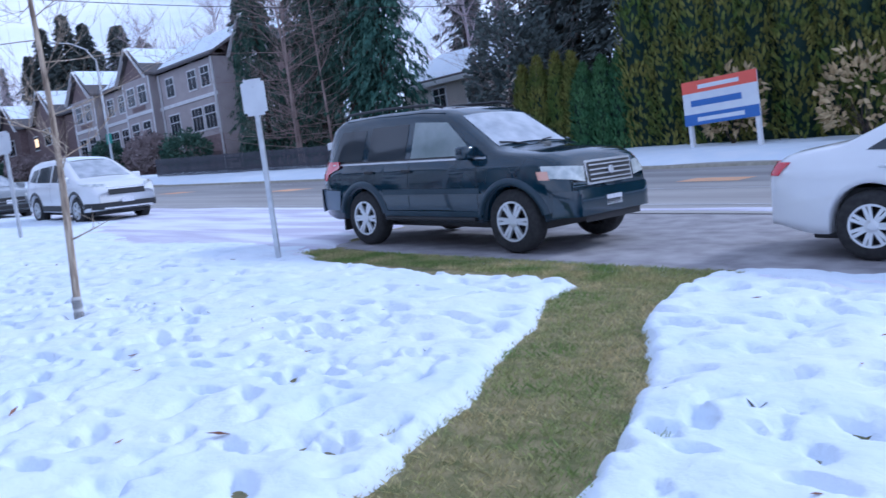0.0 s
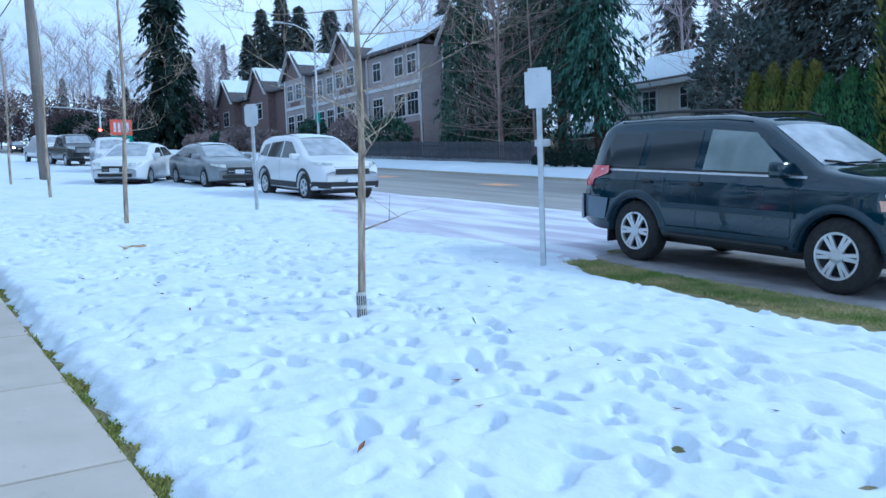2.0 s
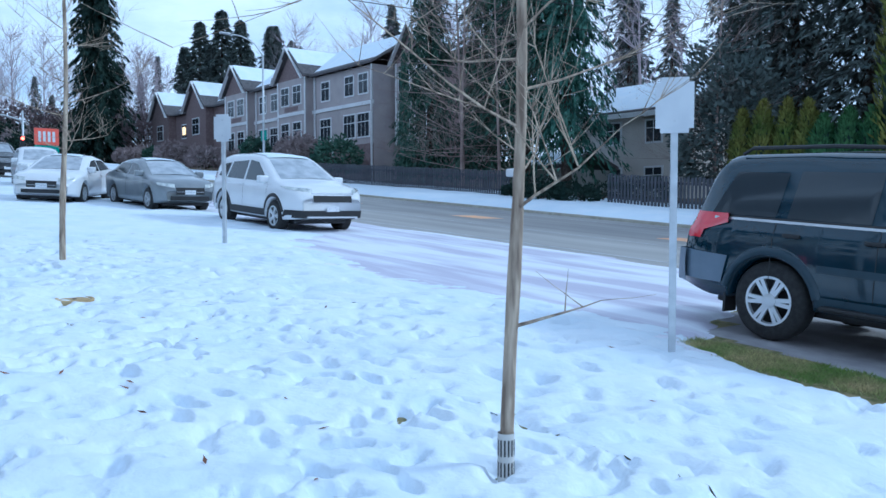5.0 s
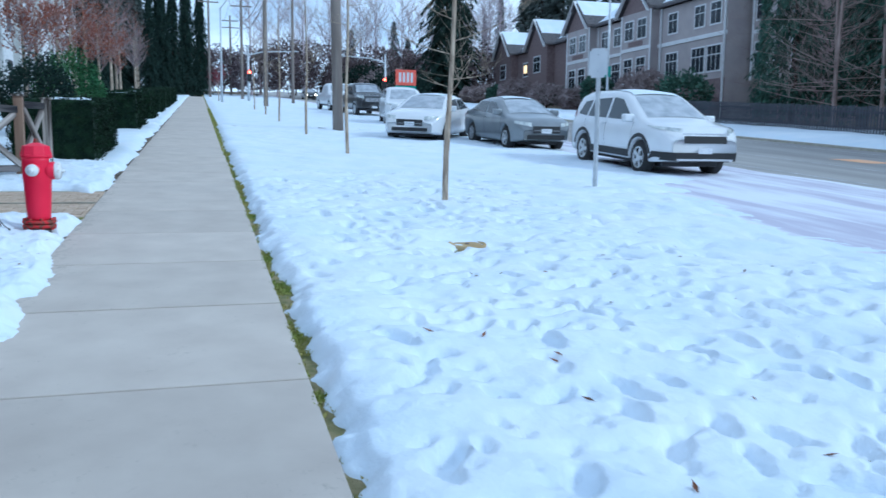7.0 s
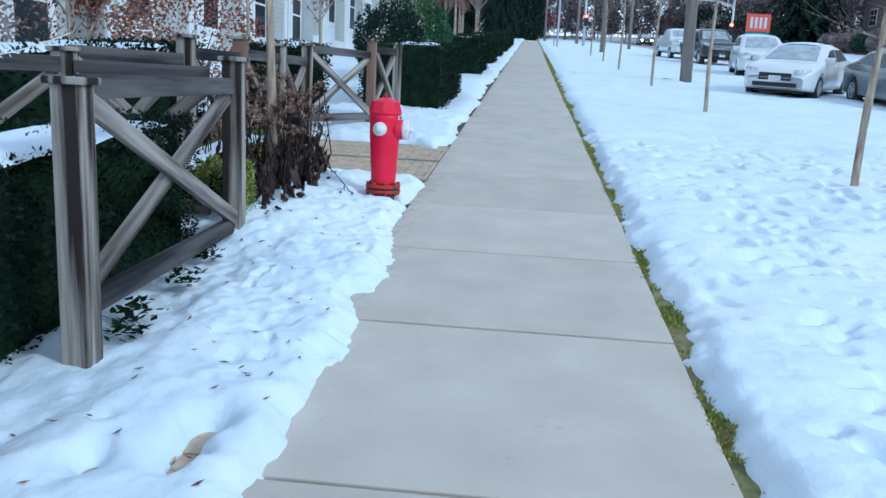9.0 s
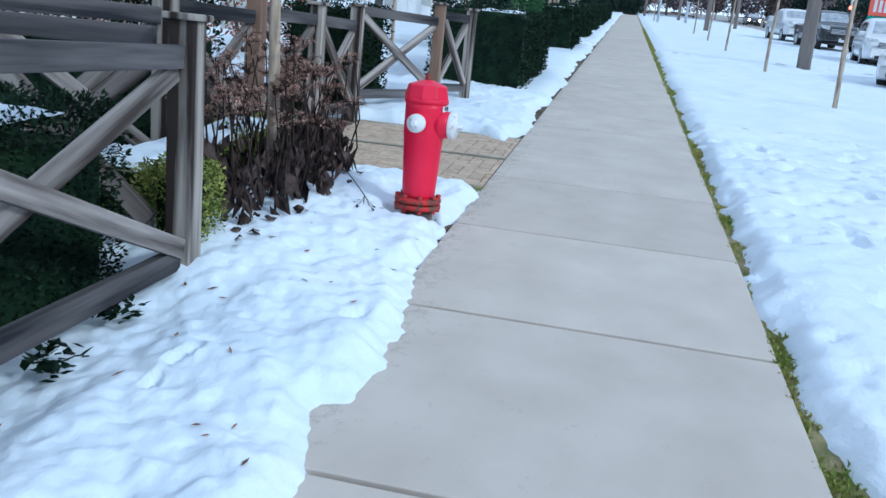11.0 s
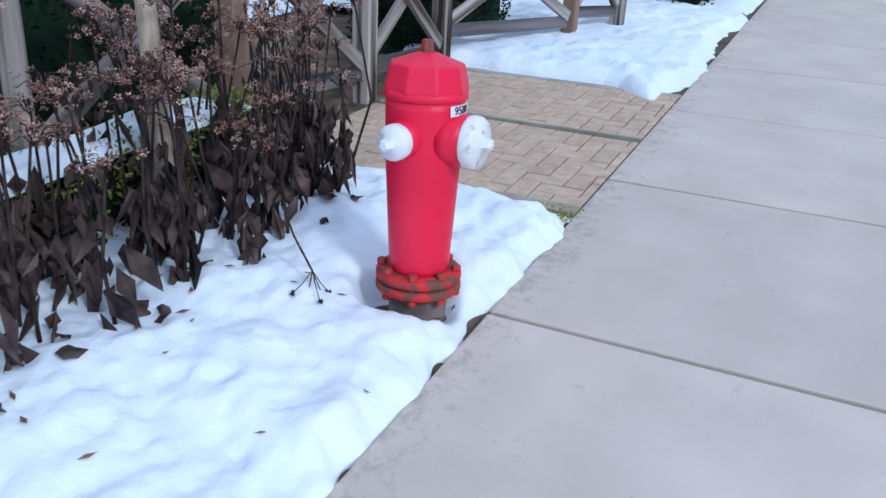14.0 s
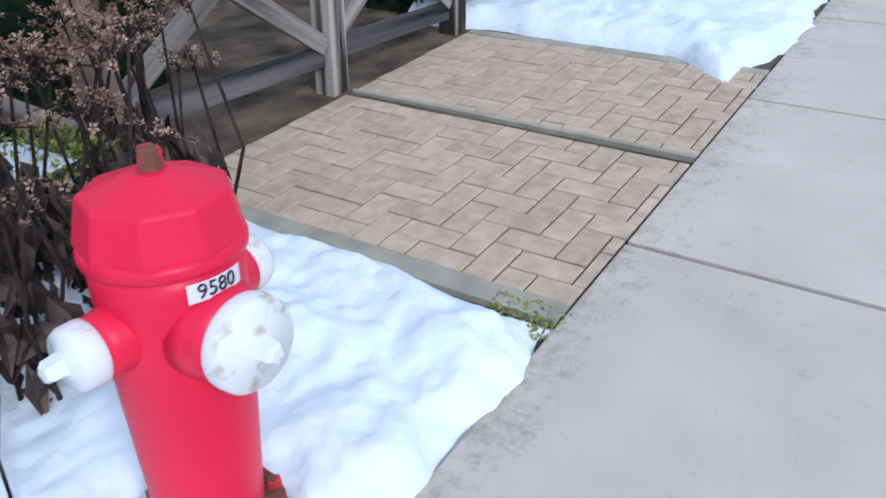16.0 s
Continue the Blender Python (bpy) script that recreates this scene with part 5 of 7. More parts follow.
def dead_shrub(x, y, h, spread, seed, stems=15):
    """A withered flowering shrub: dark stems, hanging dead leaves and brown flower heads."""
    random.seed(seed)
    root = empty("dead_shrub", pose(x, y, gz(x, y)), "withered hydrangea with brown flower heads and hanging dead leaves", "shrub", "withered shrubs")
    st, lv, um = Soup(), Soup(), Soup()
    for k in range(stems):
        a, q = rnd(0, 6.28), rnd(0.1, 1) * spread
        b = Vector((q * 0.75 * math.cos(a), q * 0.75 * math.sin(a), 0.0))
        e = Vector((q * math.cos(a), q * math.sin(a), h * rnd(0.72, 1.08)))
        mid = b.lerp(e, 0.5) + Vector((rnd(-0.1, 0.1), rnd(-0.1, 0.1), 0))
        st.tube([b, b.lerp(mid, 0.5), mid, mid.lerp(e, 0.5), e], [0.008, 0.007, 0.006, 0.005, 0.004], 5)
        for _ in range(11):
            p = b.lerp(e, rnd(0.08, 0.62)) + Vector((rnd(-0.05, 0.05), rnd(-0.05, 0.05), 0))
            d = Vector((rnd(-0.6, 0.6), rnd(-0.6, 0.6), -1))
            n1 = Vector((rnd(-1, 1), rnd(-1, 1), 0.2))
            L, W = rnd(0.06, 0.2), rnd(0.03, 0.085)
            d.normalize()
            s = d.cross(n1).normalized() * W / 2
            f = d.cross(s).normalized() * W * 0.4
            m1, tip = p + d * L * 0.45, p + d * L
            lv.quad(tuple(p), tuple(m1 - s), tuple(tip), tuple(m1 + f))
            lv.quad(tuple(p), tuple(m1 + f), tuple(tip), tuple(m1 + s))
        rad = rnd(0.06, 0.12)
        for _ in range(24):
            c, z = rnd(0, 6.28), math.sqrt(rnd(0, 1)) * rad
            p = e + Vector((z * math.cos(c), z * math.sin(c), rnd(-0.015, 0.035) - z * 0.35))
            if random.random() < 0.45:
                st.tube([e - Vector((0, 0, 0.05)), e.lerp(p, 0.5), p], [0.0022, 0.0018, 0.0015], 3)
            tilt = Vector((rnd(-1, 1), rnd(-1, 1), rnd(0.2, 1))).normalized()
            side = tilt.cross(Vector((0.3, 0.9, 0.1))).normalized()
            q = rnd(0.006, 0.011)
            for j in range(5):
                w = (side * math.cos(j * 1.257) + tilt.cross(side) * math.sin(j * 1.257)).normalized()
                um.leaf(p + w * q * 0.35, w + tilt * 0.4, tilt, q * 1.5, q * 0.95)
    tagged(part("stem_thicket", st.mesh("stem_thicket", M_STEM), None, root, "dark dead stem cluster"), kind="stuff")
    tagged(part("withered_foliage", lv.mesh("withered_foliage", M_DEADLEAF), None, root, "dark withered foliage"), kind="stuff")
    tagged(part("dried_bloom", um.mesh("dried_bloom", M_UMBEL), None, root, "reddish brown dried bloom"), kind="stuff")


for k, (x, y, h, sp) in enumerate(((-3.4, -1.9, 0.85, 0.3), (-3.62, -2.2, 0.95, 0.3), (-3.75, -1.8, 0.8, 0.3), (-4.0, -2.05, 0.98, 0.36), (-4.1, -1.75, 0.8, 0.28), (-4.35, -2.0, 0.98, 0.36), (-4.5, -1.75, 0.82, 0.28), (-4.75, -2.05, 0.95, 0.34), (-4.9, -1.8, 0.85, 0.26), (-5.15, -1.95, 0.85, 0.26), (-4.45, -2.4, 1.0, 0.3), (-5.2, -2.3, 0.95, 0.28))):
    dead_shrub(x, y, h, sp, 50 + k, 8)

# a broken flower stalk lying on the snow
random.seed(77)
root = empty("flower_stalk", pose(-4.15, -1.27, gz(-4.15, -1.27) + 0.1), "broken dried flower stalk hanging over the snow", "stalk")
st = Soup()
st.tube([(-0.12, -0.2, 0.22), (-0.04, -0.1, 0.16), (0.0, 0.0, 0.07)], [0.004] * 3, 4)
for k in range(7):
    e = Vector((rnd(-0.09, 0.09), rnd(-0.03, 0.1), rnd(-0.03, 0.02)))
    st.tube([(0, 0, 0.07), e * 0.5 + Vector((0, 0, 0.03)), e], [0.002] * 3, 3)
    for _ in range(10):
        st.leaf(e, (rnd(-1, 1), rnd(-1, 1), rnd(-1, 1)), (rnd(-1, 1), rnd(-1, 1), rnd(-1, 1)), 0.014, 0.012)
part("stalk", st.mesh("stalk", M_STEM), None, root)


def garden_tree(x, y, h, label, leaves, seed, r=0.04, material=None):
    random.seed(seed)
    root = empty("garden_tree", pose(x, y, gz(x, y)), label, "tree", "garden trees")
    s = Soup()
    path = [Vector((0.03 * math.sin(3 * t), 0.03 * math.cos(4 * t), -0.1 + h * t)) for t in (0, 0.2, 0.4, 0.6, 0.8, 1)]
    s.tube(path, [r, r * 0.9, r * 0.75, r * 0.5, r * 0.3, r * 0.1], 8)
    part("trunk", s.mesh("trunk", M_BARK, False), None, root)
    c = Soup()
    for k in range(13):
        t = rnd(0.4, 0.95)
        p = path[0].lerp(path[-1], t)
        a = k * 2.4
        limb(c, p, (math.cos(a), math.sin(a), rnd(0.5, 1.2)), h * 0.34 * (1.2 - 0.6 * t), r * 0.35, 2, 5, 0.3, 0.3)
    part("bare_crown", c.mesh("bare_crown", M_BARK_FAR, False), None, root, "bare grey branches")
    if leaves:
        f = Soup()
        vs = c.v
        for _ in range(leaves):
            p = Vector(random.choice(vs))
            f.leaf(p, (rnd(-1, 1), rnd(-1, 1), -1), (rnd(-1, 1), rnd(-1, 1), 0), rnd(0.05, 0.1), rnd(0.03, 0.05))
        tagged(part("clinging_foliage", f.mesh("clinging_foliage", material or M_REDLEAF), None, root, "russet dry leaves still clinging"), kind="stuff")


garden_tree(-4.15, -1.9, 3.6, "slim pale garden tree with a few dry leaves", 60, 5, 0.042)
garden_tree(-7.5, -5.5, 3.4, "bare garden shrub tree with russet leaves", 2600, 6)
garden_tree(-4.6, -5.4, 2.6, "bare garden shrub with hanging russet leaves", 2600, 7)
garden_tree(-11.5, -4.6, 3.6, "bare garden tree before the white house", 300, 8)
garden_tree(-16.0, -4.5, 3.6, "bare garden tree with some russet leaves", 500, 9)
garden_tree(-10.0, -6.6, 2.4, "twiggy brown garden shrub with dry leaves", 2400, 12)
for k in range(7):
    garden_tree(-24.0 - 5.0 * k, -4.6 - 0.5 * (k % 2), 4.2 + 0.4 * (k % 3), "twiggy russet garden maple above the hedges", 2600, 40 + k, 0.07, M_REDLEAF)
for k in range(9):
    garden_tree(-40.0 - 8.5 * k, -6.0 - 0.4 * (k % 3), 7.0 + (k % 3), "leafless reddish street maple along the gardens", 900, 60 + k, 0.12, M_REDLEAF)
garden_tree(-74.0, 2.2, 3.2, "small dark red leaved tree at the end of the pavement", 1500, 90, 0.05, mat("crimson_leaf", (0.16, 0.015, 0.03), (0.26, 0.03, 0.05), rough=0.8, scale=3, island=0.3))


def round_shrub(x, y, h, rad, label, material, seed, n=6000, size=0.09):
    random.seed(seed)
    root = empty("shrub", pose(x, y, gz(x, y)), label, "shrub", "round shrubs")
    s = Soup()
    for _ in range(n):
        a, b = rnd(0, 6.28), math.acos(rnd(-0.6, 1))
        d = Vector((math.cos(a) * math.sin(b), math.sin(a) * math.sin(b), math.cos(b)))
        k = 1 + 0.25 * noise.noise(d * 3.0 + Vector((x, y, 0)))
        p = Vector((d.x * rad, d.y * rad, h * 0.5 + d.z * h * 0.5)) * k * rnd(0.82, 1.03)
        s.leaf(p, d + Vector((rnd(-1, 1), rnd(-1, 1), rnd(-1, 1))), (rnd(-1, 1), rnd(-1, 1), 0.3), size * rnd(0.7, 1.3), size * 0.5)
    tagged(part("foliage", s.mesh("foliage", material), None, root), kind="stuff")
    c = Soup()
    for k in range(6):
        limb(c, (0, 0, 0), (rnd(-1, 1), rnd(-1, 1), 1.4), h * 0.6, 0.03, 1, 3)
    part("stem_thicket", c.mesh("stem_thicket", M_BARK_DARK), None, root)


round_shrub(-8.2, -6.4, 2.3, 1.5, "twiggy brown winter shrub before the house", M_UMBEL, 14, 2600, 0.09)
round_shrub(-5.6, -6.8, 2.2, 1.4, "twiggy grey brown winter shrub before the house", M_BARK_FAR, 15, 2600, 0.09)
round_shrub(-12.8, -6.2, 1.9, 1.3, "twiggy brown winter shrub before the house", M_REDLEAF, 16, 2200, 0.09)
round_shrub(-18.8, -3.4, 1.9, 0.85, "dark rounded evergreen shrub behind the hedges", M_CEDAR_DARK, 3)
round_shrub(-20.6, -2.9, 2.1, 0.85, "rounded green evergreen shrub behind the hedges", M_ARBOR_GREEN, 4)


# ---- conifers and woods ----
def conifer_meshes(h, rad, seed, material, leaves, droop=0.35, bare=0.12, size=0.6, ragged=0.35):
    random.seed(seed)
    t = Soup()
    t.tube([(0, 0, -0.5), (0.05, 0, h * 0.3), (0, 0.05, h * 0.7), (0, 0, h)], [h * 0.017, h * 0.013, h * 0.007, 0.02], 8)
    trunk = t.mesh("trunk", M_BARK_DARK, False)
    s = Soup()
    boughs = int(leaves / 34)
    for k in range(boughs):
        f = (k + rnd(0, 1)) / boughs
        z = h * (bare + (1 - bare) * f)
        out = rad * (1 - f) ** 0.75 * rnd(1 - ragged, 1.1) + 0.25
        a = k * 2.399 + rnd(-0.4, 0.4)
        dx, dy = math.cos(a), math.sin(a)
        tip = Vector((dx * out, dy * out, z - droop * out * rnd(0.6, 1.3)))
        root = Vector((0, 0, z))
        for j in range(34):
            u = rnd(0.1, 1) ** 0.7
            p = root.lerp(tip, u) + Vector((0, 0, 0.22 * out * u * (1 - u)))
            side = rnd(-1, 1) * 0.3 * out * (1.1 - u)
            p += Vector((-dy * side, dx * side, rnd(-0.15, 0.1)))
            d = Vector((dx + rnd(-0.8, 0.8), dy + rnd(-0.8, 0.8), -0.5 - droop + rnd(-0.5, 0.5)))
            s.leaf(p, d, (rnd(-0.5, 0.5), rnd(-0.5, 0.5), 1), size * rnd(0.6, 1.3), size * rnd(0.2, 0.36))
    return trunk, s.mesh("crown", material)


def conifer(x, y, meshes, label, scale=1.0, turn=0.0, lift=0.0, group="conifers", wide=1.0):
    root = empty("conifer", pose(x, y, gz(x, y) + lift, 0, 0, turn), label, "tree", group)
    root.scale = (scale * wide, scale * wide, scale)
    part("trunk", meshes[0], None, root)
    tagged(part("crown", meshes[1], None, root), kind="stuff")
    return root


CED_A = conifer_meshes(22, 4.2, 1, M_CEDAR, 19000, 0.5, 0.08, 0.5, 0.6)
CED_B = conifer_meshes(22, 3.6, 2, M_CEDAR_LIGHT, 16000, 0.75, 0.08, 0.48, 0.6)
CED_D = conifer_meshes(22, 4.2, 21, M_CEDAR, 21000, 0.55, 0.2, 0.5, 0.6)
CED_E = conifer_meshes(22, 3.8, 22, M_CEDAR_LIGHT, 19000, 0.8, 0.16, 0.48, 0.6)
CED_C = conifer_meshes(30, 5.2, 3, M_CEDAR_DARK, 22000, 0.85, 0.06, 0.75, 0.7)
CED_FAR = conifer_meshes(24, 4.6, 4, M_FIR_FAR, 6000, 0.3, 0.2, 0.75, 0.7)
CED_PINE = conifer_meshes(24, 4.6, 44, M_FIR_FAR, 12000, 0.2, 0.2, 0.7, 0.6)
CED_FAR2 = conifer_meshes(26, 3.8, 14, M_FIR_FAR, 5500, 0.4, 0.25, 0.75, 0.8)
conifer(-34.6, 32.0, CED_A, "tall dark green cedar behind the picket fence", 0.8, 20, wide=0.75)
conifer(-38.6, 33.0, CED_B, "narrow blue green cedar beside the townhouses", 0.4, 80, wide=0.6)
conifer(-27.8, 33.6, CED_D, "tall dark green cedar with drooping boughs", 0.95, 200, wide=0.85)
conifer(-24.2, 33.0, CED_E, "tall blue green cedar with drooping boughs", 0.92, 260, wide=0.85)
conifer(-11.0, 47.0, CED_A, "broad dark fir behind the gardens", 0.8, 77, wide=1.2)
conifer(-4.0, 46.0, CED_FAR, "broad dark fir behind the tall hedge", 0.9, 11, wide=1.4)
conifer(2.0, 46.0, CED_FAR, "dark fir behind the tall hedge", 0.9, 110, wide=1.3)
conifer(-14.2, 37.5, CED_PINE, "dense grey green pine behind the cypresses", 0.72, 30, wide=1.0)
conifer(-18.0, 41.0, CED_PINE, "dense grey green pine beside the beige house", 0.75, 150, wide=0.9)
conifer(-10.2, 36.0, CED_PINE, "grey green pine behind the lower hedge", 0.7, 310, wide=1.0)
conifer(-108.0, 34.0, CED_C, "very tall ragged black green fir by the crossing", 1.1, 40)
for x, y, q, turn in ((-104.0, -3.6, 0.42, 10), (-110.0, -2.6, 0.5, 70), (-115.0, -1.0, 0.55, 130), (-119.0, -4.6, 0.62, 190), (-121.0, 0.8, 0.52, 250), (-98.0, -4.8, 0.4, 300)):
    conifer(x, y, CED_C, "tall dark evergreen at the top of the pavement", q, turn, group="evergreens up the street", wide=0.75)
random.seed(12)
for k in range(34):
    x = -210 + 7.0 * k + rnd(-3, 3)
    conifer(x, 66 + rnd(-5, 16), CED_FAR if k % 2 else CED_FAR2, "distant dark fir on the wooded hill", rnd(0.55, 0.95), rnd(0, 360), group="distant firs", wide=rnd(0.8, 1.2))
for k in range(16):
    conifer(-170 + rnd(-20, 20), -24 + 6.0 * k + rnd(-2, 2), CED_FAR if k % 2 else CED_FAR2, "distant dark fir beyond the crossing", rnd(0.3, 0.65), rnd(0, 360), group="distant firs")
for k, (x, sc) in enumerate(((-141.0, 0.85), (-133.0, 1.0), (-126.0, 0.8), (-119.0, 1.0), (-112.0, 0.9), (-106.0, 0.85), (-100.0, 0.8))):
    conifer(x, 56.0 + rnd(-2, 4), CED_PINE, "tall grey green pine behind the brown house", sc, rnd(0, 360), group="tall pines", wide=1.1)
for k in range(12):
    conifer(-62 - 6.0 * k + rnd(-2, 2), -8.5 - rnd(0, 4), CED_C, "dark evergreen behind the front gardens", rnd(0.3, 0.5), rnd(0, 360), group="garden evergreens")
for k in range(9):
    conifer(-118 - 4.5 * k, -8.0 - rnd(0, 5), CED_FAR, "dark fir at the top of the street", rnd(0.6, 0.9), rnd(0, 360), group="distant firs")


def bare_tree_meshes(h, seed, r=0.2, limbs=22, depth=3, material=M_TWIG_FAR, low=0.25, rise=(0.5, 1.3), thick=0.3):
    random.seed(seed)
    s = Soup()
    path = [Vector((0.2 * math.sin(2 * t + seed), 0.2 * math.cos(3 * t), -0.3 + h * t)) for t in (0, 0.25, 0.5, 0.75, 1)]
    s.tube(path, [r, r * 0.8, r * 0.55, r * 0.3, r * 0.08], 7)
    trunk = s.mesh("trunk", material, False)
    c = Soup()
    for k in range(limbs):
        t = rnd(low, 0.97)
        a = k * 2.4
        limb(c, path[0].lerp(path[-1], t), (math.cos(a), math.sin(a), rnd(*rise)), h * 0.32 * (1.25 - 0.8 * t), r * thick, depth, 6 if depth < 3 else 4, 0.3, 0.35 if rise[1] > 1 else 0.05)
    return trunk, c.mesh("bare_crown", material)


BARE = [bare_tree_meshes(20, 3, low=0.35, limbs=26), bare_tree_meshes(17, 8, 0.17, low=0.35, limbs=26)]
LARCH = bare_tree_meshes(15, 15, 0.11, 34, 2, M_LARCH, 0.1, (-0.1, 0.45), 0.2)


def bare_tree(x, y, meshes, label, scale=1.0, turn=0.0, group="bare trees"):
    root = empty("bare_tree", pose(x, y, gz(x, y), 0, 0, turn), label, "tree", group)
    root.scale = (scale,) * 3
    part("trunk", meshes[0], None, root)
    part("bare_crown", meshes[1], None, root, "leafless twiggy crown")


conifer(-32.0, 34.4, CED_A, "dense dark green cedar beside bare larches", 0.85, 140, wide=0.85)
bare_tree(-27.4, 31.0, LARCH, "bare tan larch behind the fence", 0.9, 40)
bare_tree(-30.6, 31.0, LARCH, "bare brown larch between dark cedars", 1.1, 0)
bare_tree(-29.0, 30.0, LARCH, "bare brown larch behind the fence", 0.95, 120)
bare_tree(-15.0, 32.5, LARCH, "bare brown tree beside cypresses", 0.8, 200)
random.seed(5)
for k in range(54):
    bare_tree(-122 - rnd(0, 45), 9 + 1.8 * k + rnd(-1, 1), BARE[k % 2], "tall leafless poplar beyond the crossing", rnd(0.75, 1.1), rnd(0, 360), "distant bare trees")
for k in range(22):
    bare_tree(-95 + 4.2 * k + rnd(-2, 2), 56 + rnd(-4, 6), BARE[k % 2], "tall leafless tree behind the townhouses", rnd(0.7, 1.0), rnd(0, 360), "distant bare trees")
for k in range(12):
    round_shrub(-46.0 - 4.2 * k, 32.5 + rnd(-1.5, 1.5), rnd(1.6, 3.0), rnd(1.2, 1.8), "twiggy reddish brown winter shrub below the townhouses", M_BARK_FAR if k % 3 else M_CEDAR, 200 + k, 2200, 0.3)
for k in range(16):
    round_shrub(-128.0 + rnd(-6, 6), -6.0 + 5.0 * k, rnd(6, 8.5), rnd(4, 6), "dark brown leafless thicket beyond the crossing", M_BRUSH, 260 + k, 4000, 0.42)
round_shrub(-14.6, 32.6, 6.5, 2.2, "tall grey green tree behind the road", M_FIR_FAR, 292, 6000, 0.3)
round_shrub(-2.3, 28.3, 2.6, 1.0, "dry tan shrub before the tall hedge", M_TANLEAF, 290, 420, 0.3)
round_shrub(2.0, 28.2, 2.7, 1.2, "pale tan leafy shrub before the tall hedge", M_TANLEAF, 291, 420, 0.3)
for k, (x, y) in enumerate(((-21.0, 29.4), (-18.4, 29.0), (-16.4, 29.3), (-23.0, 29.6))):
    round_shrub(x, y, rnd(0.7, 1.1), rnd(0.9, 1.3), "low dark evergreen shrub dusted with snow", M_CEDAR_DARK, 300 + k, 900, 0.14)
for k in range(10):
    round_shrub(-100.0 - 5 * k, 26.0 + rnd(-2, 2), rnd(3, 5), rnd(2.5, 4), "dark undergrowth beside the crossing", M_BARK_FAR if k % 2 else M_CEDAR_DARK, 230 + k, 1800, 0.5)


def arbor_row(name, label, x0, x1, y, h, rad, step, material, seed, size=0.28, n=2600, group="arborvitae row"):
    random.seed(seed)
    meshes = []
    for v in range(2):
        s = Soup()
        for _ in range(n):
            f = rnd(0, 1)
            out = rad * (1 - f**3.5) * rnd(0.78, 1.06)
            a = rnd(0, 6.28)
            p = Vector((math.cos(a) * out, math.sin(a) * out, f * h))
            s.leaf(p, (math.cos(a) * 0.5 + rnd(-0.4, 0.4), math.sin(a) * 0.5 + rnd(-0.4, 0.4), rnd(0.4, 1.4)), (math.cos(a), math.sin(a), 0), size * rnd(0.7, 1.5), size * 0.4)
        meshes.append(s.mesh("foliage", material))
    # solid core whose dark colour stands for the shade deep between the leaves
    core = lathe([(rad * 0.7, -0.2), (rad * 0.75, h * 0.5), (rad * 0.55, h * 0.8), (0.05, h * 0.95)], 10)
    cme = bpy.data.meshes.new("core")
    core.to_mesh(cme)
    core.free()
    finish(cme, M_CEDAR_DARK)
    k, x = 0, x0
    while x < x1:
        root = empty(name, pose(x, y + rnd(-0.15, 0.15), gz(x, y), 0, 0, rnd(0, 360)), label, "tree", group)
        q = rnd(0.92, 1.06)
        root.scale = (1, 1, q)
        tagged(part("foliage", meshes[k % 2], None, root), kind="stuff")
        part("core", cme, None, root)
        x += step * rnd(0.85, 1.15)
        k += 1


arbor_row("arborvitae", "tall olive green arborvitae in a dense row", -6.2, 22.0, 29.6, 9.5, 0.95, 1.15, M_ARBOR, 3)
arbor_row("arborvitae", "green clipped arborvitae across the road", -8.8, -6.6, 29.4, 3.6, 0.7, 0.85, M_ARBOR_GREEN, 4, 0.2, group="lower arborvitae row")
arbor_row("cypress", "narrow columnar cypress across the road", -12.2, -9.2, 29.8, 3.9, 0.55, 0.95, M_ARBOR, 5, 0.22, group="cypress row")


# ---- houses ----
def window(root, name, x, y, z, w, h, face, panes=2, frame=0.09):
    """A framed window; face: the axis and sign it looks along."""
    ax, sg = face
    def slab(u0, u1, v0, v1, d0, d1, bev=0.0):
        lo, hi = sorted((d0 * sg, d1 * sg))
        if ax == "y":
            return box(x + u0, x + u1, y + lo, y + hi, z + v0, z + v1, bev)
        return box(x + lo, x + hi, y + u0, y + u1, z + v0, z + v1, bev)
    fr = part("window_frame", slab(-w / 2 - frame, w / 2 + frame, -frame, h + frame, 0.0, 0.06), M_TRIM, root, "white window frame")
    for k in range(panes):
        a = -w / 2 + w * k / panes + 0.03
        b = -w / 2 + w * (k + 1) / panes - 0.03
        part("pane", slab(a, b, 0.03, h * 0.62, 0.03, 0.066), M_PANE, fr)
        part("pane", slab(a, b, h * 0.66, h - 0.03, 0.03, 0.066), M_PANE, fr)


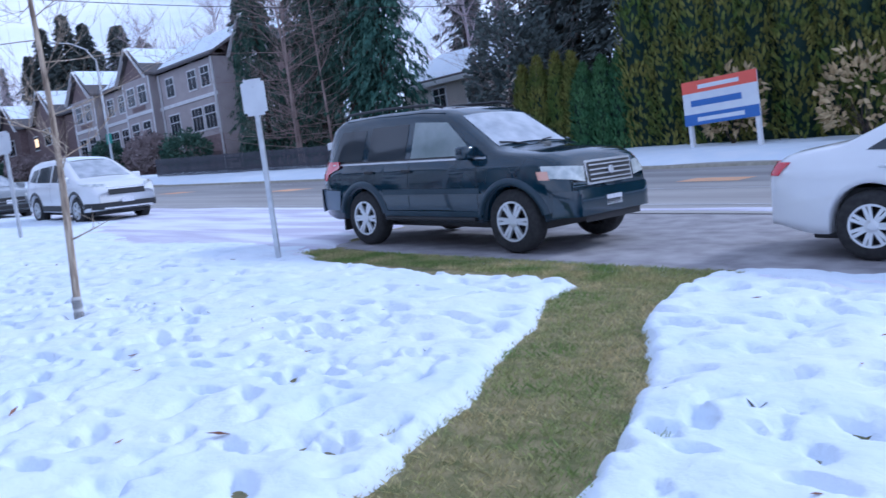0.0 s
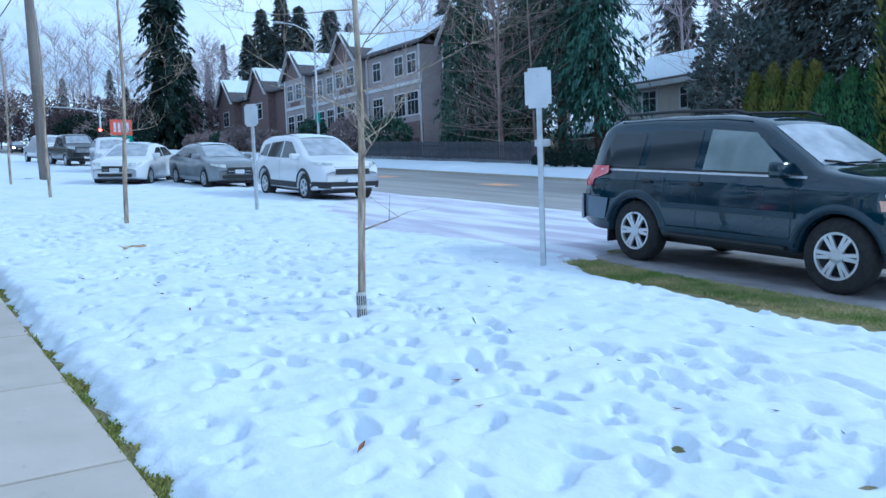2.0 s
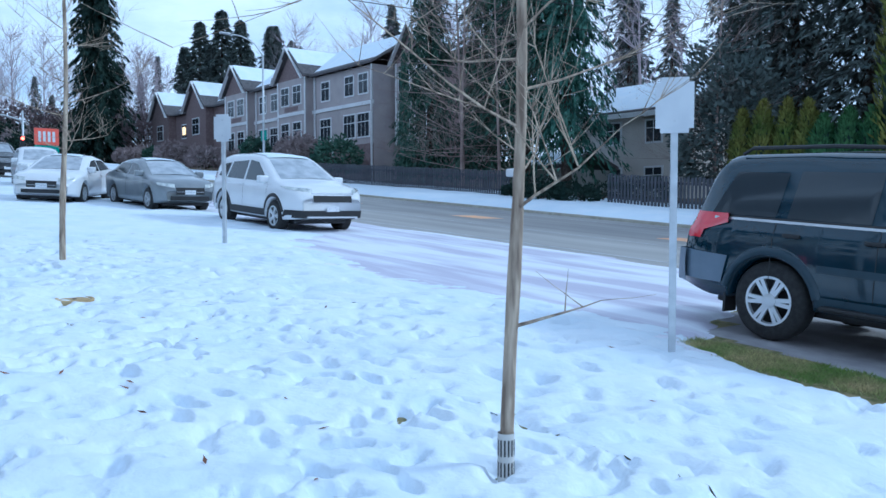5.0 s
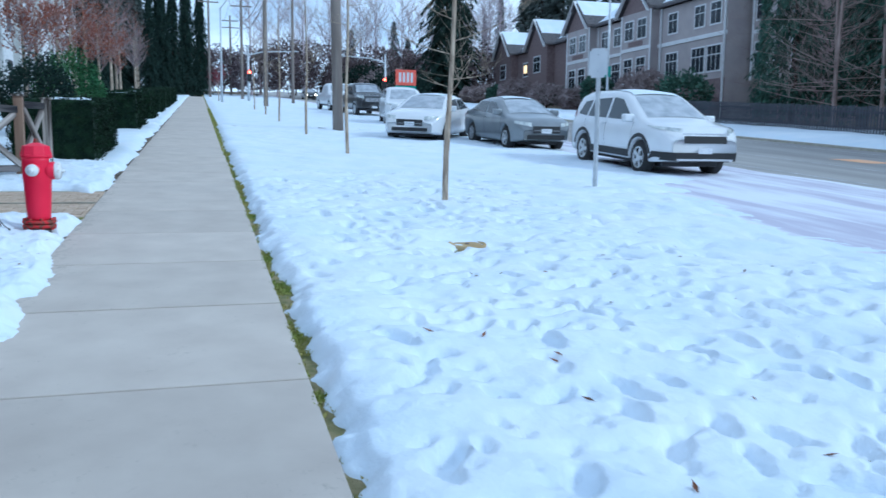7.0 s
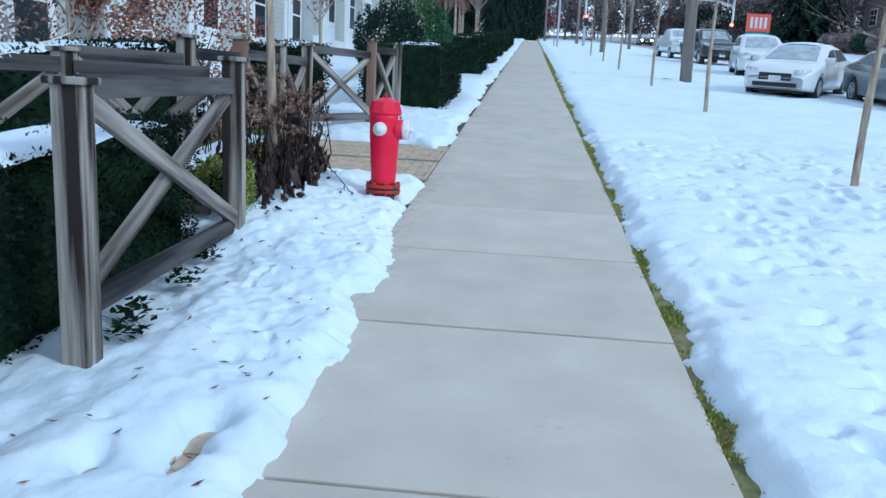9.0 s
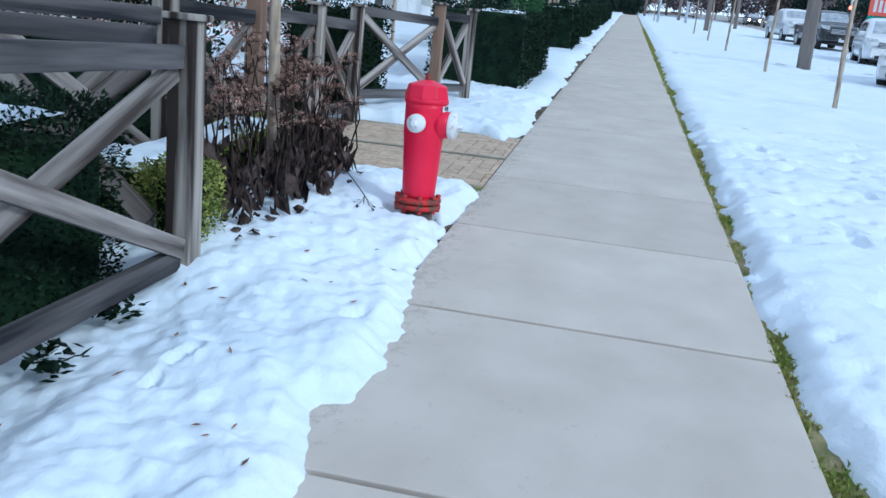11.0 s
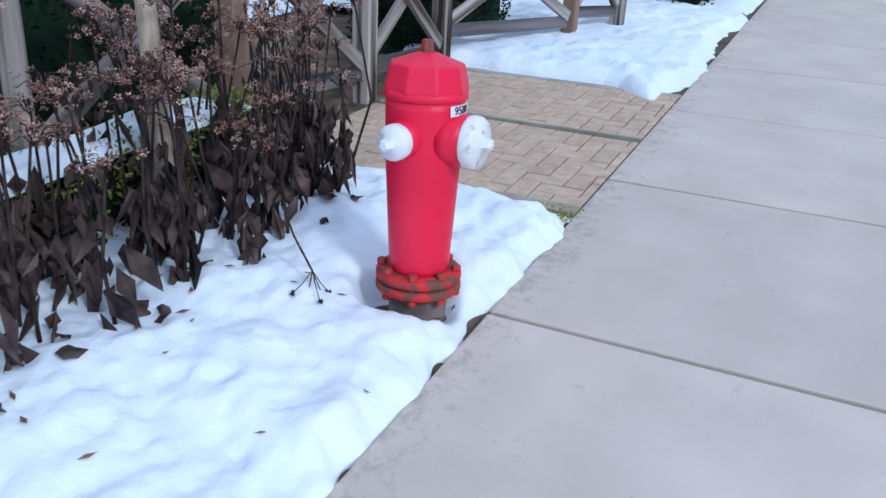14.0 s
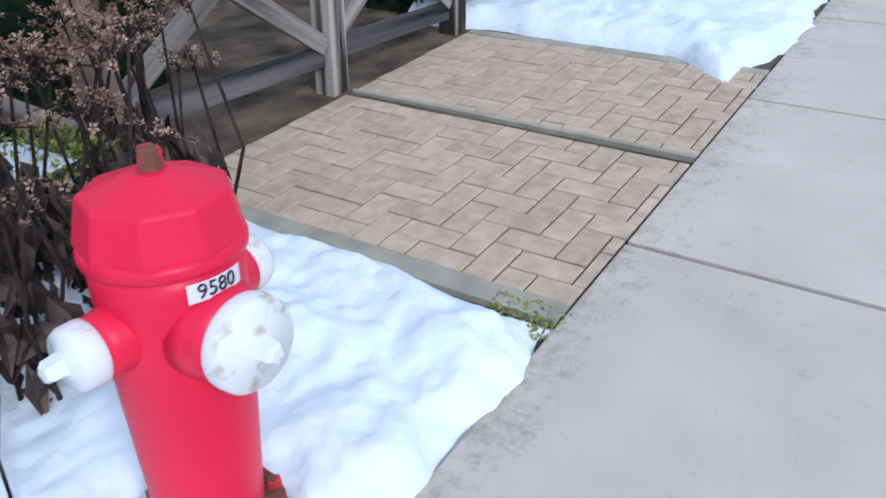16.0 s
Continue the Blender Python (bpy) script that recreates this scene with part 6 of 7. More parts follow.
def gable_roof(root, x0, x1, y0, y1, z_eave, z_ridge, along="x", snow=True, over=0.5, material=None):
    """A pitched roof with a snow sheet on it."""
    x0, x1, y0, y1 = x0 - over, x1 + over, y0 - over, y1 + over
    for nm, off, th, m in (("roof", 0.0, 0.2, material or M_ROOF), ("roof_snow", 0.2, 0.1, M_SNOW)):
        if nm == "roof_snow" and not snow:
            continue
        ins = 0.18 if nm == "roof_snow" else 0.0
        bm = bmesh.new()
        def row(c, s0, s1, z0, zr, ins):
            return None
        if along == "x":
            ym = (y0 + y1) / 2
            prof = [(y0 + ins, z_eave + off), (ym, z_ridge + off), (y1 - ins, z_eave + off)]
            ends = [x0 + ins, x1 - ins]
            f = lambda e, p, dz: bm.verts.new((e, p[0], p[1] + dz))
        else:
            xm = (x0 + x1) / 2
            prof = [(x0 + ins, z_eave + off), (xm, z_ridge + off), (x1 - ins, z_eave + off)]
            ends = [y0 + ins, y1 - ins]
            f = lambda e, p, dz: bm.verts.new((p[0], e, p[1] + dz))
        R = [[[f(e, p, dz) for p in prof] for dz in (0, th)] for e in ends]
        for a in range(2):
            for i in range(2):
                bm.faces.new((R[0][a][i], R[0][a][i + 1], R[1][a][i + 1], R[1][a][i]))
        for e in range(2):
            for i in range(2):
                bm.faces.new((R[e][0][i], R[e][0][i + 1], R[e][1][i + 1], R[e][1][i]))
        for i in (0, 2):
            bm.faces.new((R[0][0][i], R[1][0][i], R[1][1][i], R[0][1][i]))
        bmesh.ops.recalc_face_normals(bm, faces=bm.faces[:])
        part(nm, bm, m, root, "snow on the roof" if nm == "roof_snow" else "")


def gable_end(root, x0, x1, y, z0, z1, material, thick=0.25, trim=True):
    bm = bmesh.new()
    xm = (x0 + x1) / 2
    A = [bm.verts.new(p) for p in ((x0, y, z0), (x1, y, z0), (xm, y, z1))]
    B = [bm.verts.new(p) for p in ((x0, y + thick, z0), (x1, y + thick, z0), (xm, y + thick, z1))]
    bm.faces.new(A)
    bm.faces.new(B[::-1])
    for i in range(3):
        bm.faces.new((A[i], A[(i + 1) % 3], B[(i + 1) % 3], B[i]))
    bmesh.ops.recalc_face_normals(bm, faces=bm.faces[:])
    part("gable", bm, material, root)
    if trim:
        for a, b in (((x0 - 0.35, z0 - 0.25), (xm, z1 + 0.22)), ((x1 + 0.35, z0 - 0.25), (xm, z1 + 0.22))):
            part("bargeboard", beam((a[0], y - 0.52, a[1]), (b[0], y - 0.52, b[1]), 0.32, 0.06, 0, (0, 1, 0)), M_TRIM, root, "white bargeboard")


def townhouse_row():
    root = empty("townhouse", Matrix.Identity(4), "row of taupe townhouses with white trim and snowy roofs", "house", "houses")
    f = ("y", -1)
    part("wall", box(-77, -49.5, 38, 47, 2.0, 12.9), M_SIDING_TAUPE, root)
    part("wall", box(-49.5, -44.5, 40.5, 47, 2.0, 12.6), M_SIDING_DARK, root, "dark brown side wing")
    part("belt_course", box(-77.1, -49.4, 37.9, 38.0, 9.75, 10.05), M_TRIM, root, "white belt course")
    part("lower_wall", box(-77.02, -49.48, 37.95, 38.0, 2.0, 6.6), M_SIDING_DARK, root, "darker lower storey")
    gable_roof(root, -77, -49.5, 38, 47, 12.9, 15.9)
    gable_roof(root, -49.5, -44.5, 40.5, 47, 12.6, 14.2)
    for cx in (-73.0, -61.5, -46.8):
        w = 2.5 if cx < -50 else 2.2
        yb = 37.2 if cx < -50 else 39.9
        yw = 38.0 if cx < -50 else 40.5
        part("bay", box(cx - w, cx + w, yb, yw, 6.4, 13.0), M_SIDING_TAUPE, root)
        gable_end(root, cx - w, cx + w, yb, 13.0, 15.6, M_SIDING_DARK)
        gable_roof(root, cx - w, cx + w, yb, 42.5, 13.0, 15.6, "y", True, 0.5)
        part("bay_band", box(cx - w - 0.05, cx + w + 0.05, yb - 0.06, yb, 9.75, 10.05), M_TRIM, root)
        part("bay_panel", box(cx - 1.2, cx + 1.2, yb - 0.04, yb, 10.15, 10.55), M_SIDING_DARK, root)
        for dx in (-1.1, 1.1):
            window(root, "window", cx + dx, yb, 10.75, 1.4, 1.6, f)
            window(root, "window", cx + dx, yb, 7.2, 1.4, 1.9, f)
            part("corner_board", box(cx + dx * w / 1.1 - 0.1, cx + dx * w / 1.1 + 0.1, yb - 0.05, yb, 6.4, 13.0), M_TRIM, root)
    for cx in (-68.6, -66.2, -56.8, -53.0, -50.9):
        window(root, "window", cx, 38, 10.7, 1.3, 1.6, f)
        window(root, "window", cx, 38, 7.2, 1.7, 1.9, f, 3)
    for cx in (-76.5, -69.9, -64.8, -58.5, -49.6):
        part("downpipe", box(cx - 0.06, cx + 0.06, 37.82, 37.94, 3.0, 12.9), M_TRIM, root)
    for k, cx in enumerate((-70.0, -58.4, -54.8, -51.0)):
        part("stair_wall", box(cx - 0.9, cx + 0.9, 34.6, 37.9, 2.5, 5.8 - 0.2 * k, 0.05), M_SIDING_DARK, root)
        part("railing", box(cx - 0.95, cx + 0.95, 34.5, 34.6, 5.8 - 0.2 * k, 6.8 - 0.2 * k), M_TRIM, root)
    return root


townhouse_row()


def brown_house():
    root = empty("house", Matrix.Identity(4), "dark brown gabled house with a lit window and snowy roof", "house", "houses")
    part("wall", box(-110, -86, 42, 52, 4.0, 13.6), M_SIDING_DARK, root)
    gable_roof(root, -110, -86, 42, 52, 13.6, 17.2)
    for cx in (-104.5, -92.5):
        part("bay", box(cx - 3, cx + 3, 41, 42, 4.5, 13.6), M_SIDING_DARK, root)
        gable_end(root, cx - 3, cx + 3, 41, 13.6, 16.8, M_SIDING_DARK)
        gable_roof(root, cx - 3, cx + 3, 41, 46, 13.6, 16.8, "y")
        window(root, "window", cx, 41, 10.6, 2.0, 1.9, ("y", -1))
        window(root, "window", cx, 41, 7.0, 2.0, 1.9, ("y", -1))
    window(root, "window", -98.6, 42, 10.6, 1.6, 1.7, ("y", -1))
    part("lit_pane", box(-99.1, -98.1, 41.9, 41.93, 11.0, 12.0), M_LAMP_WARM, root, "warm lit window")
    return root


brown_house()


def beige_house():
    root = empty("house", Matrix.Identity(4), "beige two storey house with snow on the roof", "house", "houses")
    part("wall", box(-31, -22.5, 41, 50, 0.5, 6.9), M_SIDING_BEIGE, root)
    gable_roof(root, -31, -22.5, 41, 50, 6.9, 9.2)
    part("fascia", box(-31.6, -21.9, 40.42, 40.5, 6.7, 7.0), M_TRIM, root)
    for cx in (-27.6, -24.6):
        window(root, "window", cx, 41, 5.2, 1.1, 1.3, ("y", -1))
        window(root, "window", cx, 41, 2.4, 1.2, 1.3, ("y", -1))
    part("porch_wall", box(-30.5, -27.6, 36.5, 40.9, 0.5, 3.6), M_SIDING_GREY, root)
    gable_roof(root, -30.5, -27.6, 36.5, 40.4, 3.6, 4.5)
    return root


beige_house()


def white_house(x0, x1, label, seed):
    """A pale sided house along the gardens, with tall white framed windows."""
    random.seed(seed)
    y = -9.0
    g = gz((x0 + x1) / 2, y)
    root = empty("house", Matrix.Identity(4), label, "house", "garden houses")
    part("wall", box(x0, x1, y - 9, y, g - 1.5, g + 9.5), M_SIDING_GREY if seed % 2 else M_TRIM, root)
    s = Soup()
    z = g + 0.2
    while z < g + 9.4:
        s.quad((x0, y + 0.004, z + 0.17), (x1, y + 0.004, z + 0.17), (x1, y + 0.022, z), (x0, y + 0.022, z))
        s.quad((x0, y + 0.022, z), (x1, y + 0.022, z), (x1, y + 0.004, z - 0.004), (x0, y + 0.004, z - 0.004))
        z += 0.17
    tagged(part("lap_siding", s.mesh("lap_siding", M_SIDING_GREY), None, root, "pale lap siding"), kind="stuff")
    gable_roof(root, x0, x1, y - 9, y, g + 9.5, g + 12.5)
    x = x0 + 1.3
    while x < x1 - 1.0:
        for zz in (0.9, 4.0, 7.0):
            window(root, "window", x, y + 0.02, g + zz, 1.1, 1.7, ("y", 1), 1, 0.16)
        part("corner_board", box(x + 1.2, x + 1.5, y, y + 0.07, g - 0.5, g + 9.5), M_TRIM, root, "white corner board")
        part("white_panel", box(x - 0.9, x + 0.9, y, y + 0.03, g - 0.5, g + 9.5), M_TRIM, root, "white trim panel")
        x += 4.4
    return root


white_house(-13.5, 1.0, "pale sided townhouse with tall white windows", 1)
white_house(-31.0, -15.0, "pale sided townhouse with tall white windows", 3)
white_house(-50.0, -32.5, "white rendered townhouse along the gardens", 2)
white_house(-70.0, -52.0, "white rendered townhouse along the gardens", 4)


# ---- far picket fence ----
def picket_fence(x0, x1, y, h, label):
    root = empty("picket_fence", Matrix.Identity(4), label, "fence", "picket fence")
    me = bpy.data.meshes.new("picket")
    bm = box(-0.055, 0.055, -0.012, 0.012, 0.0, h, 0.006)
    bm.to_mesh(me)
    bm.free()
    finish(me, M_FENCE_DARK, True)
    x = x0
    while x < x1:
        part("picket", me, None, root).matrix_basis = pose(x, y, gz(x, y) + 0.05 + rnd(-0.03, 0.03))
        x += 0.165
    for z in (0.3, h - 0.2):
        part("rail", beam((x0, y + 0.04, gz(x0, y) + z), (x1, y + 0.04, gz(x1, y) + z), 0.09, 0.04, 0), M_FENCE_DARK, root)


random.seed(8)
picket_fence(-41.0, -22.5, 27.2, 1.15, "dark weathered picket fence across the road")
picket_fence(-16.6, -11.0, 27.2, 1.2, "dark weathered picket fence across the road")


# ---- poles, wires, signals, boards ----
def utility_pole(x, y, h, r, arms, lean=0.0):
    root = empty("utility_pole", pose(x, y, gz(x, y), 0, lean, 0), "weathered wooden utility pole beside the road", "pole", "utility poles")
    part("shaft", lathe([(r, -0.3), (r * 0.95, h * 0.3), (r * 0.75, h)], 14), M_POLE, root, flat=False)
    for z in arms:
        part("crossarm", box(-0.06, 0.06, -1.2, 1.2, z - 0.06, z + 0.06, 0.01), M_POLE, root)
        for yy in (-1.1, -0.4, 0.4, 1.1):
            part("insulator", lathe([(0.04, z + 0.06), (0.05, z + 0.12), (0.02, z + 0.18)], 8, m=pose(0, yy, 0)), M_GALV, root)
    return root


POLES = [(36.0, 5.15), (-24.8, 5.15), (-58.0, 5.2), (-92.0, 5.2), (-128.0, 5.3)]
for k, (x, y) in enumerate(POLES):
    utility_pole(x, y, 12.0, 0.19 if k == 1 else 0.17, (11.2, 10.2), -6.0 if k == 1 else 0.0)
utility_pole(-75.0, 9.0, 11.0, 0.15, (10.5,))
utility_pole(-100.0, 1.8, 12.0, 0.15, (11.2,))
for (xa, ya), (xb, yb) in zip(POLES, POLES[1:]):
    for dy, z, sag in ((-1.1, 11.35, 0.9), (0.4, 11.35, 0.9), (1.1, 11.35, 0.9), (0.0, 8.6, 0.7), (0.1, 7.9, 0.8)):
        s = Soup()
        pts = []
        for i in range(25):
            t = i / 24
            x, y = xa + (xb - xa) * t, ya + (yb - ya) * t + dy
            pts.append((x, y, (gz(xa, ya) * (1 - t) + gz(xb, yb) * t) + z - sag * 4 * t * (1 - t)))
        s.tube(pts, [0.014 if z > 9 else 0.022] * 25, 4)
        tagged(part("overhead_wire", s.mesh("overhead_wire", M_WIRE), None), "black overhead wire between utility poles", "wire", "overhead wires")
for k, (ya, za, yb, zb) in enumerate(((5.2, 9.6, 36.0, 9.0), (5.2, 8.4, 36.0, 8.0))):
    s = Soup()
    s.tube([(-24.8 + 6 * t, ya + (yb - ya) * t, gz(-24.8, 5) + za + (zb - za) * t - 2.0 * t * (1 - t)) for t in [i / 16 for i in range(17)]], [0.016] * 17, 4)
    tagged(part("overhead_wire", s.mesh("overhead_wire", M_WIRE), None), "black overhead wire across the road", "wire", "overhead wires")


def signal(root, x, y, z, lamp):
    hd = part("signal_head", box(x - 0.12, x + 0.16, y - 0.19, y + 0.19, z - 0.55, z + 0.55, 0.03), M_BLACK, root, "black signal head")
    for k, dz in enumerate((0.34, 0.0, -0.34)):
        lit = (lamp == "red" and k == 0) or (lamp == "green" and k == 2)
        m = (M_LAMP_RED if lamp == "red" else M_LAMP_GREEN) if lit else M_BLACK
        part("lens", lathe([(0.15, 0.16), (0.14, 0.19), (0.05, 0.2)], 14, m=pose(x, y, z + dz, 0, 90, 0)), m, hd, "glowing signal lens" if lit else "")
    return hd


def mast(x, y, reach, h, heads, label):
    g = gz(x, y)
    root = empty("traffic_signal", pose(x, y, g), label, "traffic light", "traffic lights")
    part("pole", lathe([(0.13, -0.2), (0.09, h + 0.6)], 12), M_GALV, root, flat=False)
    s = Soup()
    s.tube([(0, 0, h - 0.3), (0, reach * 0.3, h + 0.1), (0, reach, h + 0.25)], [0.08, 0.07, 0.045], 8)
    part("mast_arm", s.mesh("mast_arm", M_GALV, False), None, root)
    for t, dz, lamp in heads:
        signal(root, 0.16, reach * t, h + 0.1 + dz, lamp)


mast(-78.0, 18.5, -5.1, 4.6, ((1.0, 0.0, "red"), (0.02, -2.4, "red")), "galvanised traffic signal mast with red lamps lit")
mast(-80.0, 5.2, 5.0, 4.8, ((0.02, -2.4, "red"),), "galvanised traffic signal mast at the crossing")


def street_lamp(x, y, h, reach, label):
    root = empty("street_lamp", pose(x, y, gz(x, y)), label, "street lamp", "street lamps")
    part("pole", lathe([(0.1, -0.2), (0.06, h)], 12), M_GALV, root, flat=False)
    s = Soup()
    s.tube([(0, 0, h - 0.1), (0, reach * 0.25, h + 0.7), (0, reach * 0.6, h + 1.05), (0, reach, h + 1.1)], [0.05, 0.045, 0.04, 0.035], 8)
    part("arm", s.mesh("arm", M_GALV, False), None, root)
    part("lamp_head", box(-0.13, 0.13, reach - 0.15 if reach > 0 else reach - 0.55, reach + 0.55 if reach > 0 else reach + 0.15, h + 1.02, h + 1.16, 0.05), M_GALV, root, flat=False)
    return root


lamp1 = street_lamp(-47.6, 27.4, 8.6, -2.6, "galvanised street lamp with a curved arm across the road")
part("street_sign", box(-0.4, 0.4, -0.02, 0.02, 2.6, 3.3, 0.01), M_GREEN_SIGN, lamp1, "small green street sign")
street_lamp(-70.0, 2.4, 8.0, 2.4, "galvanised street lamp at the top of the pavement")


def roadside_board():
    """The red and green advertising board on the far corner."""
    root = empty("notice_board", pose(-60.0, 16.2, gz(-60, 16.2) + 0.35) @ Matrix.Scale(0.76, 4), "red and green roadside board with white writing", "sign board")
    part("post", box(-0.06, 0.06, -1.0, -0.88, -0.4, 3.6, 0.01), M_GALV, root)
    part("post", box(-0.06, 0.06, 0.88, 1.0, -0.4, 3.6, 0.01), M_GALV, root)
    a = part("panel", box(0.07, 0.13, -1.1, 1.1, 2.2, 3.8, 0.01), M_SIGN_RED, root, "red panel with pale strokes")
    part("panel", box(0.07, 0.13, -1.1, 1.1, 1.4, 2.15, 0.01), M_GREEN_SIGN, root, "green panel")
    part("panel", box(0.07, 0.13, -0.4, 1.1, 0.6, 1.35, 0.01), M_SIGN_RED, root, "red panel")
    for k in range(4):
        part("writing_stroke", box(0.131, 0.135, -0.75 + 0.42 * k, -0.5 + 0.42 * k, 2.5, 3.5), M_SIGN_WHITE, a)
    part("writing_bar", box(0.131, 0.135, -0.8, 0.8, 1.65, 1.8), M_SIGN_WHITE, root)


roadside_board()


def sale_board():
    """The tilted red, white and blue board before the tall hedge."""
    x, y = -2.0, 27.0
    root = empty("sale_sign", pose(x, y, gz(x, y) - 0.3, 0, 0, -12) @ Matrix.Scale(1.15, 4), "red white and blue sign board on two pale posts", "sign board")
    for px in (-1.15, 1.15):
        part("post", box(px - 0.06, px + 0.06, -0.06, 0.06, -0.2, 1.5, 0.008), M_TRIM, root, "pale post")
    part("panel", box(-1.28, 1.28, -0.1, -0.065, 1.05, 2.35, 0.006), M_SIGN_WHITE, root, "white middle panel")
    part("panel", box(-1.28, 1.28, -0.104, -0.1, 2.0, 2.35), M_SIGN_RED, root, "red upper band")
    part("panel", box(-1.28, 1.28, -0.104, -0.1, 1.05, 1.38), M_SIGN_BLUE, root, "blue lower band")
    part("writing_bar", box(-1.0, 0.75, -0.106, -0.1, 1.6, 1.78), M_SIGN_BLUE, root, "dark blue line of writing")
    part("writing_bar", box(-0.7, 0.7, -0.11, -0.104, 2.1, 2.22), M_SIGN_WHITE, root)
    part("writing_bar", box(-0.8, 0.8, -0.11, -0.104, 1.15, 1.27), M_SIGN_WHITE, root)


sale_board()


def letter_box(x, y):
    root = empty("mailbox", pose(x, y, gz(x, y)), "pale mailbox on a post across the road", "mailbox")
    part("post", box(-0.05, 0.05, -0.05, 0.05, -0.1, 1.0), M_WOOD, root)
    part("box", box(-0.25, 0.25, -0.3, 0.3, 1.0, 1.35, 0.08), M_TRIM, root, flat=False)


letter_box(-20.5, 25.6)
for k, (x, y) in enumerate(((-21.5, 27.0), (-19.8, 26.6), (-18.2, 27.2), (-20.6, 27.8))):
    round_shrub(x, y, 0.6, 0.9, "low dark shrub with snow across the road", M_CEDAR_DARK, 300 + k, 700, 0.2)


# ---- garden walk of herringbone pavers ----
def paver_panel(root, x0, x1, y0, y1):
    w = 0.1125
    bed = box(x0 - 0.02, x1 + 0.02, y0, y1, -0.1, -0.012)
    part("bed", bed, M_JOINT, root)
    n = 40
    for k in range(-n, n):
        for m in range(-12, 13):
            for cells in (((0, 0), (2, 1)), ((0, 1), (1, 2))):
                (cx, cy), (sx, sy) = cells
                a, b = (k + 4 * m + cx) * w + x0, (k + cy) * w + y0
                lo, hi = max(a, x0), min(a + sx * w, x1)
                lo2, hi2 = max(b, y0), min(b + sy * w, y1)
                if hi - lo < 0.025 or hi2 - lo2 < 0.025:
                    continue
                g = 0.0038
                bm = box(lo + g, hi - g, lo2 + g, hi2 - g, -0.05, 0.0)
                top = [e for e in bm.edges if all(v.co.z > -1e-5 for v in e.verts)]
                bmesh.ops.bevel(bm, geom=top, offset=0.003, segments=1, affect="EDGES")
                p = part("paver", bm, M_PAVER, root)
                p.location.z = rnd(-0.003, 0.003)


random.seed(4)
garden_walk = empty("garden_walk", pose(0, 0, -0.004, 0, TILT, 0), "garden walk of tan herringbone pavers with concrete edging", "garden walk", kind="structure")
cosT = 1 / math.cos(radians(TILT))
paver_panel(garden_walk, -0.45 * cosT, 0.75 * cosT, -1.4, -0.763)
for a, b, rim in ((-6.7, -5.58, 0.1), (-7.85, -6.78, 0.03)):
    paver_panel(garden_walk, a * cosT, b * cosT, -2.5, -0.763)
    part("edging", box((b + 0.004) * cosT, (b + rim) * cosT, -2.5, -0.763, -0.1, 0.006, 0.004), M_CONC_EDGE, garden_walk, "narrow concrete edging")
part("edging", box(-7.94 * cosT, -7.856 * cosT, -2.5, -0.763, -0.1, 0.0, 0.006), M_CONC_EDGE, garden_walk, "narrow concrete edging")


# ---- leaf litter, moss, grass blades ----
def fallen_leaf_mesh(seed):
    random.seed(seed)
    s = Soup()
    L, W = 0.06, 0.017
    curl = rnd(0.002, 0.007)
    s.v = [(-L / 2, 0, curl), (0, -W / 2, 0.004), (0, 0, 0), (0, W / 2, 0.006), (L / 2, 0, curl * 1.4), (L * 0.62, 0.002, curl * 1.6)]
    s.f = [(0, 1, 2), (0, 2, 3), (1, 4, 2), (2, 4, 3), (4, 5, 2)]
    return s.mesh("fallen_leaf", M_FALLEN)


LEAVES = [fallen_leaf_mesh(k) for k in range(4)]


def snow_top(x, y, fn):
    xs, ys = np.array([x, x + 0.02]), np.array([y, y + 0.02])
    return float(max(fn(xs, ys)[0, 0], gz(x, y)))


rg = random.Random(21)


def crumpled_leaf_mesh(seed):
    r = random.Random(seed)
    s = Soup()
    pts = []
    for k in range(8):
        a = 2 * math.pi * k / 8
        q = 0.055 * (1.25 if k in (0, 4) else 0.75) * r.uniform(0.8, 1.2)
        pts.append((q * math.cos(a), q * math.sin(a), r.uniform(-0.01, 0.035)))
    s.v = pts + [(0, 0, 0.02)]
    s.f = [(k, (k + 1) % 8, 8) for k in range(8)]
    return s.mesh("withered_leaf", M_DEADLEAF)


CRUMPLED = [crumpled_leaf_mesh(k) for k in range(4)]
for k in range(26):
    x, y = rg.uniform(-5.1, -3.1), rg.uniform(-1.85, -1.5)
    ob = part("withered_leaf", CRUMPLED[k % 4], None)
    ob.matrix_basis = pose(x, y, snow_top(x, y, verge_snow) + 0.008, rg.uniform(-50, 50), rg.uniform(-50, 50), rg.uniform(0, 360)) @ Matrix.Scale(rg.uniform(0.35, 0.8), 4)
    tagged(ob, "crumpled dark withered leaf below the shrub", "leaf", "withered leaves")
for k in range(60):
    x, y = rg.uniform(-4.6, 0.5), rg.uniform(-1.6, -0.7)
    ob = part("fallen_leaf", LEAVES[k % 4], None)
    ob.matrix_basis = pose(x, y, snow_top(x, y, verge_snow) + 0.004, rg.uniform(-15, 15), rg.uniform(-15, 15), rg.uniform(0, 360)) @ Matrix.Scale(rg.uniform(0.5, 1.0), 4)
    tagged(ob, "curled brown fallen leaf lying on snow", "leaf", "fallen leaves")
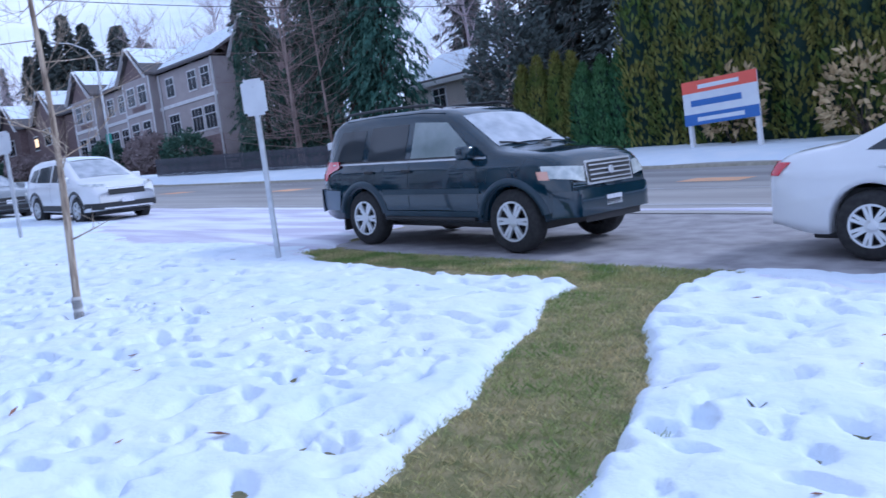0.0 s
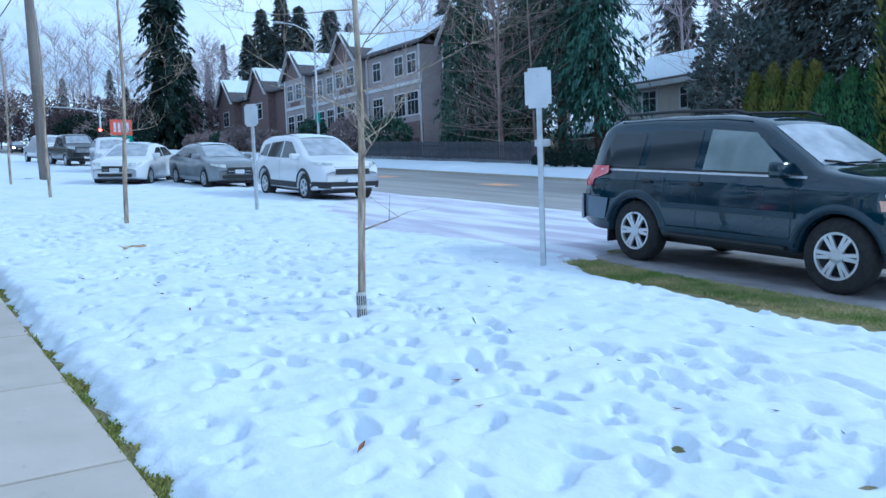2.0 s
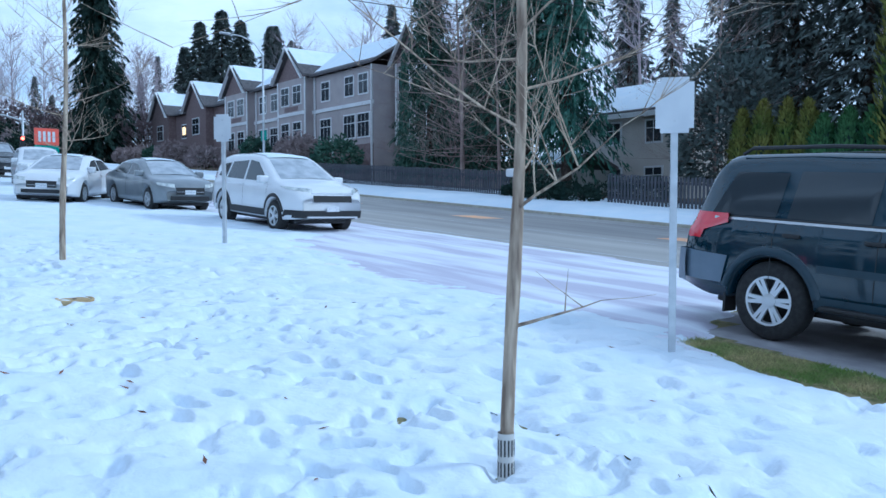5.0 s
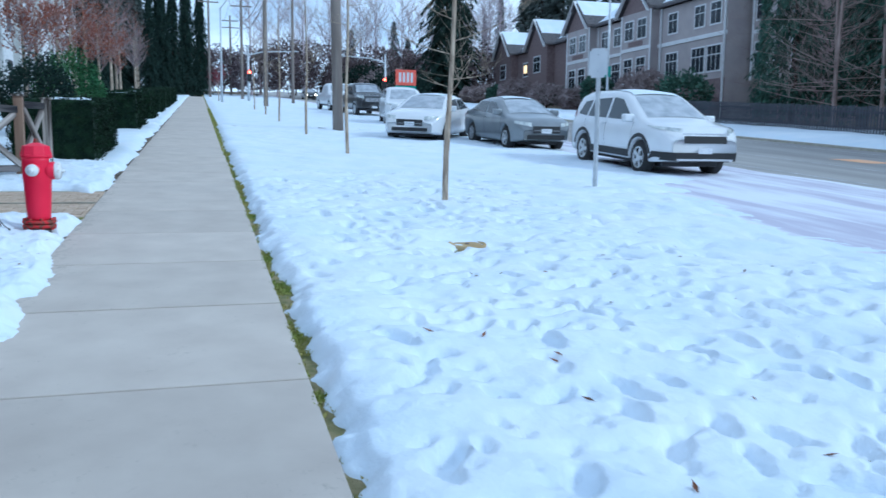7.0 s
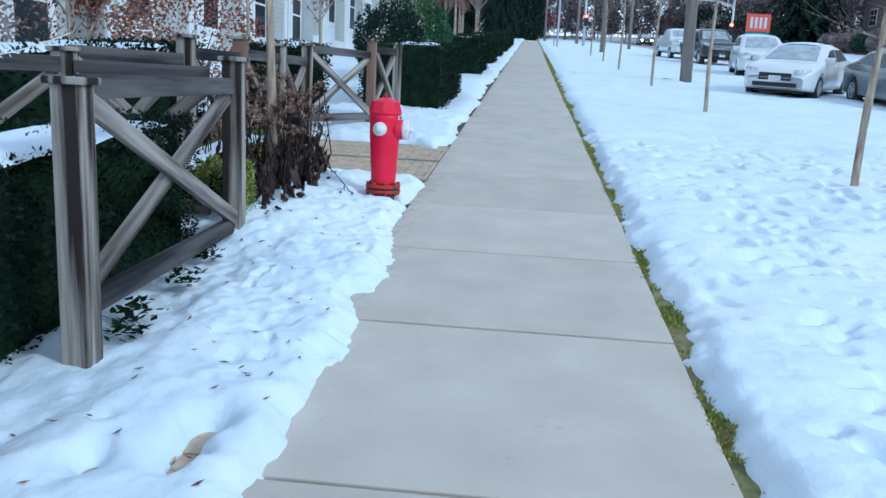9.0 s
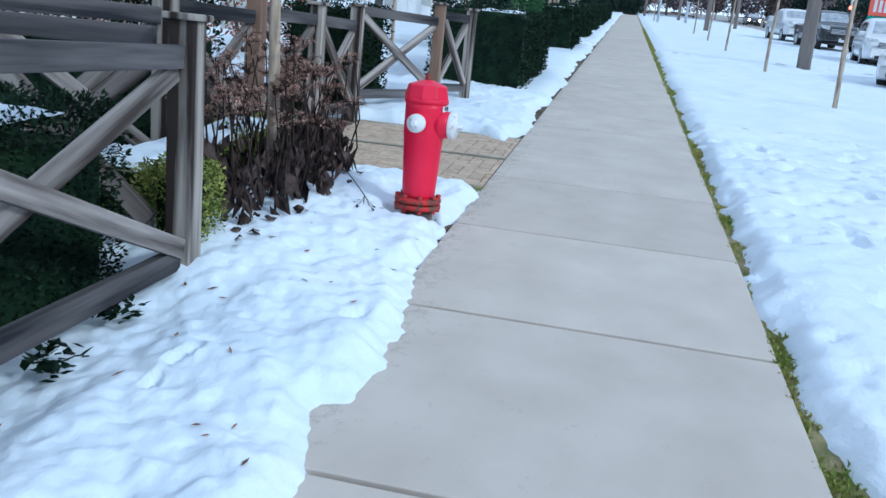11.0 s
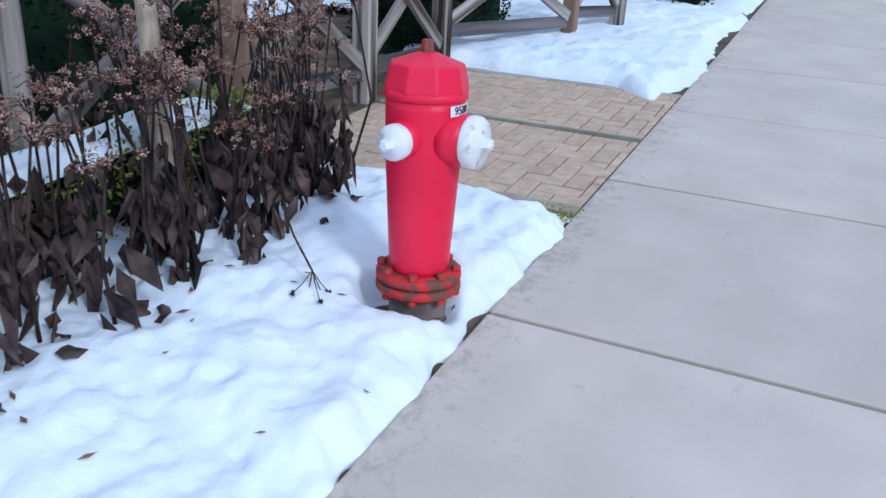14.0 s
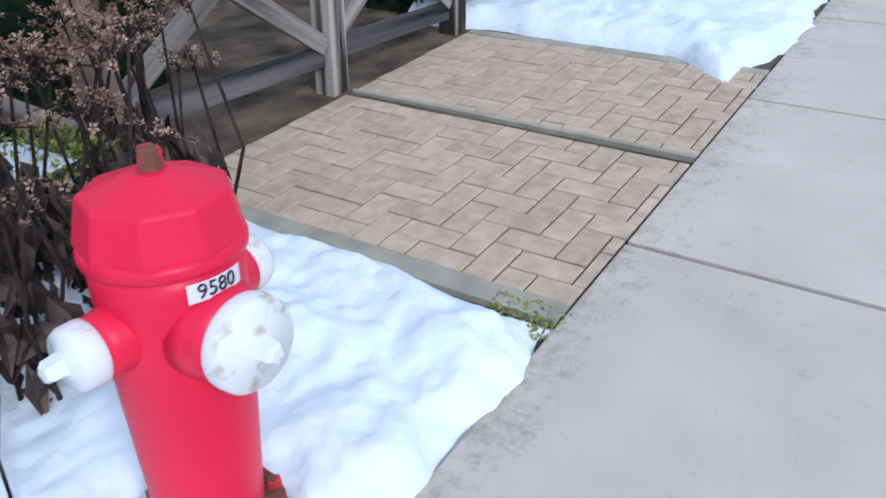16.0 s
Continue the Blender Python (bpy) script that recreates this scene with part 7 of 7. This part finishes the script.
for k in range(40):
    x, y = rg.uniform(-3, 9), rg.uniform(1.5, 6.5)
    if float(bare(np.array(x), np.array(y))) > -0.3:
        continue
    ob = part("fallen_leaf", LEAVES[k % 4], None)
    ob.matrix_basis = pose(x, y, snow_top(x, y, lawn_snow) + 0.004, rg.uniform(-15, 15), rg.uniform(-15, 15), rg.uniform(0, 360)) @ Matrix.Scale(rg.uniform(0.7, 1.5), 4)
    tagged(ob, "brown fallen leaf lying on the snowy lawn", "leaf", "fallen leaves")


def utility_cover(x, y):
    root = empty("utility_cover", pose(x, y, gz(x, y) - 0.026, 0, TILT, 0), "round tan utility cover showing through melted snow", "cover")
    part("rim", lathe([(0.145, -0.05), (0.19, -0.05), (0.19, 0.05), (0.183, 0.058), (0.155, 0.058), (0.15, 0.046), (0.145, 0.046)], 28, cap=False), M_TANLEAF, root, "worn brown rim", False)
    part("lid", lathe([(0.148, -0.02), (0.148, 0.044), (0.14, 0.05)], 28), M_TANLEAF, root, "tan lid dusted with dirt", False)
    part("lift_ring", lathe([(0.02, 0.05), (0.024, 0.056), (0.016, 0.058)], 10), M_IRON, root)
    return root


utility_cover(-3.5, 2.98)
rg = random.Random(91)
for x, y, size in ((6.5, 2.31, 1.9), (5.2, 1.84, 1.5), (4.9, 4.42, 1.6), (4.78, 3.75, 1.3), (0.07, 2.33, 1.5), (0.02, 2.37, 1.1)):
    ob = tagged(new("fallen_leaf", LEAVES[int(size * 10) % 4]), "curled brown leaf lying in a dent of the snow", "leaf", "leaves on the snow")
    ob.matrix_basis = pose(x, y, snow_top(x, y, lawn_snow) + 0.012, rg.uniform(-25, 25), rg.uniform(-25, 25), rg.uniform(0, 360)) @ Matrix.Scale(size, 4)


def blades(name, label, n, place, length, material, seed, wide=0.006):
    r = random.Random(seed)
    random.seed(seed)
    s = Soup()
    for _ in range(n):
        p = place(r)
        if p is None:
            continue
        x, y = p
        a = r.uniform(0, 6.28)
        s.leaf((x, y, gz(x, y) - 0.012), (math.cos(a) * r.uniform(0.2, 1.0), math.sin(a) * r.uniform(0.2, 1.0), r.uniform(0.35, 1.0)), (math.cos(a + 1.5), math.sin(a + 1.5), 0.2), length * r.uniform(0.5, 1.3), wide * r.uniform(0.7, 1.5))
    return tagged(part(name, s.mesh(name, material), None), label, "grass", kind="stuff")


def path_place(r):
    y = r.uniform(1.0, 7.6)
    x = r.uniform(5.5, 9.8)
    if y > 6.9:
        x = r.uniform(0.9, 8.0)
    return (x, y) if float(bare(np.array(x), np.array(y))) > -0.25 and y < 7.05 + 0.25 * r.random() else None


blades("path_grass", "short yellowish green grass on the worn path", 60000, path_place, 0.05, M_GRASS, 1)
blades("lot_edge_grass", "short grass strip along the gravel lot", 26000, lambda r: (r.uniform(0.7, 7.6), 6.75 + 0.75 * r.random() ** 0.8), 0.05, M_GRASS, 2)


def edge_place(r):
    x = r.uniform(-14, 10)
    d = r.random() ** 1.8 * 0.12
    if r.random() > 0.03 + 1.6 * max(float(fbm(np.array(x * 3.5), np.array(0.0), 3)) - 0.38, 0.0) * 2.2:
        return None
    return x, 0.985 + d


blades("edge_moss", "bright green moss and grass along the pavement edge", 26000, edge_place, 0.03, M_MOSS, 3, 0.012)
blades("far_edge_moss", "green moss along the pavement edge uphill", 5000, lambda r: (r.uniform(-50, -14), 0.985 + r.random() ** 1.6 * 0.14), 0.05, M_MOSS, 4, 0.03)
blades("walk_moss", "moss in the corner of the garden walk", 300, lambda r: (r.uniform(-5.55, -5.38), r.uniform(-0.98, -0.74)), 0.018, M_MOSS, 5, 0.012)
